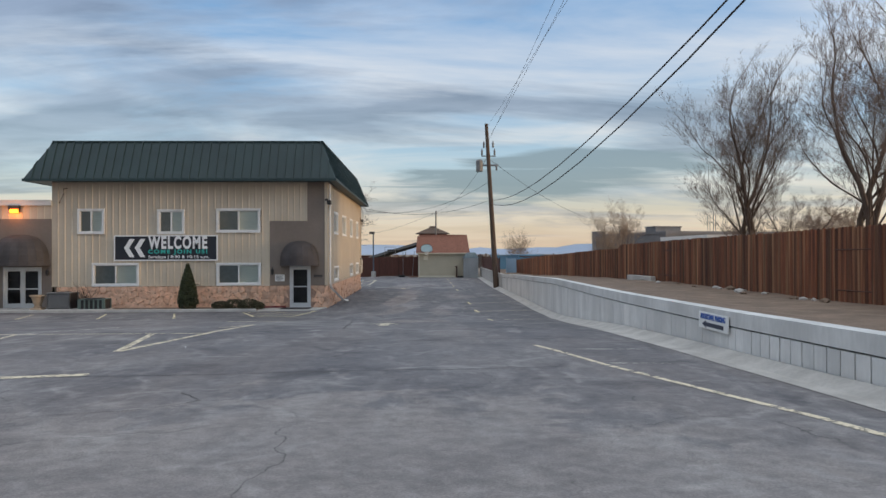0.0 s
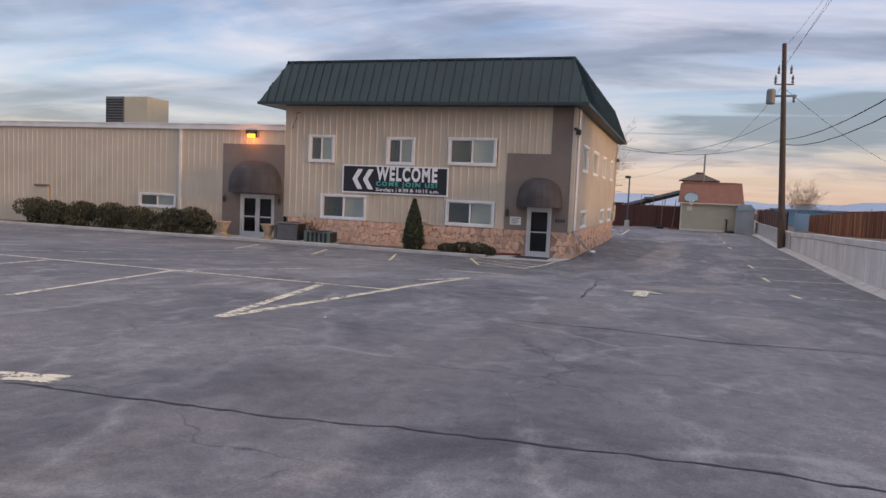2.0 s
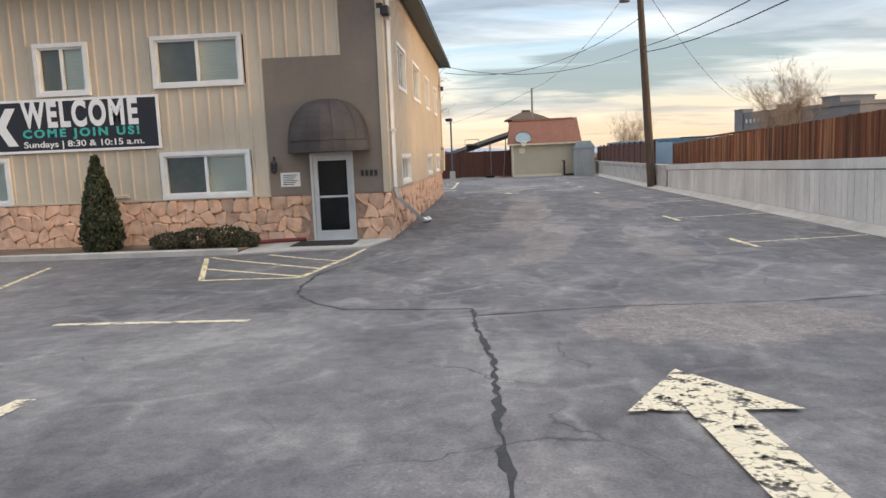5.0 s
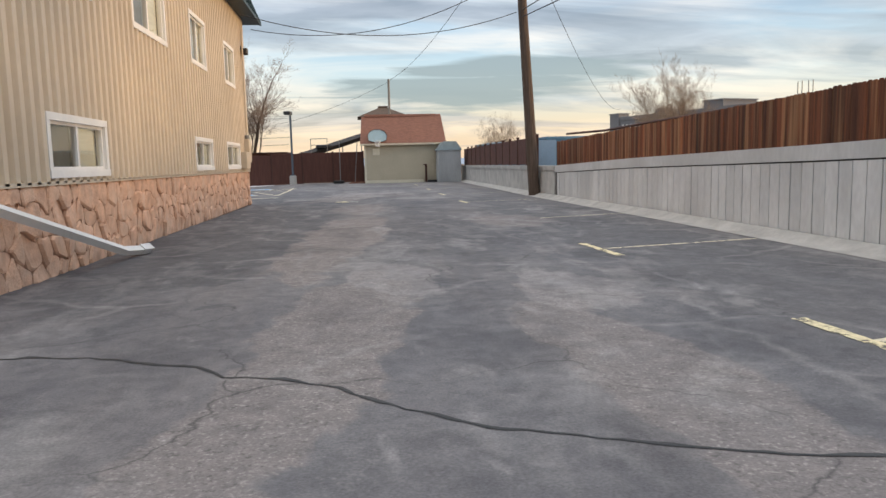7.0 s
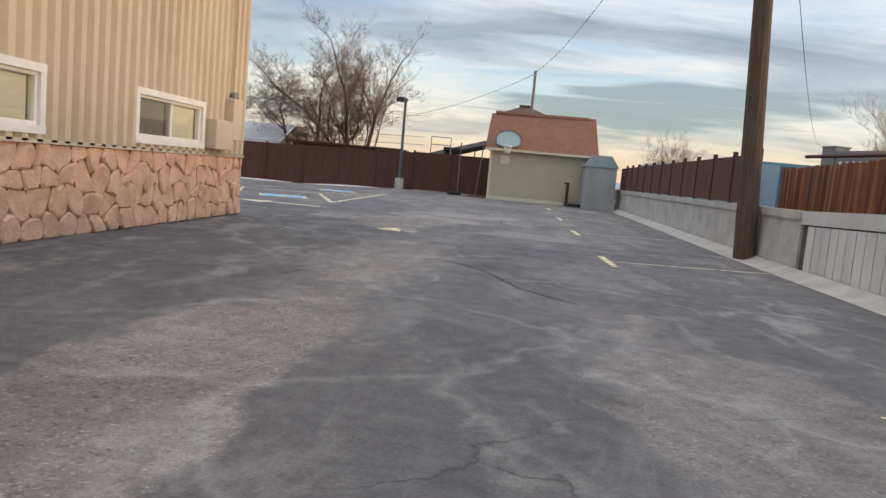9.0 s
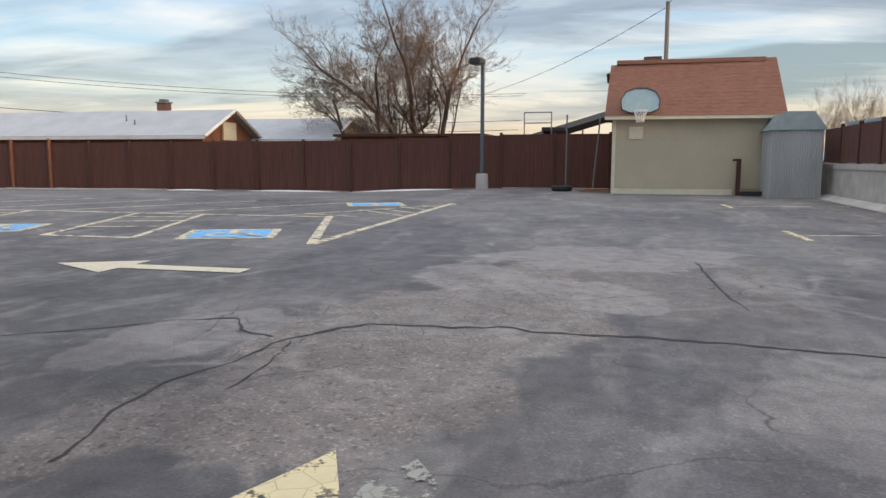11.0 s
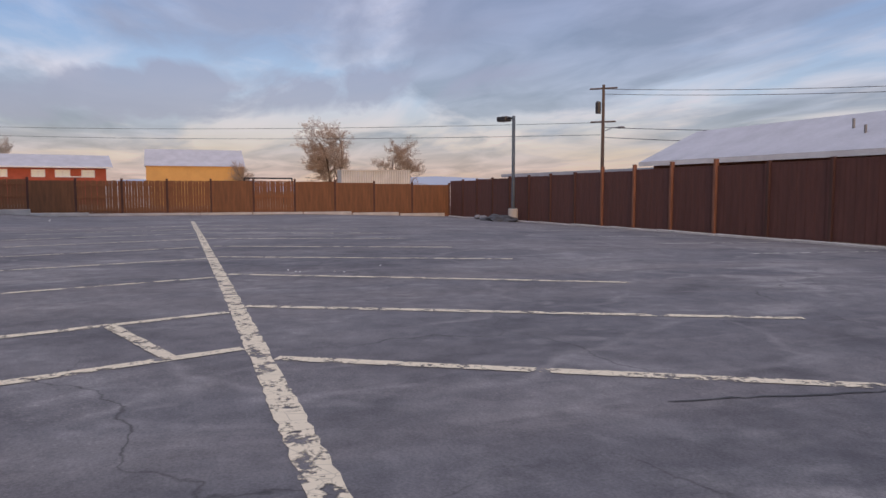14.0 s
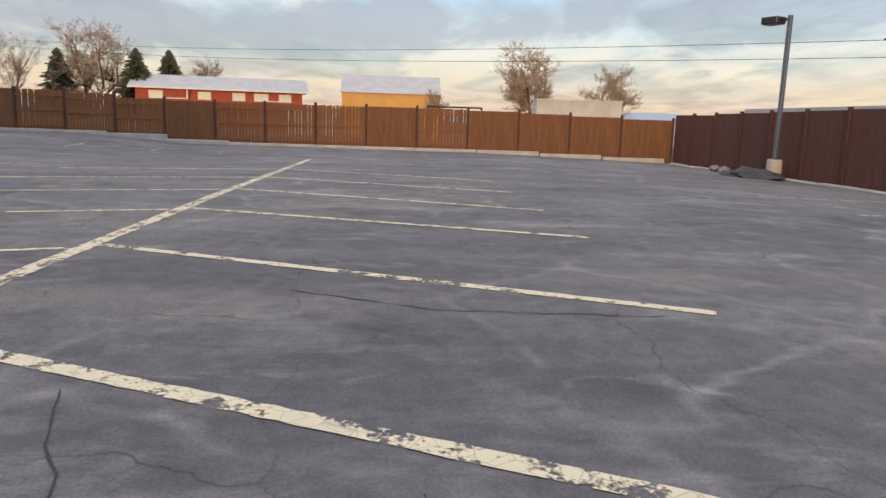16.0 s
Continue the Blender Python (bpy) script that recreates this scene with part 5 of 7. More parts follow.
for x in (-2.08, -1.55):
    bm = bmesh.new()
    prism(bm, [(x, 0.0), (x + 0.28, 0.46), (x + 0.53, 0.46), (x + 0.25, 0.0), (x + 0.53, -0.46), (x + 0.28, -0.46)], -0.012, "y", -0.021)
    part("chevron", bm, BANNER_WHITE, sign)


def lettering(body, size, at, material, parent, width=None, bold=0.0, turn=None, gap=1.0):
    cu = bpy.data.curves.new("lettering", "FONT")
    cu.body, cu.size, cu.align_x, cu.align_y, cu.extrude, cu.offset = body, size, "LEFT", "CENTER", 0.004, bold
    cu.space_character = gap
    tmp = bpy.data.objects.new("lettering", cu)
    scene.collection.objects.link(tmp)
    bpy.context.view_layer.update()
    me = bpy.data.meshes.new_from_object(tmp.evaluated_get(bpy.context.evaluated_depsgraph_get()))
    bpy.data.objects.remove(tmp)
    xs = [v.co.x for v in me.vertices]
    s = width / (max(xs) - min(xs)) if width else 1.0
    for v in me.vertices:
        v.co.x = (v.co.x - min(xs)) * s
    me.materials.clear()
    me.materials.append(material)
    ob = new("lettering", me)
    ob.parent = parent
    ob.matrix_basis = turn if turn is not None else pose(*at, 90, 0, 0)
    return ob


lettering("WELCOME", 0.84, (-0.88, -0.026, 0.24), BANNER_WHITE, sign, 2.95, 0.034, None, 1.22)
lettering("COME JOIN US!", 0.27, (-0.88, -0.026, -0.19), TEAL, sign, 2.95, 0.01, None, 1.35)
lettering("Sundays | 8:30 & 10:15 a.m.", 0.21, (-0.88, -0.026, -0.45), BANNER_WHITE, sign, 3.05, 0.003)

# small fixtures on the facade
ob = empty("downspout", "white metal downspout kicking out over asphalt", "downspout", (EX + 0.1, FY + 0.18, 0))
bm = bmesh.new()
path = [(0.03, 0, 6.3), (0.03, 0, 1.25), (0.06, 0.25, 1.0), (0.35, 3.6, 0.12), (0.42, 4.2, 0.06)]
for (p, q) in zip(path, path[1:]):
    tube(bm, [p, q], 0.07, 4)
part("pipe", bm, TRIM_WHITE, ob)
part("outlet", tubes([(0.42, 4.15, 0.075), (0.46, 4.5, 0.05)], r=0.085, sides=4), TRIM_WHITE, ob)
for z in (2.6, 5.2):
    part("bracket", boxes(((-0.1, -0.1, z), (0.12, 0.1, z + 0.05))), TRIM_WHITE, ob)
for x, z, y, nm in ((EX - 0.02, 5.45, FY - 0.02, "front"), (EX + 0.05, 5.3, 54.6, "rear")):
    cam_box = empty("security_floodlight", "small black floodlight under the eave", "wall light", (x, y, z), group="eave floodlights")
    part("bracket", boxes(((-0.05, -0.05, -0.02), (0.10, 0.05, 0.10)), bevel=0.01), BLACK, cam_box)
    part("head", boxes(((0.05, -0.14, -0.20), (0.26, 0.10, 0.02)), bevel=0.03), BLACK, cam_box)
for x in (-7.9, -22.2, -19.1):
    ob = empty("wall_lantern", "black carriage lantern beside the entry", "wall light", (x, FY - 0.03, 1.95), group="wall lanterns")
    part("arm", tubes([(0, 0, 0.1), (0, -0.12, 0.14), (0, -0.14, 0.05)], r=0.014), BLACK, ob)
    part("cage", lathe(bmesh.new(), [(0.03, -0.26), (0.07, -0.22), (0.085, -0.02), (0.05, 0.03), (0.015, 0.07)], 8, (0, -0.14, 0)), BLACK, ob)
ob = empty("notice_sheet", "white printed notice on the brown wall", "notice", (-7.55, FY - 0.03, 1.53))
part("sheet", boxes(((-0.24, -0.012, -0.17), (0.24, -0.001, 0.17))), PAPER, ob)
for k in range(6):
    part("print_bar", boxes(((-0.18, -0.016, 0.10 - k * 0.045), (0.18 - 0.05 * (k % 3), -0.0125, 0.118 - k * 0.045))), INK, ob)
ob = empty("address_plate", "row of small dark marks on the brown wall", "sign", (-5.62, FY - 0.03, 1.62))
for k in range(4):
    part("print_bar", boxes(((-0.2 + k * 0.11, -0.02, -0.07), (-0.13 + k * 0.11, -0.001, 0.07))), BLACK, ob)
ob = empty("electrical_panel", "tan electrical boxes on the building corner", "electrical box", (EX + 0.05, 54.3, 1.25))
part("cabinet", boxes(((0, -0.9, 0.0), (0.22, -0.15, 0.55)), bevel=0.015), SIDING, ob)
part("meter_box", boxes(((0, -0.1, 0.2), (0.2, 0.35, 1.0)), bevel=0.015), SIDING, ob)
part("conduit", tubes([(0.1, 0.1, 1.0), (0.1, 0.1, 4.6)], r=0.03), SIDING, ob)
part("meter", lathe(bmesh.new(), [(0.09, 0), (0.09, 0.1), (0.06, 0.13)], 12, (0.1, 0.12, 1.0)), GREYMETAL, ob)
ob = empty("vent_hood", "small tan vent hood above the stone base", "vent", (-11.9, FY - 0.04, 1.22))
part("hood", boxes(((-0.32, -0.08, 0.0), (0.32, 0.0, 0.1)), bevel=0.02), SIDING, ob)
ob = empty("eave_pipe", "small brown pipe bent out under the eave", "pipe", (-18.2, FY - 0.03, 5.7))
part("pipe", tubes([(-0.35, 0, -0.35), (-0.3, -0.08, -0.3), (-0.1, -0.1, 0.1), (-0.1, -0.1, 0.35), (0.1, -0.1, 0.38)], r=0.03), SIDING_BROWN, ob)

# kerb walk, planting and equipment in front
KY = 33.9
bm = bmesh.new()
box(bm, (-44, KY, -0.3), (-8.3, KY + 0.16, 0.13), 0.02)
tagged(part("kerb", bm, CONCRETE), "pale concrete kerb before the planting bed", "kerb", kind="structure")
tagged(part("planting_bed", boxes(((-44, KY + 0.16, -0.3), (-8.3, FY + 0.05, 0.06))), DIRT), "brown soil bed along the facade", "soil", kind="structure")
bm = bmesh.new()
prism(bm, [(-8.3, KY), (-5.5, KY + 0.5), (-5.15, FY - 0.1), (-5.2, FY + 0.02), (-8.3, FY + 0.02)], 0.33, "z", -0.3)
tagged(part("door_apron", bm, CONCRETE), "pale concrete apron before the door", "pavement", kind="structure")
tagged(part("entry_walk", boxes(((-23.0, KY + 0.16, -0.3), (-17.6, FY + 0.03, 0.075))), CONCRETE), "pale concrete walk at the double doors", "pavement", kind="structure")
ob = empty("door_mat", "black rubber mat before the door", "mat", (-6.6, FY - 0.75, 0.03))
part("mat", boxes(((-0.75, -0.45, 0), (0.7, 0.5, 0.015)), bevel=0.004), RUBBER, ob)
ob = empty("bed_edging", "curved maroon edging strip by the bed", "edging", (0, 0, 0.06))
part("edging", tubes([(-8.9, 34.9, 0.02), (-8.4, 35.3, 0.03), (-7.9, 35.6, 0.03), (-7.2, 35.75, 0.03)], r=0.05, sides=6), MAROON, ob)


def leaf_cloud(bm, blobs, n, size, rnd, flat=False):
    """Many small two-sided leaf clumps scattered through rounded volumes."""
    for _ in range(n):
        cx, cy, cz, rx, ry, rz = rnd.choice(blobs)
        v = Vector((rnd.gauss(0, 1), rnd.gauss(0, 1), rnd.gauss(0, 1))).normalized() * rnd.uniform(0.45, 1.0) ** 0.5
        p = Vector((cx + v.x * rx, cy + v.y * ry, cz + v.z * rz))
        m = Matrix.Translation(p) @ Euler((rnd.uniform(0, 6), rnd.uniform(0, 6), rnd.uniform(0, 6))).to_matrix().to_4x4()
        s = size * rnd.uniform(0.6, 1.4)
        bm.faces.new([bm.verts.new(m @ Vector(q)) for q in ((0, -s * 0.4, 0), (s * 0.9, 0, s * 0.15), (0, s * 0.4, 0), (-s * 0.5, 0, s * 0.1))])


def shrub(name, x, y, z, blobs, n, size, material, label, seed, category="shrub", group=""):
    rnd = random.Random(seed)
    root = empty(name, label, category, (x, y, z), group=group)
    bm = bmesh.new()
    leaf_cloud(bm, blobs, n, size, rnd)
    part("foliage", bm, material, root)
    bm = bmesh.new()
    for bx, by, bz, rx, ry, rz in blobs:
        for _ in range(4):
            tube(bm, [(bx * 0.6, by * 0.6, -0.05), (bx + rnd.uniform(-0.3, 0.3) * rx, by + rnd.uniform(-0.3, 0.3) * ry, bz + rz * rnd.uniform(0.2, 0.8))], [0.018, 0.006], 4)
    part("stems", bm, BARK, root)
    return root


cone = [(0, 0, 0.15 + k * 0.17, 0.53 * (1 - (k / 12.5) ** 1.7) * (0.78 if k == 0 else 1), 0.53 * (1 - (k / 12.5) ** 1.5), 0.22) for k in range(12)]
shrub("cypress_bush", -11.85, 34.95, 0.05, cone, 9000, 0.065, LEAF, "dark green cone-shaped evergreen by the facade", 5, "evergreen")
shrub("low_shrub", -9.38, 34.95, 0.05, [(-0.85, 0, 0.18, 0.5, 0.35, 0.22), (-0.2, 0.05, 0.22, 0.55, 0.4, 0.27), (0.5, 0, 0.24, 0.55, 0.38, 0.26), (0.95, 0, 0.15, 0.35, 0.3, 0.2)], 3500, 0.06, HEDGE, "low olive green shrub in the soil bed", 6)
for k in range(7):
    rnd = random.Random(40 + k)
    shrub("hedge_bush", -22.9 - k * 1.75, 34.95, 0.05, [(rnd.uniform(-0.6, 0.6), rnd.uniform(-0.2, 0.2), rnd.uniform(0.35, 0.95), 0.75, 0.55, 0.48) for _ in range(6)], 2600, 0.085, HEDGE,
          "unclipped dark olive hedge bush along the wall", 60 + k, "hedge", "hedge bushes")
for x in (-21.42, -18.98):
    ob = empty("garden_urn", "empty tan cast-stone urn beside the doors", "planter", (x, 34.7, 0.075), group="garden urns")
    part("plinth", boxes(((-0.26, -0.26, 0), (0.26, 0.26, 0.1)), bevel=0.012), TERRACOTTA, ob)
    part("bowl", lathe(bmesh.new(), [(0.17, 0.1), (0.20, 0.14), (0.15, 0.2), (0.19, 0.32), (0.27, 0.56), (0.29, 0.62), (0.36, 0.66), (0.36, 0.72), (0.28, 0.72), (0.24, 0.6)], 20), TERRACOTTA, ob)


def condenser(x, y, w, d, h, material, label, grille):
    ob = empty("condenser_unit", label, "air conditioner", (x, y, 0.06), group="condenser units")
    part("pad", boxes(((-w / 2 - 0.08, -d / 2 - 0.08, 0), (w / 2 + 0.08, d / 2 + 0.08, 0.06)), bevel=0.01), CONCRETE, ob)
    part("core", boxes(((-w / 2 + 0.03, -d / 2 + 0.03, 0.06), (w / 2 - 0.03, d / 2 - 0.03, h - 0.03))), BLACK, ob)
    part("top", boxes(((-w / 2, -d / 2, h - 0.05), (w / 2, d / 2, h)), bevel=0.015), material, ob)
    for sx in (-1, 1):
        for sy in (-1, 1):
            part("corner_post", boxes(((sx * w / 2, sy * d / 2, 0.06), (sx * (w / 2 - 0.06), sy * (d / 2 - 0.06), h - 0.05))), material, ob)
    n = int(h / 0.055) if grille == "h" else 6
    for k in range(n):
        if grille == "h":
            z = 0.10 + k * (h - 0.18) / n
            part("louvre", boxes(((-w / 2, -d / 2, z), (w / 2, -d / 2 + 0.025, z + 0.028))), material, ob)
        else:
            u = -w / 2 + (k + 0.5) * w / n
            part("louvre", boxes(((u - 0.035, -d / 2, 0.06), (u + 0.035, -d / 2 + 0.025, h - 0.05))), material, ob)
    part("fan_guard", lathe(bmesh.new(), [(w * 0.36, h), (w * 0.34, h + 0.02), (0.05, h + 0.03)], 18), BLACK, ob)


condenser(-17.88, 34.9, 1.1, 0.9, 0.86, GREYMETAL, "grey box condenser with louvred sides", "h")
condenser(-16.28, 34.75, 1.3, 0.75, 0.55, GREENMETAL, "low green-grey condenser with vertical slots", "v")
ob = empty("bare_shrub", "leafless red-twig shrub against the stone base", "shrub", (-17.1, 35.5, 0.06))
bm = bmesh.new()
rnd = random.Random(9)
for k in range(34):
    x0, y0 = rnd.uniform(-0.25, 0.25), rnd.uniform(-0.12, 0.12)
    tube(bm, [(x0 * 0.4, y0 * 0.4, 0), (x0 + rnd.uniform(-0.2, 0.2), y0, 0.6), (x0 * 2.2 + rnd.uniform(-0.3, 0.3), y0, rnd.uniform(0.8, 1.4))], [0.014, 0.009, 0.003], 4)
part("stems", bm, BARK, ob)

# ---------------------------------------------------------------- retaining wall on the east side
rwall = empty("retaining_wall", "grey panelled retaining wall with a smooth cap", "wall", (0, 0, 0), kind="structure")


def wall_run(name, y0, y1, off0, off1, z0f, z1f, material, step=1.5, parent=None, label=""):
    bm = bmesh.new()
    n = max(1, int((y1 - y0) / step))
    prev = None
    for k in range(n + 1):
        y = y0 + (y1 - y0) * k / n
        ring = [bm.verts.new((wall_x(y) + o, y, z)) for o, z in ((off0, z0f(y)), (off1, z0f(y)), (off1, z1f(y)), (off0, z1f(y)))]
        if prev:
            for i in range(4):
                bm.faces.new((prev[i], prev[(i + 1) % 4], ring[(i + 1) % 4], ring[i]))
        else:
            bm.faces.new(ring)
        prev = ring
    bm.faces.new(prev[::-1])
    bmesh.ops.recalc_face_normals(bm, faces=bm.faces)
    return part(name, bm, material, parent, label)


wall_run("wall_core", -38, 54, 0.035, 0.25, lambda y: gz(0, y) - 0.3, lambda y: wall_top(y) - 0.22, GROOVE, 1.5, rwall)
wall_run("wall_cap", -38, 54, -0.022, 0.27, lambda y: wall_top(y) - 0.24, lambda y: wall_top(y), PANEL, 1.5, rwall, "smooth pale cap")
y = -6.0
while y < 53.6:
    w = 0.30
    bm = bmesh.new()
    ya, yb = y + 0.013, y + w - 0.013
    prism(bm, [(ya, gz(4, ya) - 0.1), (yb, gz(4, yb) - 0.1), (yb, wall_top(yb) - 0.265), (ya, wall_top(ya) - 0.265)], 0.05 + random.uniform(-0.006, 0.006), "x", 0)
    part("panel", bm, PANEL, rwall, m=Matrix.Translation((wall_x(y + w / 2) - 0.012 + random.uniform(-0.004, 0.004), 0, 0)))
    y += w
wall_run("panels_behind", -38, -6, 0.0, 0.05, lambda y: gz(0, y) - 0.1, lambda y: wall_top(y) - 0.265, PANEL, 1.5, rwall)
cwall = empty("concrete_wall", "stained plain concrete wall beyond the pole", "wall", (0, 0, 0), kind="structure")
wall_run("wall_body", 54.0, 80.6, -0.02, 0.25, lambda y: gz(0, y) - 0.3, lambda y: wall_top(y) - 0.16, CONCRETE, 1.5, cwall)
wall_run("wall_cap", 54.0, 80.6, -0.06, 0.27, lambda y: wall_top(y) - 0.16, lambda y: wall_top(y), CONCRETE, 1.5, cwall)

ob = empty("parking_sign", "white sign with blue words and black arrow", "sign", (wall_x(11.6) - 0.075, 11.6, 1.60), -90)
part("board", boxes(((-0.63, -0.012, -0.15), (0.63, 0.012, 0.14)), bevel=0.004), PAPER, ob)
for txt_y, txt in ((0.06, "ADDITIONAL PARKING"),):
    lettering(txt, 0.13, (-0.54, -0.017, txt_y), mat("blue_sign_ink", (0.05, 0.12, 0.40), 0.6, var=0.05), ob, 1.08, 0.003)
bm = bmesh.new()
prism(bm, [(-0.46, -0.07), (-0.28, -0.005), (-0.28, -0.035), (0.46, -0.035), (0.46, -0.105), (-0.28, -0.105), (-0.28, -0.135)], -0.004, "y", -0.014)
part("arrow", bm, INK, ob)

# dark board fence on the far wall
dark_fence = empty("dark_panel_fence", "dark brown board fence on the concrete wall", "fence", (0, 0, 0))
y = 57.2
while y < 80.0:
    x = wall_x(y) + 0.12
    part("post", boxes(((x - 0.05, y - 0.05, wall_top(y) - 0.02), (x + 0.05, y + 0.05, wall_top(y) + 1.25))), POST_BROWN, dark_fence)
    bm = bmesh.new()
    k, verts = y + 0.06, []
    while k < min(y + 1.85, 80.3):
        for dk, dx in ((0.0, 0.125), (0.006, 0.10), (0.139, 0.10)):
            verts.append([bm.verts.new((wall_x(k) + dx, k + dk, wall_top(k) + z)) for z in (0.03, 1.14)])
        k += 0.145
    for q0, q1 in zip(verts, verts[1:]):
        bm.faces.new((q0[0], q1[0], q1[1], q0[1]))
    part("panel", bm, FENCE_BROWN, dark_fence)
    y += 1.9


# ---------------------------------------------------------------- cedar fence on the bank
def cedar_x(y):
    return lerp(y, (-40, 5, 18, 31, 43, 61), (11.2, 11.2, 11.1, 10.5, 9.3, 7.75))


def cedar_z(y):
    return bank(cedar_x(y), y) - 0.05


def cedar_top(y):
    return lerp(y, (-40, 5, 18, 30, 36.5, 36.6, 43, 61), (3.75, 3.62, 3.46, 3.30, 3.16, 2.98, 2.80, 2.12))


cedar = empty("cedar_fence", "weathered red-brown cedar picket fence on dirt bank", "fence", (0, 0, 0))
plank_w = 0.142
y = 61.0
rest = bmesh.new()
while y > -36:
    x, z0 = cedar_x(y), cedar_z(y)
    t = cedar_top(y) + random.uniform(-0.02, 0.02)
    d = math.atan2(cedar_x(y) - cedar_x(y - 0.5), 0.5)
    dx = random.uniform(-0.008, 0.008)
    near = 8 < y < 49.5
    bm = bmesh.new() if near else rest
    w = plank_w * 0.485
    outline = ((-w, 0), (w, 0), (w, t - z0 - 0.04), (w - 0.03, t - z0), (-w + 0.03, t - z0), (-w, t - z0 - 0.04))
    ring = [[bm.verts.new((x + dx + o + math.sin(d) * u, y + math.cos(d) * u, z0 + v)) for u, v in outline] for o in (0.0, 0.018)]
    bm.faces.new(ring[0])
    bm.faces.new(ring[1][::-1])
    for i in range(6):
        bm.faces.new((ring[0][(i + 1) % 6], ring[0][i], ring[1][i], ring[1][(i + 1) % 6]))
    if near:
        part("picket", bm, CEDAR, cedar)
    y -= plank_w
tagged(part("picket_run", rest, CEDAR, cedar), kind="stuff")
bm = bmesh.new()
for h in (0.35, 1.45):
    tube(bm, [(cedar_x(y) + 0.06, y, cedar_z(y) + h) for y in range(-36, 62, 4)], 0.045, 4)
part("rails", bm, POST_BROWN, cedar)
# rubble and a fallen beam along the fence foot
ob = empty("fallen_beam", "pale timber beam lying on the dirt", "beam", (10.0, 33.0, bank(10.0, 33) + 0.1), 98)
part("beam", boxes(((-1.3, -0.12, -0.12), (1.3, 0.12, 0.14)), bevel=0.02), CONCRETE, ob)
for k in range(26):
    rnd = random.Random(300 + k)
    y = rnd.uniform(8, 33)
    x = cedar_x(y) - rnd.uniform(0.25, 0.9)
    bm = bmesh.new()
    bmesh.ops.create_icosphere(bm, subdivisions=1, radius=rnd.uniform(0.08, 0.2))
    for v in bm.verts:
        v.co *= rnd.uniform(0.75, 1.2)
        v.co.z *= 0.6
    ob = part("rubble_stone", bm, DIRT if k % 2 else CONCRETE)
    ob.location = (x, y, bank(x, y) + 0.02)
    tagged(ob, "loose stone lying at the fence foot", "stone", "rubble stones")

# ---------------------------------------------------------------- utility poles and lines
PX, PY = 5.5, 56.2
pole = empty("utility_pole", "dark creosoted wooden utility pole with transformer", "utility pole", (PX, PY, gz(5, PY) - 0.1))
LEAN = -0.75
part("shaft", tubes([(0, 0, 0), (LEAN * 0.5, 0, 6.5), (LEAN, 0, 13.1)], r=[0.23, 0.18, 0.13], sides=12), WOODPOLE, pole)
part("transformer", lathe(bmesh.new(), [(0.24, 9.3), (0.27, 9.35), (0.27, 10.15), (0.2, 10.25)], 14, (LEAN * 0.74 - 0.75, 0, 0)), GREYMETAL, pole, "grey can transformer")
part("crossarm", boxes(((LEAN * 0.74 - 0.75, -0.05, 9.75), (LEAN * 0.74 + 0.75, 0.05, 9.87)), ((LEAN * 0.8 - 0.55, -0.05, 10.5), (LEAN * 0.8 + 0.6, 0.05, 10.58))), GREYMETAL, pole)
for x, z in ((-0.5, 10.6), (0.5, 10.6), (0.65, 9.4), (-0.35, 11.2), (0.38, 11.2)):
    part("insulator", lathe(bmesh.new(), [(0.05, 0), (0.09, 0.1), (0.06, 0.2), (0.09, 0.3), (0.05, 0.45), (0.02, 0.55)], 10, (LEAN * 0.8 + x, 0, z)), GREYMETAL, pole)
part("ground_wire", tubes([(-0.16, -0.12, 0.3), (LEAN * 0.5 - 0.12, -0.12, 6.5), (LEAN * 0.7 - 0.1, -0.1, 9.3)], r=0.012, sides=5), BLACK, pole)
part("guard_plate", boxes(((-0.27, -0.05, 0.9), (-0.22, 0.05, 1.2))), BLACK, pole)


def cable(a, b, sag, r=0.012, label="thin black overhead utility cable", n=20):
    a, b = Vector(a), Vector(b)
    bm = bmesh.new()
    tube(bm, [a.lerp(b, k / n) - Vector((0, 0, sag * 4 * (k / n) * (1 - k / n))) for k in range(n + 1)], r, 5)
    return tagged(part("overhead_cable", bm, WIRE), label, "cable", "overhead cables")


hz = gz(5, PY)
cable((5.05, PY - 0.15, 6.91), (4.94, -40, 17.4), 4.62, 0.019, "thick black overhead cable to the utility pole")
cable((5.05, PY - 0.15, 6.65), (4.5, -40, 18.5), 5.53, 0.019, "thick black overhead cable to the utility pole")
cable((PX + LEAN * 0.9, PY, 11.4), (4.4, -40, 17.0), 1.0, 0.008)
cable((PX + LEAN * 0.9, PY, 11.6), (5.9, -40, 17.2), 1.0, 0.008)
cable((PX + LEAN, PY, 12.6), (8.6, -40, 18.4), 1.0, 0.008)
cable((PX + LEAN * 0.66, PY, 8.4), (EX + 0.4, 54.9, 6.0), 1.0, 0.014, "sagging service cable to the building")
cable((4.85, PY, 6.85), (EX + 0.4, 52.9, 6.1), 0.75, 0.014, "sagging service cable to the building")
cable((PX + LEAN * 0.8, PY, 10.4), (1.25, 85.2, 7.6), 0.9, 0.012)
cable((1.25, 85.2, 7.5), (-9.0, 97, 5.0), 0.4, 0.012)
cable((PX + LEAN * 0.8, PY, 10.2), (40, 140, 9), 2.2, 0.015)

thin = empty("service_mast", "thin grey wooden service pole behind the shed", "utility pole", (1.25, 85.2, -0.2))
part("shaft", tubes([(0, 0, 0), (0, 0, 7.9)], r=[0.11, 0.085], sides=10), GREYPOLE, thin)
part("insulator", boxes(((-0.06, -0.06, 7.6), (0.06, 0.06, 7.75))), GREYMETAL, thin)

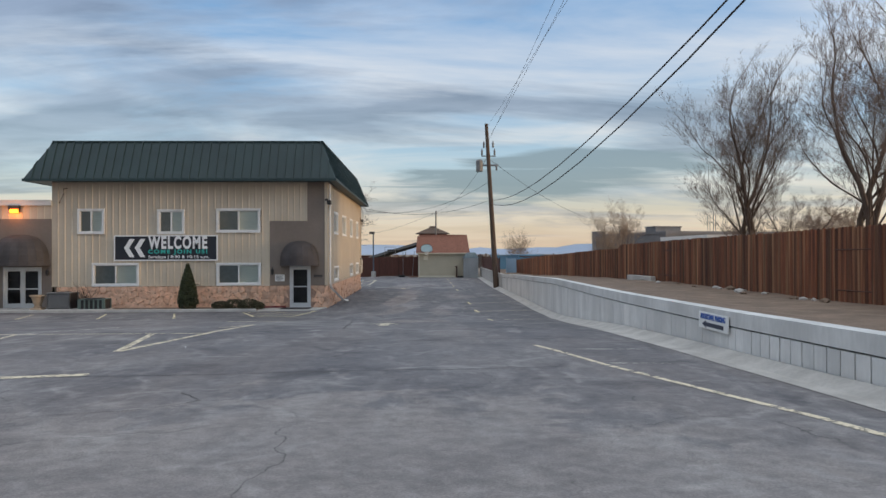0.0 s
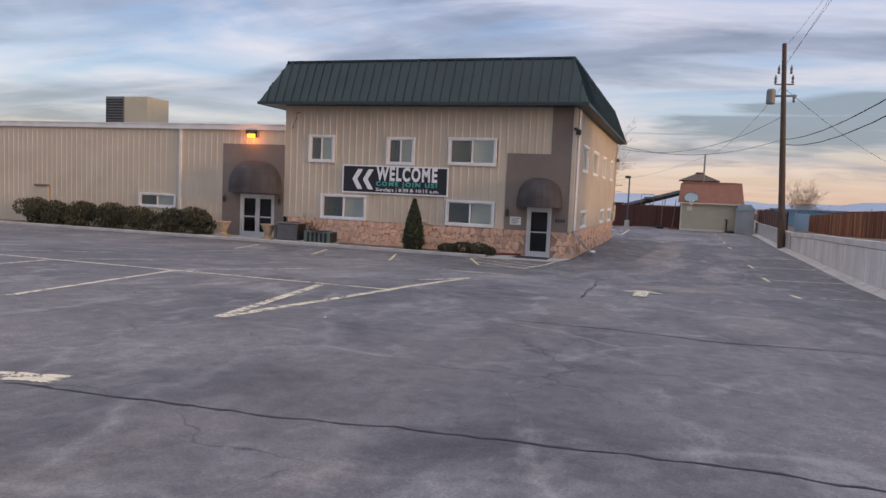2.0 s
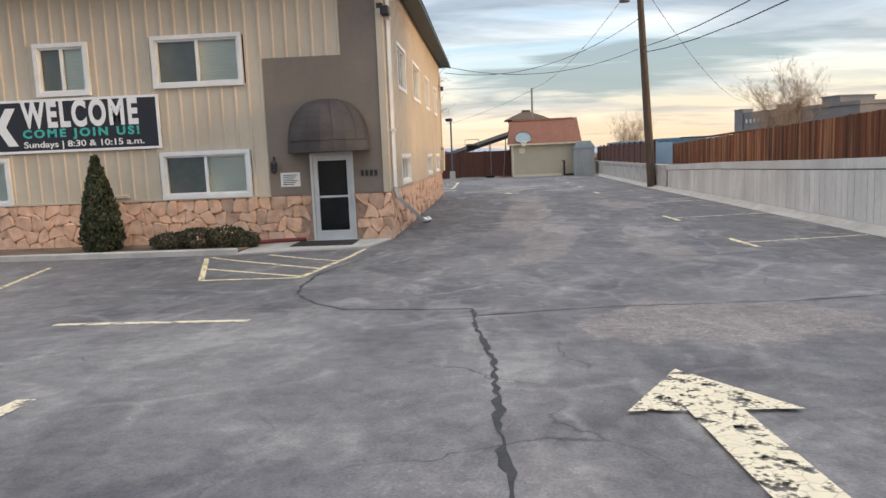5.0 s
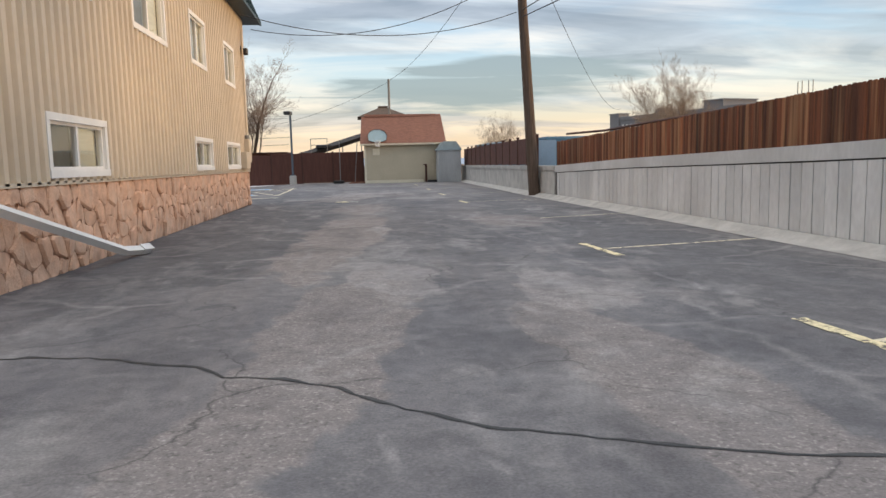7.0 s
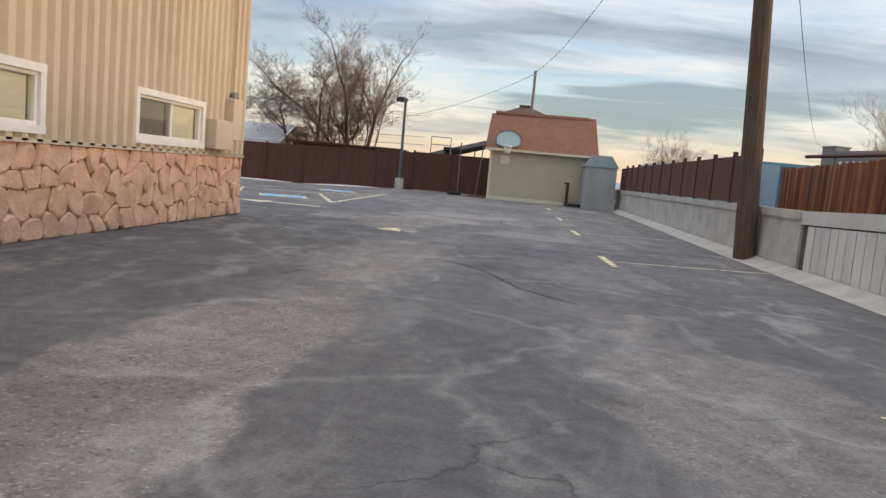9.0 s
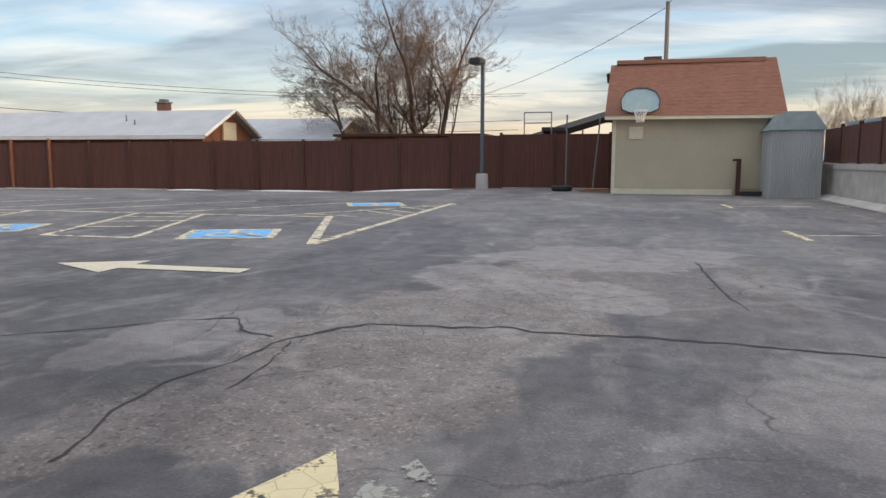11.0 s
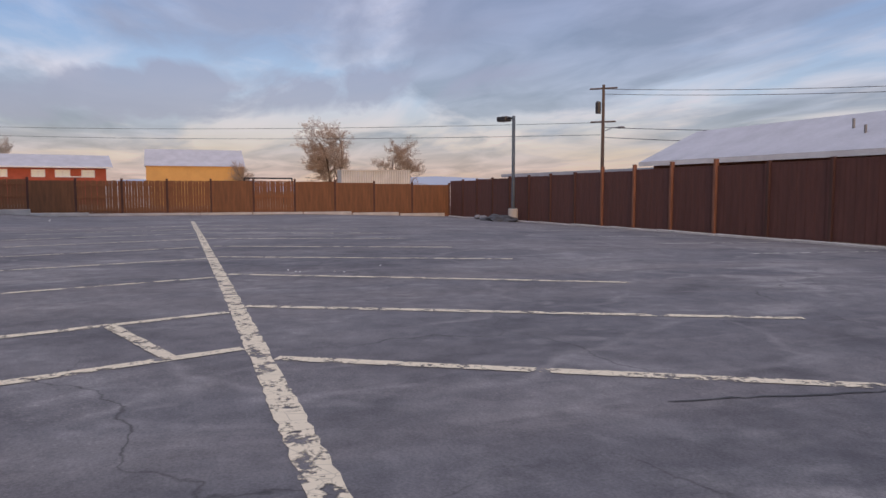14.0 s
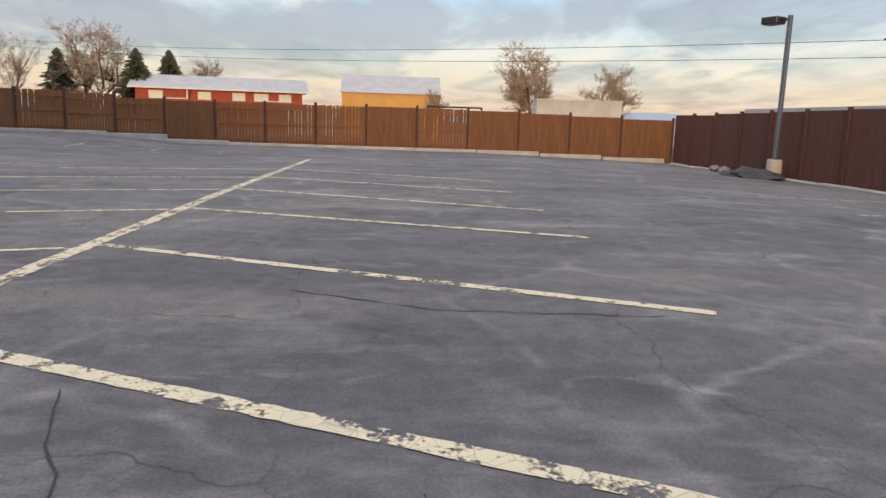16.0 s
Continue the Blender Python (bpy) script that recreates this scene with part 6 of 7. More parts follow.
# ---------------------------------------------------------------- shed with backboard
SX0, SX1, SY = -0.82, 4.55, 79.75
shed = empty("storage_shed", "beige shed with steep red-brown shingle roof", "shed", (0, 0, 0))
part("shed_body", boxes(((SX0 + 0.02, SY + 0.02, -0.2), (SX1 - 0.02, SY + 4.2, 2.66))), SHED_WALL, shed)
for k in range(13):
    part("clapboard", boxes(((SX0 + 0.13, SY - 0.006, 0.17 + k * 0.19), (SX1 - 0.02, SY + 0.03, 0.17 + k * 0.19 + 0.188))), SHED_WALL, shed)
part("corner_board", boxes(((SX0, SY - 0.03, -0.1), (SX0 + 0.12, SY + 0.1, 2.62))), SHED_TRIM, shed)
part("skirt_board", boxes(((SX0, SY - 0.035, -0.12), (3.3, SY + 0.03, 0.15))), SHED_TRIM, shed)
part("eave_board", boxes(((SX0 - 0.28, SY - 0.34, 2.58), (SX1 + 0.3, SY + 0.02, 2.72))), SHED_TRIM, shed)
bm = bmesh.new()
e0, e1, t0, t1 = (SX0 - 0.28, SY - 0.35), (SX1 + 0.35, SY + 4.5), (SX0 - 0.12, SY + 0.75), (SX1 + 0.1, SY + 3.5)
lo = [bm.verts.new(p) for p in ((e0[0], e0[1], 2.7), (e1[0], e0[1], 2.7), (e1[0], e1[1], 2.7), (e0[0], e1[1], 2.7))]
hi = [bm.verts.new(p) for p in ((t0[0], t0[1], 4.58), (t1[0], t0[1], 4.72), (t1[0], t1[1], 4.72), (t0[0], t1[1], 4.58))]
for i in range(4):
    bm.faces.new((lo[i], lo[(i + 1) % 4], hi[(i + 1) % 4], hi[i]))
bm.faces.new(hi)
part("roof_deck", bm, SHINGLE, shed)
courses = 15
for k in range(courses):
    f0, f1 = k / courses, (k + 1.12) / courses
    bm = bmesh.new()
    n = 20
    for i in range(n):
        q = []
        for fx, f, lift_ in ((i / n, f0, 0.017), ((i + 0.992) / n, f0, 0.017), ((i + 0.985) / n, min(f1, 1), 0.008), (i / n, min(f1, 1), 0.008)):
            a_, b_ = Vector((e0[0] + (e1[0] - e0[0]) * fx, e0[1], 2.7)), Vector((t0[0] + (t1[0] - t0[0]) * fx, t0[1], 4.58 + 0.14 * fx))
            q.append(bm.verts.new(a_.lerp(b_, f) + Vector((0, -lift_, lift_ * 0.5))))
        bm.faces.new(q)
    part("shingle_course", bm, SHINGLE, shed)
part("ridge_cap", boxes(((t0[0] + 0.2, t0[1] - 0.1, 4.6), (t1[0] - 0.35, t0[1] + 0.2, 4.74))), SHINGLE, shed)
bb = empty("basketball_backboard", "pale fan-shaped backboard with hoop on the shed", "basketball hoop", (0.1, SY - 0.42, 3.2))
fan = [(-0.62, -0.28), (-0.66, 0.05), (-0.5, 0.32), (-0.2, 0.44), (0.2, 0.44), (0.5, 0.32), (0.66, 0.05), (0.62, -0.28), (0.35, -0.40), (-0.35, -0.40)]
bm = bmesh.new()
prism(bm, fan, 0.03, "y", 0)
part("board", bm, BACKBOARD, bb)
bm = bmesh.new()
tube(bm, [(u, -0.01, v) for u, v in fan + fan[:1]], 0.022, 6)
part("rim_edge", bm, BLACK, bb, "black edge")
bm = bmesh.new()
tube(bm, [(0.23 * math.cos(a), -0.32 + 0.23 * math.sin(a), -0.34) for a in np.linspace(0, 2 * math.pi, 19)], 0.012, 6)
part("hoop", bm, BANNER_WHITE, bb)
bm = bmesh.new()
for k in range(12):
    a = 2 * math.pi * k / 12
    for s in (0.26, -0.26):
        tube(bm, [(0.23 * math.cos(a), -0.32 + 0.23 * math.sin(a), -0.35), (0.16 * math.cos(a + s), -0.32 + 0.16 * math.sin(a + s), -0.55), (0.12 * math.cos(a), -0.32 + 0.12 * math.sin(a), -0.75)], 0.008, 4)
part("net", bm, BANNER_WHITE, bb, "white cord net")
part("mount", boxes(((-0.12, 0.03, -0.35), (0.12, 0.5, -0.25)), ((-0.12, 0.03, 0.1), (0.12, 0.75, 0.18))), GREYMETAL, bb)
ob = empty("small_white_board", "small white patch board on the shed wall", "sign", (0.0, SY - 0.03, 2.12))
part("board", boxes(((-0.24, -0.015, -0.22), (0.24, 0.0, 0.22))), SHED_TRIM, ob)
ob = empty("hand_truck", "brown upright post with low dark tray", "cart", (3.45, SY - 0.25, -0.05))
part("upright", boxes(((-0.07, -0.05, 0), (0.07, 0.05, 1.22)), ((-0.2, -0.05, 1.18), (0.07, 0.05, 1.26))), POST_BROWN, ob)
part("tray", boxes(((0.07, -0.3, 0.0), (1.1, 0.2, 0.1)), ((0.07, -0.3, 0.1), (1.1, -0.26, 0.16))), BLACK, ob)

tin = empty("tin_shed", "small corrugated metal shed with blue-grey tin roof", "shed", (0, 0, 0))
TX0, TX1, TY0, TY1 = 4.2, 5.75, 78.2, 79.7
bm = bmesh.new()
n = 22
for (ax, ay, bx, by) in ((TX0, TY0, TX1, TY0), (TX0, TY1, TX0, TY0)):
    prev = None
    for i in range(n * 2 + 1):
        f = i / (n * 2)
        d = 0.018 if i % 2 else 0.0
        nx, ny = (0, -d) if ay == by else (-d, 0)
        x, y = ax + (bx - ax) * f + nx, ay + (by - ay) * f + ny
        col = [bm.verts.new((x, y, -0.1)), bm.verts.new((x, y, 2.15))]
        if prev:
            bm.faces.new((prev[0], col[0], col[1], prev[1]))
        prev = col
part("corrugated_wall", bm, GALV, tin)
part("frame", boxes(((TX0 + 0.03, TY0 + 0.03, -0.1), (TX1 - 0.02, TY1, 2.15))), GALV, tin)
bm = bmesh.new()
prism(bm, [(TX0 - 0.1, 2.12), (TX0 + 0.28, 2.66), (TX1 - 0.3, 2.69), (TX1 + 0.08, 2.14)], TY1 - TY0 + 0.16, "y", TY0 - 0.08)
part("roof", bm, TIN_BLUE, tin)
part("roof_rib", boxes(((TX0 + 0.3, TY0 - 0.09, 2.66), (TX1 - 0.3, TY0 - 0.03, 2.72))), TIN_BLUE, tin)

# swing poles, tyre and boards left of the shed
for x, lean in ((-2.6, 0.0), (-1.55, 0.25)):
    ob = empty("leaning_pole", "thin grey metal pole standing by the fence", "pole", (x, 82.3, -0.07), group="leaning poles")
    part("shaft", tubes([(0, 0, 0), (lean, 0, 3.0)], r=0.03), GREYMETAL, ob)
    part("foot", boxes(((-0.12, -0.12, 0), (0.12, 0.12, 0.04))), GREYMETAL, ob)
ob = empty("old_tyre", "black tyre lying on the asphalt", "tyre", (-2.7, 81.4, -0.05))
bm = bmesh.new()
prof = [(0.22, 0.02), (0.34, 0.0), (0.40, 0.05), (0.41, 0.11), (0.40, 0.17), (0.34, 0.22), (0.22, 0.20)]
rings = [[bm.verts.new((r * math.cos(a), r * math.sin(a), z)) for r, z in prof] for a in np.linspace(0, 2 * math.pi, 25)[:-1]]
for i in range(24):
    for k in range(len(prof)):
        bm.faces.new((rings[i][k], rings[(i + 1) % 24][k], rings[(i + 1) % 24][(k + 1) % len(prof)], rings[i][(k + 1) % len(prof)]))
part("tyre", bm, RUBBER, ob)
for k in range(3):
    ob = empty("loose_board", "weathered board lying beside the shed", "board", (-1.4 + 0.1 * k, 80.7 + 0.2 * k, -0.05 + 0.04 * k), 6 * k, "loose boards")
    part("plank", boxes(((-0.6, -0.08, 0), (0.6, 0.08, 0.035)), bevel=0.006), POST_LIGHT, ob)

# ---------------------------------------------------------------- fences round the rear lot
FN = 83.4
north = empty("brown_board_fence", "tall brown stained board fence with posts", "fence", (0, 0, 0))


def board_panel(length, height, board, gap, material, name="panel"):
    bm = bmesh.new()
    n = int(length / (board + gap))
    p = length / n
    prof = []
    for i in range(n):
        d = 0.0 if i % 2 else 0.005
        prof += [(i * p, 0.014), (i * p + 0.004, d), ((i + 1) * p - 0.004, d)]
    prof.append((length, 0.014))
    low, high = [bm.verts.new((u, d, 0.04)) for u, d in prof], [bm.verts.new((u, d, height)) for u, d in prof]
    for i in range(len(prof) - 1):
        bm.faces.new((low[i], low[i + 1], high[i + 1], high[i]))
    back = [bm.verts.new(q) for q in ((0, 0.05, 0.04), (length, 0.05, 0.04), (length, 0.05, height), (0, 0.05, height))]
    bm.faces.new(back[::-1])
    bm.faces.new(high + [back[2], back[3]])
    return mesh_of(name, bm, material)


span = 2.25
pn = board_panel(span - 0.1, 2.26, 0.15, 0.004, FENCE_BROWN)
post_me = mesh_of("post", boxes(((-0.06, -0.07, -0.2), (0.06, 0.05, 2.36)), bevel=0.008), POST_BROWN)
post_hi = mesh_of("post", boxes(((-0.055, -0.1, -0.2), (0.055, 0.04, 2.5)), bevel=0.008), POST_LIGHT)
x, k = -0.9, 0
while x > -52.6:
    z = gz(x, FN)
    light = -35.2 < x < -27.5
    piece("post", post_hi if light else post_me, north, pose(x, FN, z - 0.02))
    if x - span > -52.9:
        piece("panel", pn, north, pose(x - span + 0.05, FN - 0.01, gz(x - span / 2, FN) + random.uniform(-0.02, 0.02), 0, 0, 0))
    x -= span
    k += 1


def west_x(y):
    return lerp(y, (30, 55, 84), (-57.5, -55.3, -52.7))


west = empty("slat_fence", "sunlit orange-brown slat fence with gaps", "fence", (0, 0, 0))
wspan = 2.45
wn_full = board_panel(wspan - 0.1, 2.06, 0.14, 0.006, FENCE_WEST)
slats = 15
slat_me = mesh_of("slat", boxes(((0, 0, 0.05), ((wspan - 0.1) / slats - 0.013, 0.02, 2.06)), bevel=0.004), FENCE_WEST)
rail_me = mesh_of("rail", boxes(((0, 0.022, 0), (wspan - 0.1, 0.06, 0.09))), FENCE_WEST)
wpost = mesh_of("post", boxes(((-0.06, -0.06, -0.3), (0.06, 0.07, 2.16)), bevel=0.008), POST_BROWN)
y, k = FN - 0.05, 0
while y > 26:
    x = west_x(y)
    ang = math.degrees(math.atan2(-(wspan), west_x(y - wspan) - west_x(y)))
    piece("post", wpost, west, pose(x, y, gz(x, y), 0, 0, ang))
    base = pose(x, y - 0.05, gz(x, y) - 0.02, 0, 0, ang)
    if 3 < k < 19 and k % 4 != 1:
        for i in range(slats):
            piece("slat", slat_me, west, base @ pose(0.02 + i * (wspan - 0.1) / slats, 0, random.uniform(-0.03, 0.01), 0, random.uniform(-0.5, 0.5), 0))
        for z in (0.3, 1.05, 1.75):
            piece("rail", rail_me, west, base @ pose(0, 0, z))
    else:
        piece("panel", wn_full, west, base)
    y -= wspan
    k += 1
bm = bmesh.new()
for y0 in range(26, 83, 3):
    xa = west_x(y0) + 0.35
    box(bm, (xa, y0, gz(xa, y0) - 0.2), (xa + 0.16, y0 + 2.98, gz(xa, y0) + 0.14), 0.02)
tagged(part("west_kerb", bm, CONCRETE), "pale concrete kerb along the slat fence", "kerb", kind="structure")
bm = bmesh.new()
for x0 in range(-51, -21, 3):
    box(bm, (x0, FN - 0.75, gz(x0, FN) - 0.2), (x0 + 2.97, FN - 0.6, gz(x0, FN) + 0.1), 0.02)
tagged(part("north_kerb", bm, CONCRETE), "pale concrete kerb along the board fence", "kerb", kind="structure")
# old snow along the fence foot
rnd = random.Random(77)
for x0, x1 in ((-12.0, -7.4), (-17.0, -12.6), (-21.5, -18.5), (-25.0, -22.2)):
    bm = bmesh.new()
    n = 16
    prev = None
    for i in range(n + 1):
        x = x0 + (x1 - x0) * i / n
        w = 0.26 * math.sin(math.pi * i / n) ** 0.5 + rnd.uniform(0, 0.05) + 0.02
        h = 0.05 * math.sin(math.pi * i / n) + 0.012
        z = gz(x, FN) + 0.002
        col = [bm.verts.new(p) for p in ((x, FN - 0.5 - w, z), (x, FN - 0.45 - w * 0.4, z + h), (x, FN - 0.35, z + h), (x, FN - 0.28, z))]
        if prev:
            for q in range(3):
                bm.faces.new((prev[q], col[q], col[q + 1], prev[q + 1]))
        prev = col
    tagged(part("snow_strip", bm, SNOW), "thin strip of old snow at the fence foot", "snow", "snow strips")


def lot_lamp(x, y, h, turn, head_w=0.42):
    ob = empty("parking_lot_lamp", "blue-grey lamp post on a concrete footing", "street lamp", (x, y, gz(x, y) - 0.02), turn, "parking lot lamps")
    part("footing", lathe(bmesh.new(), [(0.26, -0.1), (0.25, 0.62), (0.22, 0.66)], 14), CONCRETE, ob, "pale concrete footing")
    part("base_plate", boxes(((-0.16, -0.16, 0.66), (0.16, 0.16, 0.69))), LAMP_BLUE, ob)
    part("pole", boxes(((-0.065, -0.065, 0.69), (0.065, 0.065, h)), bevel=0.012), LAMP_BLUE, ob)
    part("arm", boxes(((-0.36, -0.04, h - 0.16), (0.0, 0.04, h - 0.08))), BLACK, ob)
    hd = part("head", boxes(((-0.95, -0.24, h - 0.24), (-0.32, 0.24, h + 0.0)), bevel=0.03), BLACK, ob)
    part("lens", boxes(((-0.9, -0.19, h - 0.255), (-0.38, 0.19, h - 0.238))), GREYMETAL, hd)
    return ob


lot_lamp(-6.0, 82.2, 5.2, 80)
lot_lamp(-42.2, 82.9, 5.35, 25)
ob = empty("debris_heap", "low heap of dark debris round the lamp footing", "debris", (-42.0, 82.0, gz(-42, 82)))
bm = bmesh.new()
bmesh.ops.create_icosphere(bm, subdivisions=3, radius=1.0)
for v in bm.verts:
    v.co = Vector((v.co.x * 1.5, v.co.y * 0.7, max(v.co.z, -0.05) * 0.32)) * (1 + 0.35 * noise.noise(v.co * 2.2))
part("heap", bm, TARP, ob)
for k, (dx, dy) in enumerate(((-2.3, -0.1), (-2.9, 0.2), (-1.9, 0.3), (-3.5, 0.1))):
    bm = bmesh.new()
    bmesh.ops.create_icosphere(bm, subdivisions=2, radius=0.2)
    for v in bm.verts:
        v.co *= 1 + 0.4 * noise.noise(v.co * 5 + Vector((k, 0, 0)))
        v.co.z *= 0.7
    ob = part("snow_lump", bm, GREYWALL)
    ob.location = (-41.9 + dx, 82.2 + dy, gz(-44, 82) + 0.1)
    tagged(ob, "dirty grey lump of old ice by the kerb", "snow", "snow lumps")

# pale scraps lying on the rear lot
rnd = random.Random(5)
for x, y in ((-19.43, 68.34), (-19.19, 68.42), (-19.14, 68.47), (-18.99, 68.95), (-18.89, 69.06), (-19.60, 69.79), (-4.9, 13.3)):
    bm = bmesh.new()
    bmesh.ops.create_icosphere(bm, subdivisions=1, radius=0.02)
    for v in bm.verts:
        v.co = Vector((v.co.x * rnd.uniform(0.5, 1.4), v.co.y * rnd.uniform(0.4, 1.0), v.co.z * 0.35))
    ob = part("litter_scrap", bm, PAPER)
    ob.location = (x, y, gz(x, y) + 0.012)
    tagged(ob, "tiny pale scrap lying on the asphalt", "litter", "litter scraps")

# ---------------------------------------------------------------- trees


def bare_tree(seed, height, spread, trunks=1, levels=5, twig=TWIG, first=0.25, up=0.35, lift=0.04, tip=0.0055, wiggle=0.22, girth=0.0145, more=0, lean=0.35):
    """Meshes of a leafless tree: trunk with limbs, and a crown of fine twigs."""
    rnd = random.Random(seed)
    wood, fine = bmesh.new(), bmesh.new()

    def grow(p, d, length, r, level):
        n = 4 if level < 2 else (3 if level < 4 else (2 if level < 5 else 1))
        pts, rs = [p], [r]
        q, dd = p, d
        for i in range(n):
            dd = (dd + Vector((rnd.gauss(0, wiggle), rnd.gauss(0, wiggle), rnd.gauss(lift, wiggle * 0.7)))).normalized()
            q = q + dd * length / n
            pts.append(q)
            rs.append(r * (1 - 0.5 * (i + 1) / n))
        tube(wood if level < 3 else fine, pts, rs, 7 if level < 2 else (4 if level < 3 else 3), cap=level < 2)
        if level >= levels:
            return
        kids = (5, 4, 4, 4, 3, 3)[level] + (more if 0 < level < 4 else 0)
        for k in range(kids):
            f = first + (1 - first) * (k + rnd.uniform(0.3, 0.9)) / kids if level == 0 else rnd.uniform(0.25, 1.0)
            i = min(int(f * n), n - 1)
            base = pts[i].lerp(pts[i + 1], f * n - i)
            side = Vector((rnd.gauss(0, 1), rnd.gauss(0, 1), 0))
            side = (side - side.dot(dd) * dd).normalized()
            nd = (dd * rnd.uniform(0.55, 0.95) + side * spread * rnd.uniform(0.6, 1.15) + Vector((0, 0, up))).normalized()
            grow(base, nd, length * rnd.uniform(0.40, 0.66), max(rs[i] * (rnd.uniform(0.34, 0.52) if level < 1 else rnd.uniform(0.28, 0.42)), tip), level + 1)
        grow(q, dd, length * 0.62, rs[-1], level + 1)

    for k in range(trunks):
        a = 2 * math.pi * k / trunks + rnd.uniform(0, 1)
        tilt = 0.0 if trunks == 1 else lean
        grow(Vector((0.25 * math.cos(a) * (trunks > 1), 0.25 * math.sin(a) * (trunks > 1), -0.2)), Vector((tilt * math.cos(a), tilt * math.sin(a), 1)).normalized(), height * 0.40, height * girth, 0)
    return mesh_of("trunk", wood, BARK), mesh_of("crown", fine, twig)


def plant_tree(meshes, x, y, z, tall=10.0, turn=0.0, label="tall leafless deciduous tree with fine twigs", name="bare_tree", group="bare trees"):
    root = empty(name, label, "tree", (x, y, z), turn, group)
    scale = tall / max(v.co.z for me in meshes for v in me.vertices)
    for nm, me in zip(("trunk", "crown"), meshes):
        piece(nm, me, root, Matrix.Diagonal((scale, scale, scale, 1)))
    return root


t_tall = bare_tree(11, 12.0, 0.78, 3, 6, TWIG, 0.24, 0.34, 0.07, 0.0032, 0.15, 0.012, 0, 0.24)
t_wide = bare_tree(23, 9.5, 0.95, 3, 6, TWIG, 0.2, 0.12, 0.02, 0.0045, 0.22, 0.0145, 1)
t_full = bare_tree(31, 13.0, 0.70, 3, 6, TWIG, 0.14, 0.24, 0.05, 0.0038, 0.2, 0.013, 0, 0.22)
t_dense = bare_tree(31, 13.0, 0.8, 2, 6, TWIG, 0.12, 0.24, 0.07, 0.0045)
t_wide_pale = bare_tree(29, 9.6, 0.9, 3, 6, TWIG_PALE, 0.2, 0.16, 0.03, 0.010)
t_round = bare_tree(47, 9.8, 0.85, 2, 6, TWIG_PALE, 0.22, 0.22, 0.04, 0.009)
t_spiky = bare_tree(53, 10.0, 0.62, 4, 6, TWIG_PALE, 0.12, 0.34, 0.06, 0.0025, 0.15, 0.007)
plant_tree(t_tall, 16.3, 35.0, 1.4, 12.2, 0, "tall leafless tree behind the cedar fence")
plant_tree(t_tall, 20.3, 32.6, 1.4, 15.2, 130, "tall leafless tree behind the cedar fence")
plant_tree(t_dense, 23.0, 44.0, 1.0, 6.6, 70, "leafless tree in a row behind the cedar fence")
plant_tree(t_dense, 19.0, 41.0, 1.0, 5.4, 200, "leafless tree in a row behind the cedar fence")
plant_tree(t_round, 27.0, 50.0, 0.5, 5.6, 20, "small leafless tree beyond the cedar fence")
plant_tree(t_spiky, 22.2, 80.0, 0.0, 9.3, 60, "pale upright leafless tree beside the grey building")
plant_tree(t_spiky, 20.0, 79.2, 0.0, 6.8, 310, "pale hazy leafless tree beside the grey building")
plant_tree(t_spiky, 13.2, 102.0, -0.8, 7.4, 200, "slim pale leafless tree in the distance")
plant_tree(t_round, 36.0, 58.0, 0.3, 7.0, 200, "leafless tree beyond the carport roof")
plant_tree(t_full, -11.0, 92.2, -0.3, 13.0, 305, "large dense leafless tree behind the board fence")
plant_tree(t_wide, -14.4, 93.6, -0.3, 10.2, 15, "spreading leafless tree behind the board fence")
plant_tree(t_wide_pale, -104.4, 86.0, 0.3, 10.6, 80, "leafless winter tree beyond the slat fence")
plant_tree(t_round, -102.4, 94.3, 0.3, 8.5, 140, "round leafless winter tree beyond the slat fence")
plant_tree(t_round, -133.7, 39.7, 0, 9.8, 30, "leafless winter tree behind the red house")
plant_tree(t_wide_pale, -117, 29.8, 0.3, 13.0, 30, "tall leafless tree beside the red house")
plant_tree(t_dense, -104.5, 25.5, 0.3, 11.0, 230, "tall leafless tree beside the red house")
plant_tree(t_round, -116, 76.4, 0.5, 5.0, 230, "small leafless tree beside the yellow shed")
plant_tree(t_round, -60, 118, -1, 6.0, 250, "leafless tree behind the houses")


def spruce(x, y, z, h, seed):
    rnd = random.Random(seed)
    root = empty("spruce_tree", "dark green spruce with drooping boughs", "tree", (x, y, z), 0, "spruces")
    part("trunk", tubes([(0, 0, 0), (0, 0, h)], r=[0.2, 0.03], sides=7), BARK, root)
    bm = bmesh.new()
    for k in range(int(h * 75)):
        f = rnd.random() ** 0.8
        zz, rr = 0.6 + (h - 0.6) * f, (1 - f) ** 0.75 * h * 0.34 + 0.2
        a = rnd.uniform(0, 2 * math.pi)
        rr *= rnd.uniform(0.45, 1.22)
        c, s = math.cos(a), math.sin(a)
        for q in range(5):
            t = 0.25 + 0.17 * q
            w = 0.30 * (1.3 - t)
            px, py, pz = c * rr * t, s * rr * t, zz - rr * 0.25 * t + rnd.uniform(-0.06, 0.06)
            bm.faces.new([bm.verts.new(v) for v in ((px - s * w, py + c * w, pz - 0.1), (px + c * rr * 0.26, py + s * rr * 0.26, pz - 0.04), (px + s * w, py - c * w, pz - 0.1), (px, py, pz + 0.16))])
    part("crown", bm, LEAF, root)


spruce(-115.2, 36.9, 0, 8.8, 1)
spruce(-120, 39.6, 0, 9.1, 2)
spruce(-115.3, 27.2, 0, 8.5, 3)
shrub("juniper_bush", 17.5, 47.0, 1.0, [(0, 0, 1.2, 1.0, 1.0, 0.9), (0.7, 0.4, 1.9, 0.8, 0.8, 0.7), (-0.7, 0, 1.6, 0.8, 0.8, 0.8)], 3000, 0.14, LEAF, "dark green evergreen bush behind the cedar fence", 91, "evergreen")

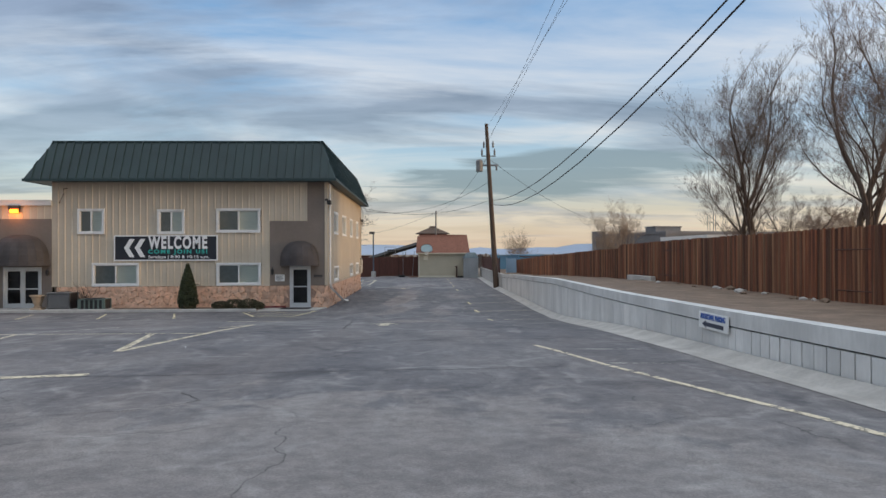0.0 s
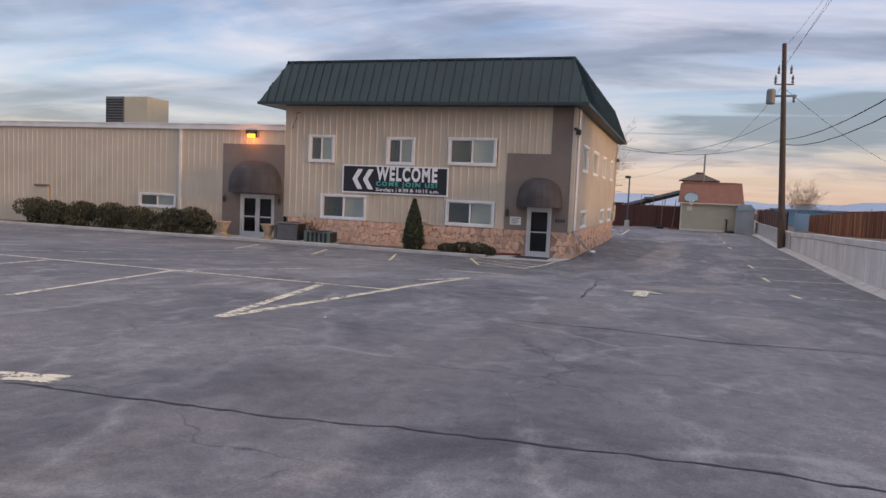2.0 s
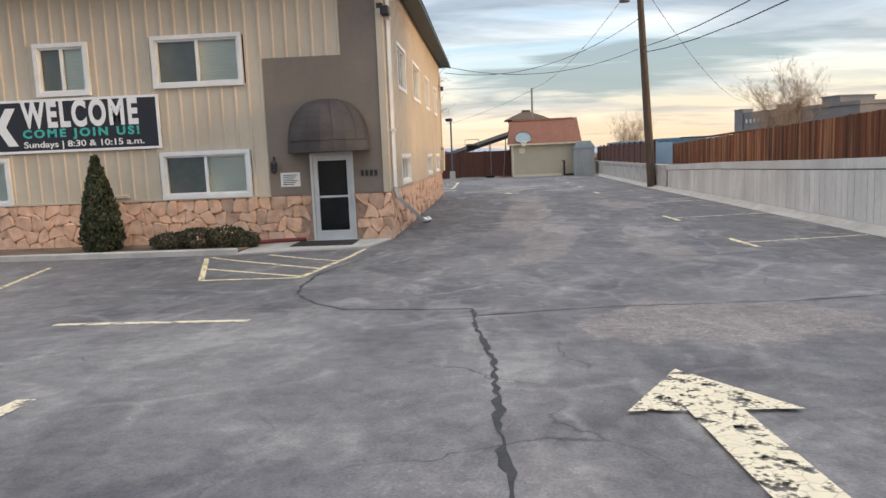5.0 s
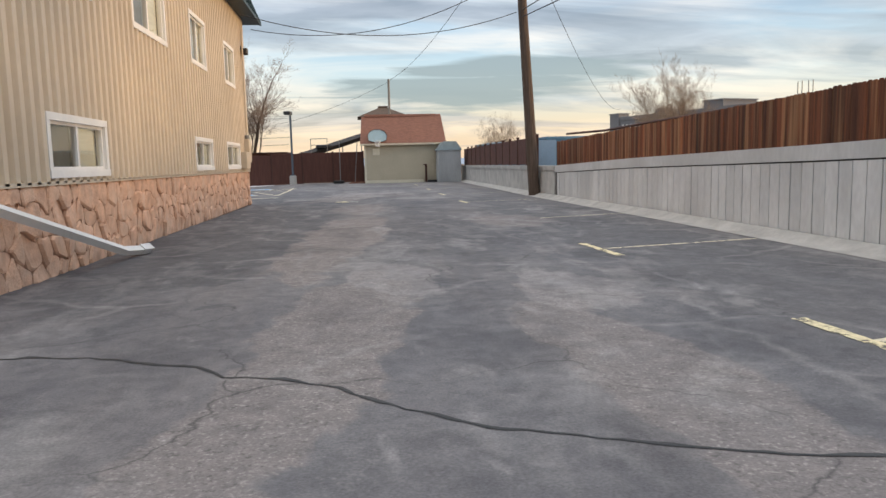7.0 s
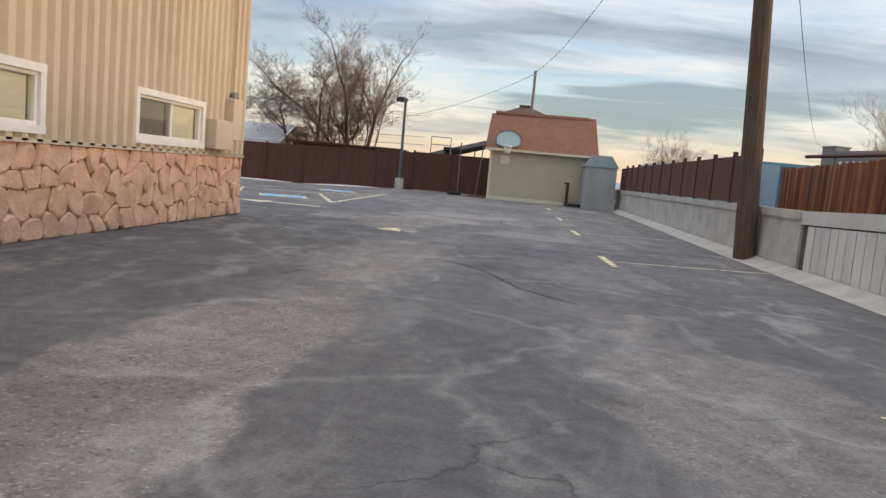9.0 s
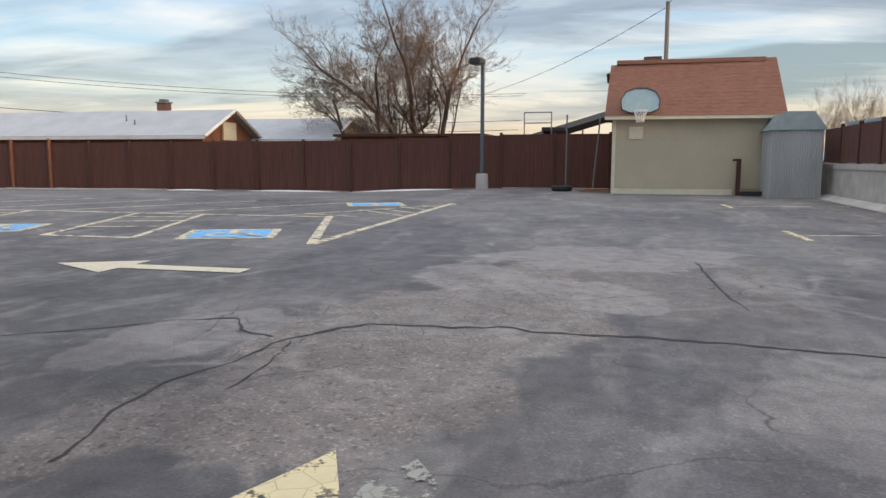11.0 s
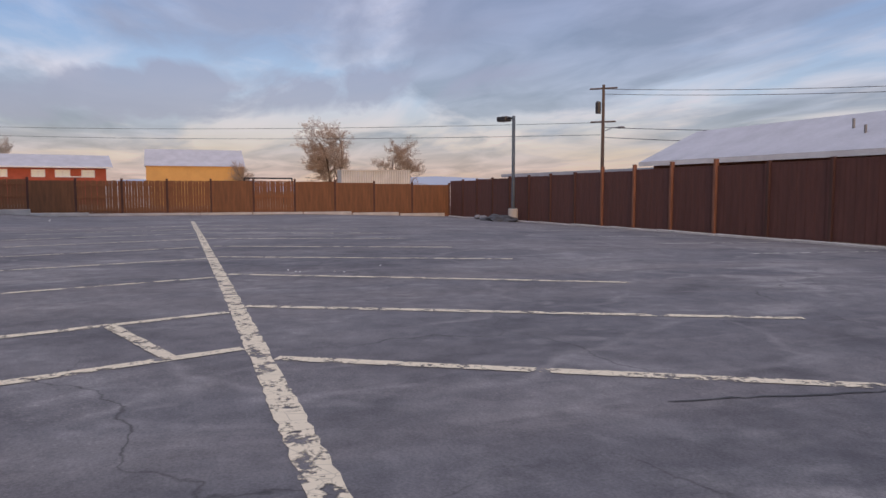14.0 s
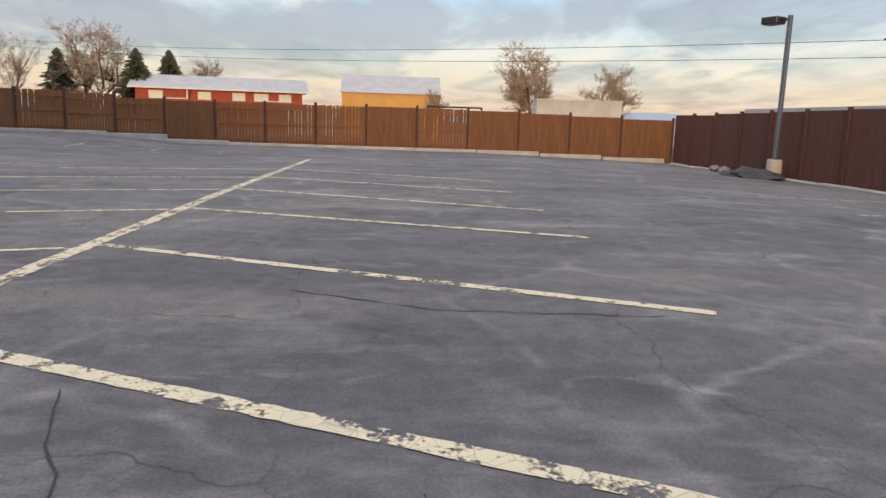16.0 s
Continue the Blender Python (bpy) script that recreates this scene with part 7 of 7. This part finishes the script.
# ---------------------------------------------------------------- houses to the north


def gable_house(name, label, x0, x1, y0, y1, z0, eave, ridge, wall, roof, hip_west=0.0, over=0.45):
    root = empty(name, label, "house", (0, 0, 0), group="neighbouring houses")
    part("wall_block", boxes(((x0, y0, z0), (x1, y1, eave - 0.02))), wall, root)
    ym = (y0 + y1) / 2
    bm = bmesh.new()
    prism(bm, [(y0, eave - 0.02), (y1, eave - 0.02), (ym, ridge - 0.12)], 0.12, "x", x1 - 0.12)
    part("gable", bm, wall, root)
    for sy, ye in ((-1, y0 - over), (1, y1 + over)):
        bm = bmesh.new()
        dz = 0.14
        drop = (ridge - eave) / (ym - y0) * over
        a = [bm.verts.new(p) for p in ((x0 - over, ye, eave - drop), (x1 + over, ye, eave - drop), (x1 + over, ym, ridge), (x0 + hip_west, ym, ridge))]
        b = [bm.verts.new((v.co.x, v.co.y, v.co.z - dz)) for v in a]
        bm.faces.new(a)
        bm.faces.new(b[::-1])
        for i in range(4):
            bm.faces.new((a[(i + 1) % 4], a[i], b[i], b[(i + 1) % 4]))
        bmesh.ops.recalc_face_normals(bm, faces=bm.faces)
        part("roof_slope", bm, roof, root)
        bm = bmesh.new()
        tube(bm, [(x1 + over + 0.03, ye, eave - drop - 0.08), (x1 + over + 0.03, ym, ridge - 0.06)], 0.10, 4)
        part("bargeboard", bm, TRIM_WHITE, root)
    if hip_west:
        bm = bmesh.new()
        drop = (ridge - eave) / (ym - y0) * over
        bm.faces.new([bm.verts.new(p) for p in ((x0 - over, y0 - over, eave - drop), (x0 + hip_west, ym, ridge), (x0 - over, y1 + over, eave - drop))])
        part("hip_slope", bm, roof, root)
    part("gutter_board", boxes(((x0 - over, y0 - over - 0.06, eave - 0.42), (x1 + over, y0 - over + 0.02, eave - 0.22))), TRIM_WHITE, root)
    return root


h1 = gable_house("ranch_house", "low ranch house with frosted roof and wood gable", -37.0, -22.1, 87.6, 93.2, -0.6, 2.62, 3.92, HOUSEWOOD, SNOWROOF, -0.44)
part("gable_window", boxes(((-22.05, 89.6, 2.2), (-21.94, 91.0, 3.2))), SHED_TRIM, h1)
ch = part("chimney", boxes(((-27.4, 91.5, 3.0), (-26.8, 92.1, 4.45)), bevel=0.02), HOUSEWOOD, h1, "brick chimney")
part("chimney_cap", boxes(((-27.46, 91.44, 4.45), (-26.74, 92.16, 4.53)), ((-27.3, 91.6, 4.53), (-26.9, 92.0, 4.68))), GREYMETAL, ch)
for x, y, z in ((-27.64, 89.0, 3.5), (-26.75, 88.5, 3.2)):
    part("vent_pipe", tubes([(x, y, z - 0.4), (x, y, z + 0.1)], r=0.045), GREYMETAL, h1)
gable_house("ranch_house", "second low house with pale frosted gable roof", -26.0, -17.4, 93.5, 100, -0.6, 2.5, 3.75, SHED_WALL, SNOWROOF)
ob = empty("brown_outbuilding", "low dark brown flat outbuilding behind the fence", "shed", (0, 0, 0))
part("wall_block", boxes(((-13.8, 86.5, -0.4), (-7.0, 89.5, 2.25))), HOUSEWOOD, ob)
part("roof", boxes(((-14.1, 86.2, 2.25), (-6.7, 89.8, 2.37))), POST_BROWN, ob)
ob = empty("long_low_building", "long low pale-roofed building behind the fence", "building", (0, 0, 0))
part("wall_block", boxes(((-62, 92, -0.6), (-42, 99, 2.1))), HOUSEWOOD, ob)
part("roof", boxes(((-62.4, 91.5, 2.1), (-41.5, 99.5, 2.35))), SNOWROOF, ob)

# conveyor roof, frame and gazebo behind the shed
ob = empty("covered_conveyor", "long dark sloping conveyor on thin legs", "conveyor", (0, 0, 0))
bm = bmesh.new()
tube(bm, [(-7.5, 99, 1.9), (1.5, 99, 4.6)], 0.34, 4)
part("belt_cover", bm, BLACK, ob)
for k in range(5):
    part("leg", tubes([(-6.3 + k * 1.8, 99, -1), (-6.3 + k * 1.8, 99, 2.1 + k * 0.54)], r=0.06, sides=6), GREYMETAL, ob)
part("drive_housing", boxes(((-5.2, 98.5, 2.9), (-3.7, 99.5, 3.15)), bevel=0.03), BLACK, ob)
ob = empty("climbing_bars", "thin rectangular metal bars above the fence", "play frame", (-5.0, 88, 0))
part("frame", tubes([(0, 0, 0), (0, 0, 3.4)], [(0, 0, 3.4), (1.3, 0, 3.4)], [(1.3, 0, 3.4), (1.3, 0, 0)], [(0, 0, 2.9), (1.3, 0, 2.9)], r=0.03, sides=6), GREYMETAL, ob)
gz_ = empty("gazebo", "timber gazebo with low hipped brown roof", "gazebo", (0.9, 89.5, 0))
for sx in (-1, 1):
    for sy in (-1, 1):
        part("post", boxes(((sx * 1.55 - 0.08, sy * 1.55 - 0.08, -0.3), (sx * 1.55 + 0.08, sy * 1.55 + 0.08, 5.0))), POST_BROWN, gz_)
        part("brace", tubes([(sx * 1.55, sy * 1.5, 4.4), (sx * 1.0, sy * 1.5, 5.0)], r=0.05, sides=4), POST_BROWN, gz_)
bm = bmesh.new()
q = [bm.verts.new((sx * 2.1, sy * 2.1, 5.05)) for sx, sy in ((-1, -1), (1, -1), (1, 1), (-1, 1))]
tp_ = [bm.verts.new((sx * 0.35, sy * 0.35, 5.85)) for sx, sy in ((-1, -1), (1, -1), (1, 1), (-1, 1))]
for i in range(4):
    bm.faces.new((q[i], q[(i + 1) % 4], tp_[(i + 1) % 4], tp_[i]))
bm.faces.new(tp_)
bm.faces.new(q[::-1])
part("hipped_roof", bm, WOODPOLE, gz_)
part("cupola", boxes(((-0.4, -0.4, 5.85), (0.4, 0.4, 6.0))), WOODPOLE, gz_)
part("beam", boxes(((-1.7, -1.65, 4.9), (1.7, -1.5, 5.06)), ((-1.7, 1.5, 4.9), (1.7, 1.65, 5.06)), ((-1.65, -1.5, 4.9), (-1.5, 1.5, 5.06)), ((1.5, -1.5, 4.9), (1.65, 1.5, 5.06))), POST_BROWN, gz_)

# ---------------------------------------------------------------- west: far pole, houses
rp = empty("utility_pole", "wooden utility pole with crossarms, transformer and street lamp", "utility pole", (-60.4, 99.7, -0.95))
part("shaft", tubes([(0, 0, 0), (0, 0, 10.6)], r=[0.17, 0.11], sides=10), WOODPOLE, rp)
for z, w in ((10.3, 1.2), (7.6, 1.1)):
    part("crossarm", tubes([(-w * 0.66, -w * 0.66, z), (w * 0.66, w * 0.66, z)], r=0.07, sides=4), WOODPOLE, rp)
part("transformer", lathe(bmesh.new(), [(0.2, 8.3), (0.23, 8.35), (0.23, 9.2), (0.15, 9.3)], 12, (-0.45, -0.2, 0)), BLACK, rp)
part("lamp_arm", tubes([(0, 0, 6.8), (0.7, 0.5, 7.1), (1.2, 0.9, 7.1)], r=0.03, sides=6), GREYMETAL, rp)
part("lamp_head", boxes(((1.0, 0.7, 7.0), (1.5, 1.1, 7.16)), bevel=0.04), GREYMETAL, rp)
cable((-60.4, 99.7, 6.6), (-150, -10, 13.2), 1.6, 0.02)
cable((-60.4, 99.7, 5.6), (-150, -10, 12.3), 1.6, 0.02)
cable((-60.4, 99.7, 9.3), (-10, 130, 8.0), 1.2, 0.02)
cable((-60.4, 99.7, 8.9), (-10, 128, 7.6), 1.2, 0.02)
cable((-60.4, 99.7, 6.2), (-10, 126, 5.0), 1.0, 0.025)
cable((-60.4, 99.7, 5.4), (-10, 124, 4.0), 1.0, 0.025)

WZ = 0.2
red = empty("red_house", "long red brick house with pale low roof", "house", (-118, 47.0, WZ), 10, "neighbouring houses")
part("wall", boxes(((-4, -10.2, -2.5), (4, 10.2, 3.9))), REDHOUSE, red)
bm = bmesh.new()
prism(bm, [(-4.8, 3.85), (4.8, 3.85), (0, 5.6)], 22.0, "y", -11.0)
part("roof", bm, SNOWROOF, red)
part("eave_board", boxes(((4.7, -11.0, 3.72), (4.86, 11.0, 3.9))), TRIM_WHITE, red)
for y, w in ((-7.8, 0.85), (-2.0, 0.8), (2.2, 0.8), (5.0, 0.9), (8.0, 0.8)):
    win = part("window", boxes(((3.98, y - w, 2.5), (4.08, y + w, 3.5))), TRIM_WHITE, red)
    part("pane", boxes(((4.08, y - w + 0.15, 2.6), (4.11, y - 0.05, 3.4)), ((4.08, y + 0.05, 2.6), (4.11, y + w - 0.15, 3.4))), BLIND, win)
part("porch_rail", boxes(((4.6, -7.6, 2.5), (4.7, -4.0, 2.62)), ((4.6, -4.1, 2.6), (4.7, -3.95, 3.75))), TRIM_WHITE, red)
part("porch_rail", boxes(((4.6, 4.2, 2.5), (4.7, 7.2, 2.62))), TRIM_WHITE, red)
part("porch_stair_rail", tubes([(4.7, -7.6, 2.55), (4.7, -9.0, 1.6)], r=0.07, sides=4), TRIM_WHITE, red)
yel = empty("yellow_metal_shed", "yellow metal shed with pale frosted roof", "shed", (-126, 69.2, WZ), 1, "neighbouring houses")
part("wall", boxes(((-5, -6.8, -2.5), (5, 6.8, 4.35))), YELLOWWALL, yel)
bm = bmesh.new()
prism(bm, [(-5.3, 4.3), (5.3, 4.3), (0.0, 6.95)], 14.0, "y", -7.0)
part("roof", bm, SNOWROOF, yel)
box_ = empty("cargo_container", "pale grey ribbed cargo container", "container", (-72.6, 83.5, -1.45), -4)
bm = bmesh.new()
prev = None
for i in range(61):
    y = -3.1 + 6.2 * i / 60
    d = 0.05 if (i // 1) % 2 else 0.0
    col = [bm.verts.new((1.25 - d, y, 0)), bm.verts.new((1.25 - d, y, 4.2))]
    if prev:
        bm.faces.new((prev[0], col[0], col[1], prev[1]))
    prev = col
part("ribbed_side", bm, CONTAINER, box_)
part("shell", boxes(((-1.25, -3.12, 0), (1.15, 3.12, 4.2))), CONTAINER, box_)
part("top_rail", boxes(((-1.3, -3.15, 4.2), (1.3, 3.15, 4.32))), CONTAINER, box_)
for k, (x, y, w) in enumerate(((-98, 99, 6), (-88, 62, 4))):
    ob = empty("low_trailer", "low pale trailer roof beyond the slat fence", "trailer", (x, y, -1.6), 20, "far trailers")
    part("body", boxes(((-1.2, -w / 2, 0.5), (1.2, w / 2, 3.2)), bevel=0.08), TRIM_WHITE, ob)
    part("wheel", boxes(((-1.1, -0.4, 0), (1.1, 0.4, 0.5))), RUBBER, ob)
ob = empty("pipe_rack", "dark metal pipe rack above the slat fence", "rack", (-80, 75, -1.2), 15)
part("rack", tubes([(0, -2.4, 3.4), (0, 2.4, 3.4)], [(0, -2.4, 0), (0, -2.4, 3.4)], [(0, 2.4, 0), (0, 2.4, 3.4)], r=0.08, sides=6), BLACK, ob)

# ---------------------------------------------------------------- east: containers, grey building, car
ob = empty("blue_container", "blue painted cargo container past the fences", "container", (9.8, 68.5, 0.7), 0, "blue containers")
part("shell", boxes(((-1.2, -2.4, 0), (1.25, 3.0, 1.75))), BLUEMETAL, ob)
for k in range(12):
    part("rib", boxes(((-1.1 + k * 0.2, -2.44, 0.1), (-1.0 + k * 0.2, -2.4, 1.65))), BLUEMETAL, ob)
part("top_rail", boxes(((-1.25, -2.46, 1.7), (1.3, 3.05, 1.82))), BLUEMETAL, ob)
ob = empty("blue_gate_panel", "pale blue sheet panel at the fence end", "panel", (7.75, 61.6, 0.9), 0)
part("sheet", boxes(((-0.75, -0.03, 0), (0.1, 0.03, 1.32))), BLUEPALE, ob)
part("post", boxes(((-0.85, -0.05, 0), (-0.75, 0.05, 1.4))), BLUEPALE, ob)
ob = empty("blue_container", "blue roofed container behind the dark fence", "container", (8.6, 78, 0.7), 0, "blue containers")
part("shell", boxes(((-1.2, -3.5, 0), (1.2, 3.5, 1.7))), BLUEMETAL, ob)
part("roof_sheet", boxes(((-1.3, -3.6, 1.7), (1.3, 3.6, 1.8))), BLUEPALE, ob)
gb = empty("grey_flat_building", "long grey flat-roofed building with parapet", "building", (22.5, 95.0, 0), -74.5)
part("wall_block", boxes(((0, 0, -1), (16.4, 18, 4.75))), GREYWALL, gb)
part("parapet", boxes(((1.2, -0.08, 4.75), (16.5, 0.25, 5.05)), ((16.2, 0.25, 4.75), (16.5, 18, 5.05))), GREYWALL, gb)
part("corner_pier", boxes(((-0.15, -0.15, -1), (1.2, 1.0, 5.32)), ((-0.2, -0.2, 5.32), (1.25, 1.05, 5.42)), bevel=0.01), GREYWALL, gb)
part("stair_tower", boxes(((11.4, 0.6, 4.7), (13.5, 4.0, 5.6)), ((11.32, 0.52, 5.6), (13.58, 4.08, 5.7))), GREYWALL, gb)
part("roof_box", boxes(((5.4, 0.6, 4.7), (6.4, 1.8, 5.5)), bevel=0.02), GREYMETAL, gb)
for k in range(6):
    part("vent_slot", boxes(((1.6 + k * 0.62, -0.05, 4.0), (1.8 + k * 0.62, 0.02, 4.35))), TRIM_WHITE, gb)
for k in (0, 1.0):
    part("ladder_hoop", tubes([(15.0 + k, 6.6, 4.7), (15.0 + k, 6.6, 6.9), (15.4 + k, 6.6, 6.9), (15.4 + k, 6.6, 4.7)], r=0.035, sides=6), GREYMETAL, gb)
car = empty("parked_car", "silver estate car parked behind the cedar fence", "car", (11.8, 59.4, bank(11.8, 59.4)), 80)
bm = bmesh.new()
prism(bm, [(-2.2, 0.35), (2.2, 0.35), (2.25, 0.85), (1.2, 1.0), (0.55, 1.55), (-1.9, 1.6), (-2.25, 0.95)], 1.75, "y", -0.87)
bmesh.ops.bevel(bm, geom=bm.edges[:], offset=0.06, segments=2, affect="EDGES")
part("body", bm, CARGREY, car)
bm = bmesh.new()
prism(bm, [(0.95, 1.08), (0.5, 1.46), (-1.8, 1.50), (-2.0, 1.08)], 1.79, "y", -0.895)
part("side_glass", bm, NAVY, car)
part("roof_rail", tubes([(-1.7, -0.7, 1.65), (0.3, -0.7, 1.64)], [(-1.7, 0.7, 1.65), (0.3, 0.7, 1.64)], r=0.025, sides=6), BLACK, car)
for x in (-1.4, 1.4):
    for y in (-0.85, 0.65):
        bm = bmesh.new()
        bmesh.ops.create_cone(bm, cap_ends=True, segments=18, radius1=0.33, radius2=0.33, depth=0.2, matrix=Matrix.Translation((x, y + 0.1, 0.33)) @ Matrix.Rotation(math.pi / 2, 4, "X"))
        wheel = part("wheel", bm, RUBBER, car)
ob = empty("carport_roof", "low white-edged carport roof beyond the fence", "roof", (0, 0, 0))
part("roof", boxes(((20, 50, 3.72), (34, 60, 3.92))), GREYWALL, ob)
part("roof_edge", boxes(((19.9, 49.9, 3.66), (34, 50.0, 3.98)), ((19.9, 50, 3.66), (20, 60, 3.98))), TRIM_WHITE, ob)
for x in (20.5, 33.5):
    part("post", boxes(((x, 50.5, 0.0), (x + 0.15, 50.65, 3.72)), ((x, 59, 0.0), (x + 0.15, 59.15, 3.72))), GREYMETAL, ob)

# distance: woods and hills
bm = bmesh.new()
rnd = random.Random(5)
for k in range(5200):
    a = rnd.uniform(-math.pi, math.pi)
    r = rnd.uniform(230, 900)
    x, y = -10 + r * math.sin(a), 60 + r * math.cos(a)
    if x < -60 and abs(y - 60) < 80 and r < 300:
        continue
    h, w = rnd.uniform(2.5, 7.0), rnd.uniform(3, 9)
    z = ground_height(x, y)
    ang = rnd.uniform(0, 3.1)
    c, s = math.cos(ang) * w / 2, math.sin(ang) * w / 2
    top = [bm.verts.new((x - c * 0.9, y - s * 0.9, z + h * rnd.uniform(0.5, 0.8))), bm.verts.new((x - c * 0.3, y - s * 0.3, z + h)), bm.verts.new((x + c * 0.4, y + s * 0.4, z + h * rnd.uniform(0.8, 1))), bm.verts.new((x + c, y + s, z + h * rnd.uniform(0.4, 0.7)))]
    bot = [bm.verts.new((x + c * 0.5, y + s * 0.5, z - 0.3)), bm.verts.new((x - c * 0.5, y - s * 0.5, z - 0.3))]
    bm.faces.new(top + bot)
tagged(part("far_woods", bm, FARWOOD), "brown leafless woods on the far plain", "woods", kind="stuff")
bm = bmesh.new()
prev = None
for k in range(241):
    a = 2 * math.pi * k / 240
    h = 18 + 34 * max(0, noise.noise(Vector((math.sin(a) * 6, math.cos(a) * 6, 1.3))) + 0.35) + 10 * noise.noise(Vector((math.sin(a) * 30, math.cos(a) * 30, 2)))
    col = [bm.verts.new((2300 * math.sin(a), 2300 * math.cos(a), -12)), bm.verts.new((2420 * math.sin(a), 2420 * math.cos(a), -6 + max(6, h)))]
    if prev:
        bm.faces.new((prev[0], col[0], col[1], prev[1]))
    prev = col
tagged(part("backdrop", bm, HILL), "low hills coloured haze blue on the horizon", "hills", kind="structure")

# ---------------------------------------------------------------- stones of the base, last
stone_run("front", WX + 0.25, -5.12, -0.02, BASE - 0.02, stone_base, [(DOOR[0], DOOR[1], -1, 3)], 0.34, 3, (-9.5, 0))
stone_run("east", FY - 0.02, BY, -0.04, BASE - 0.02, stone_base, [], 0.36, 8, (20, 36))
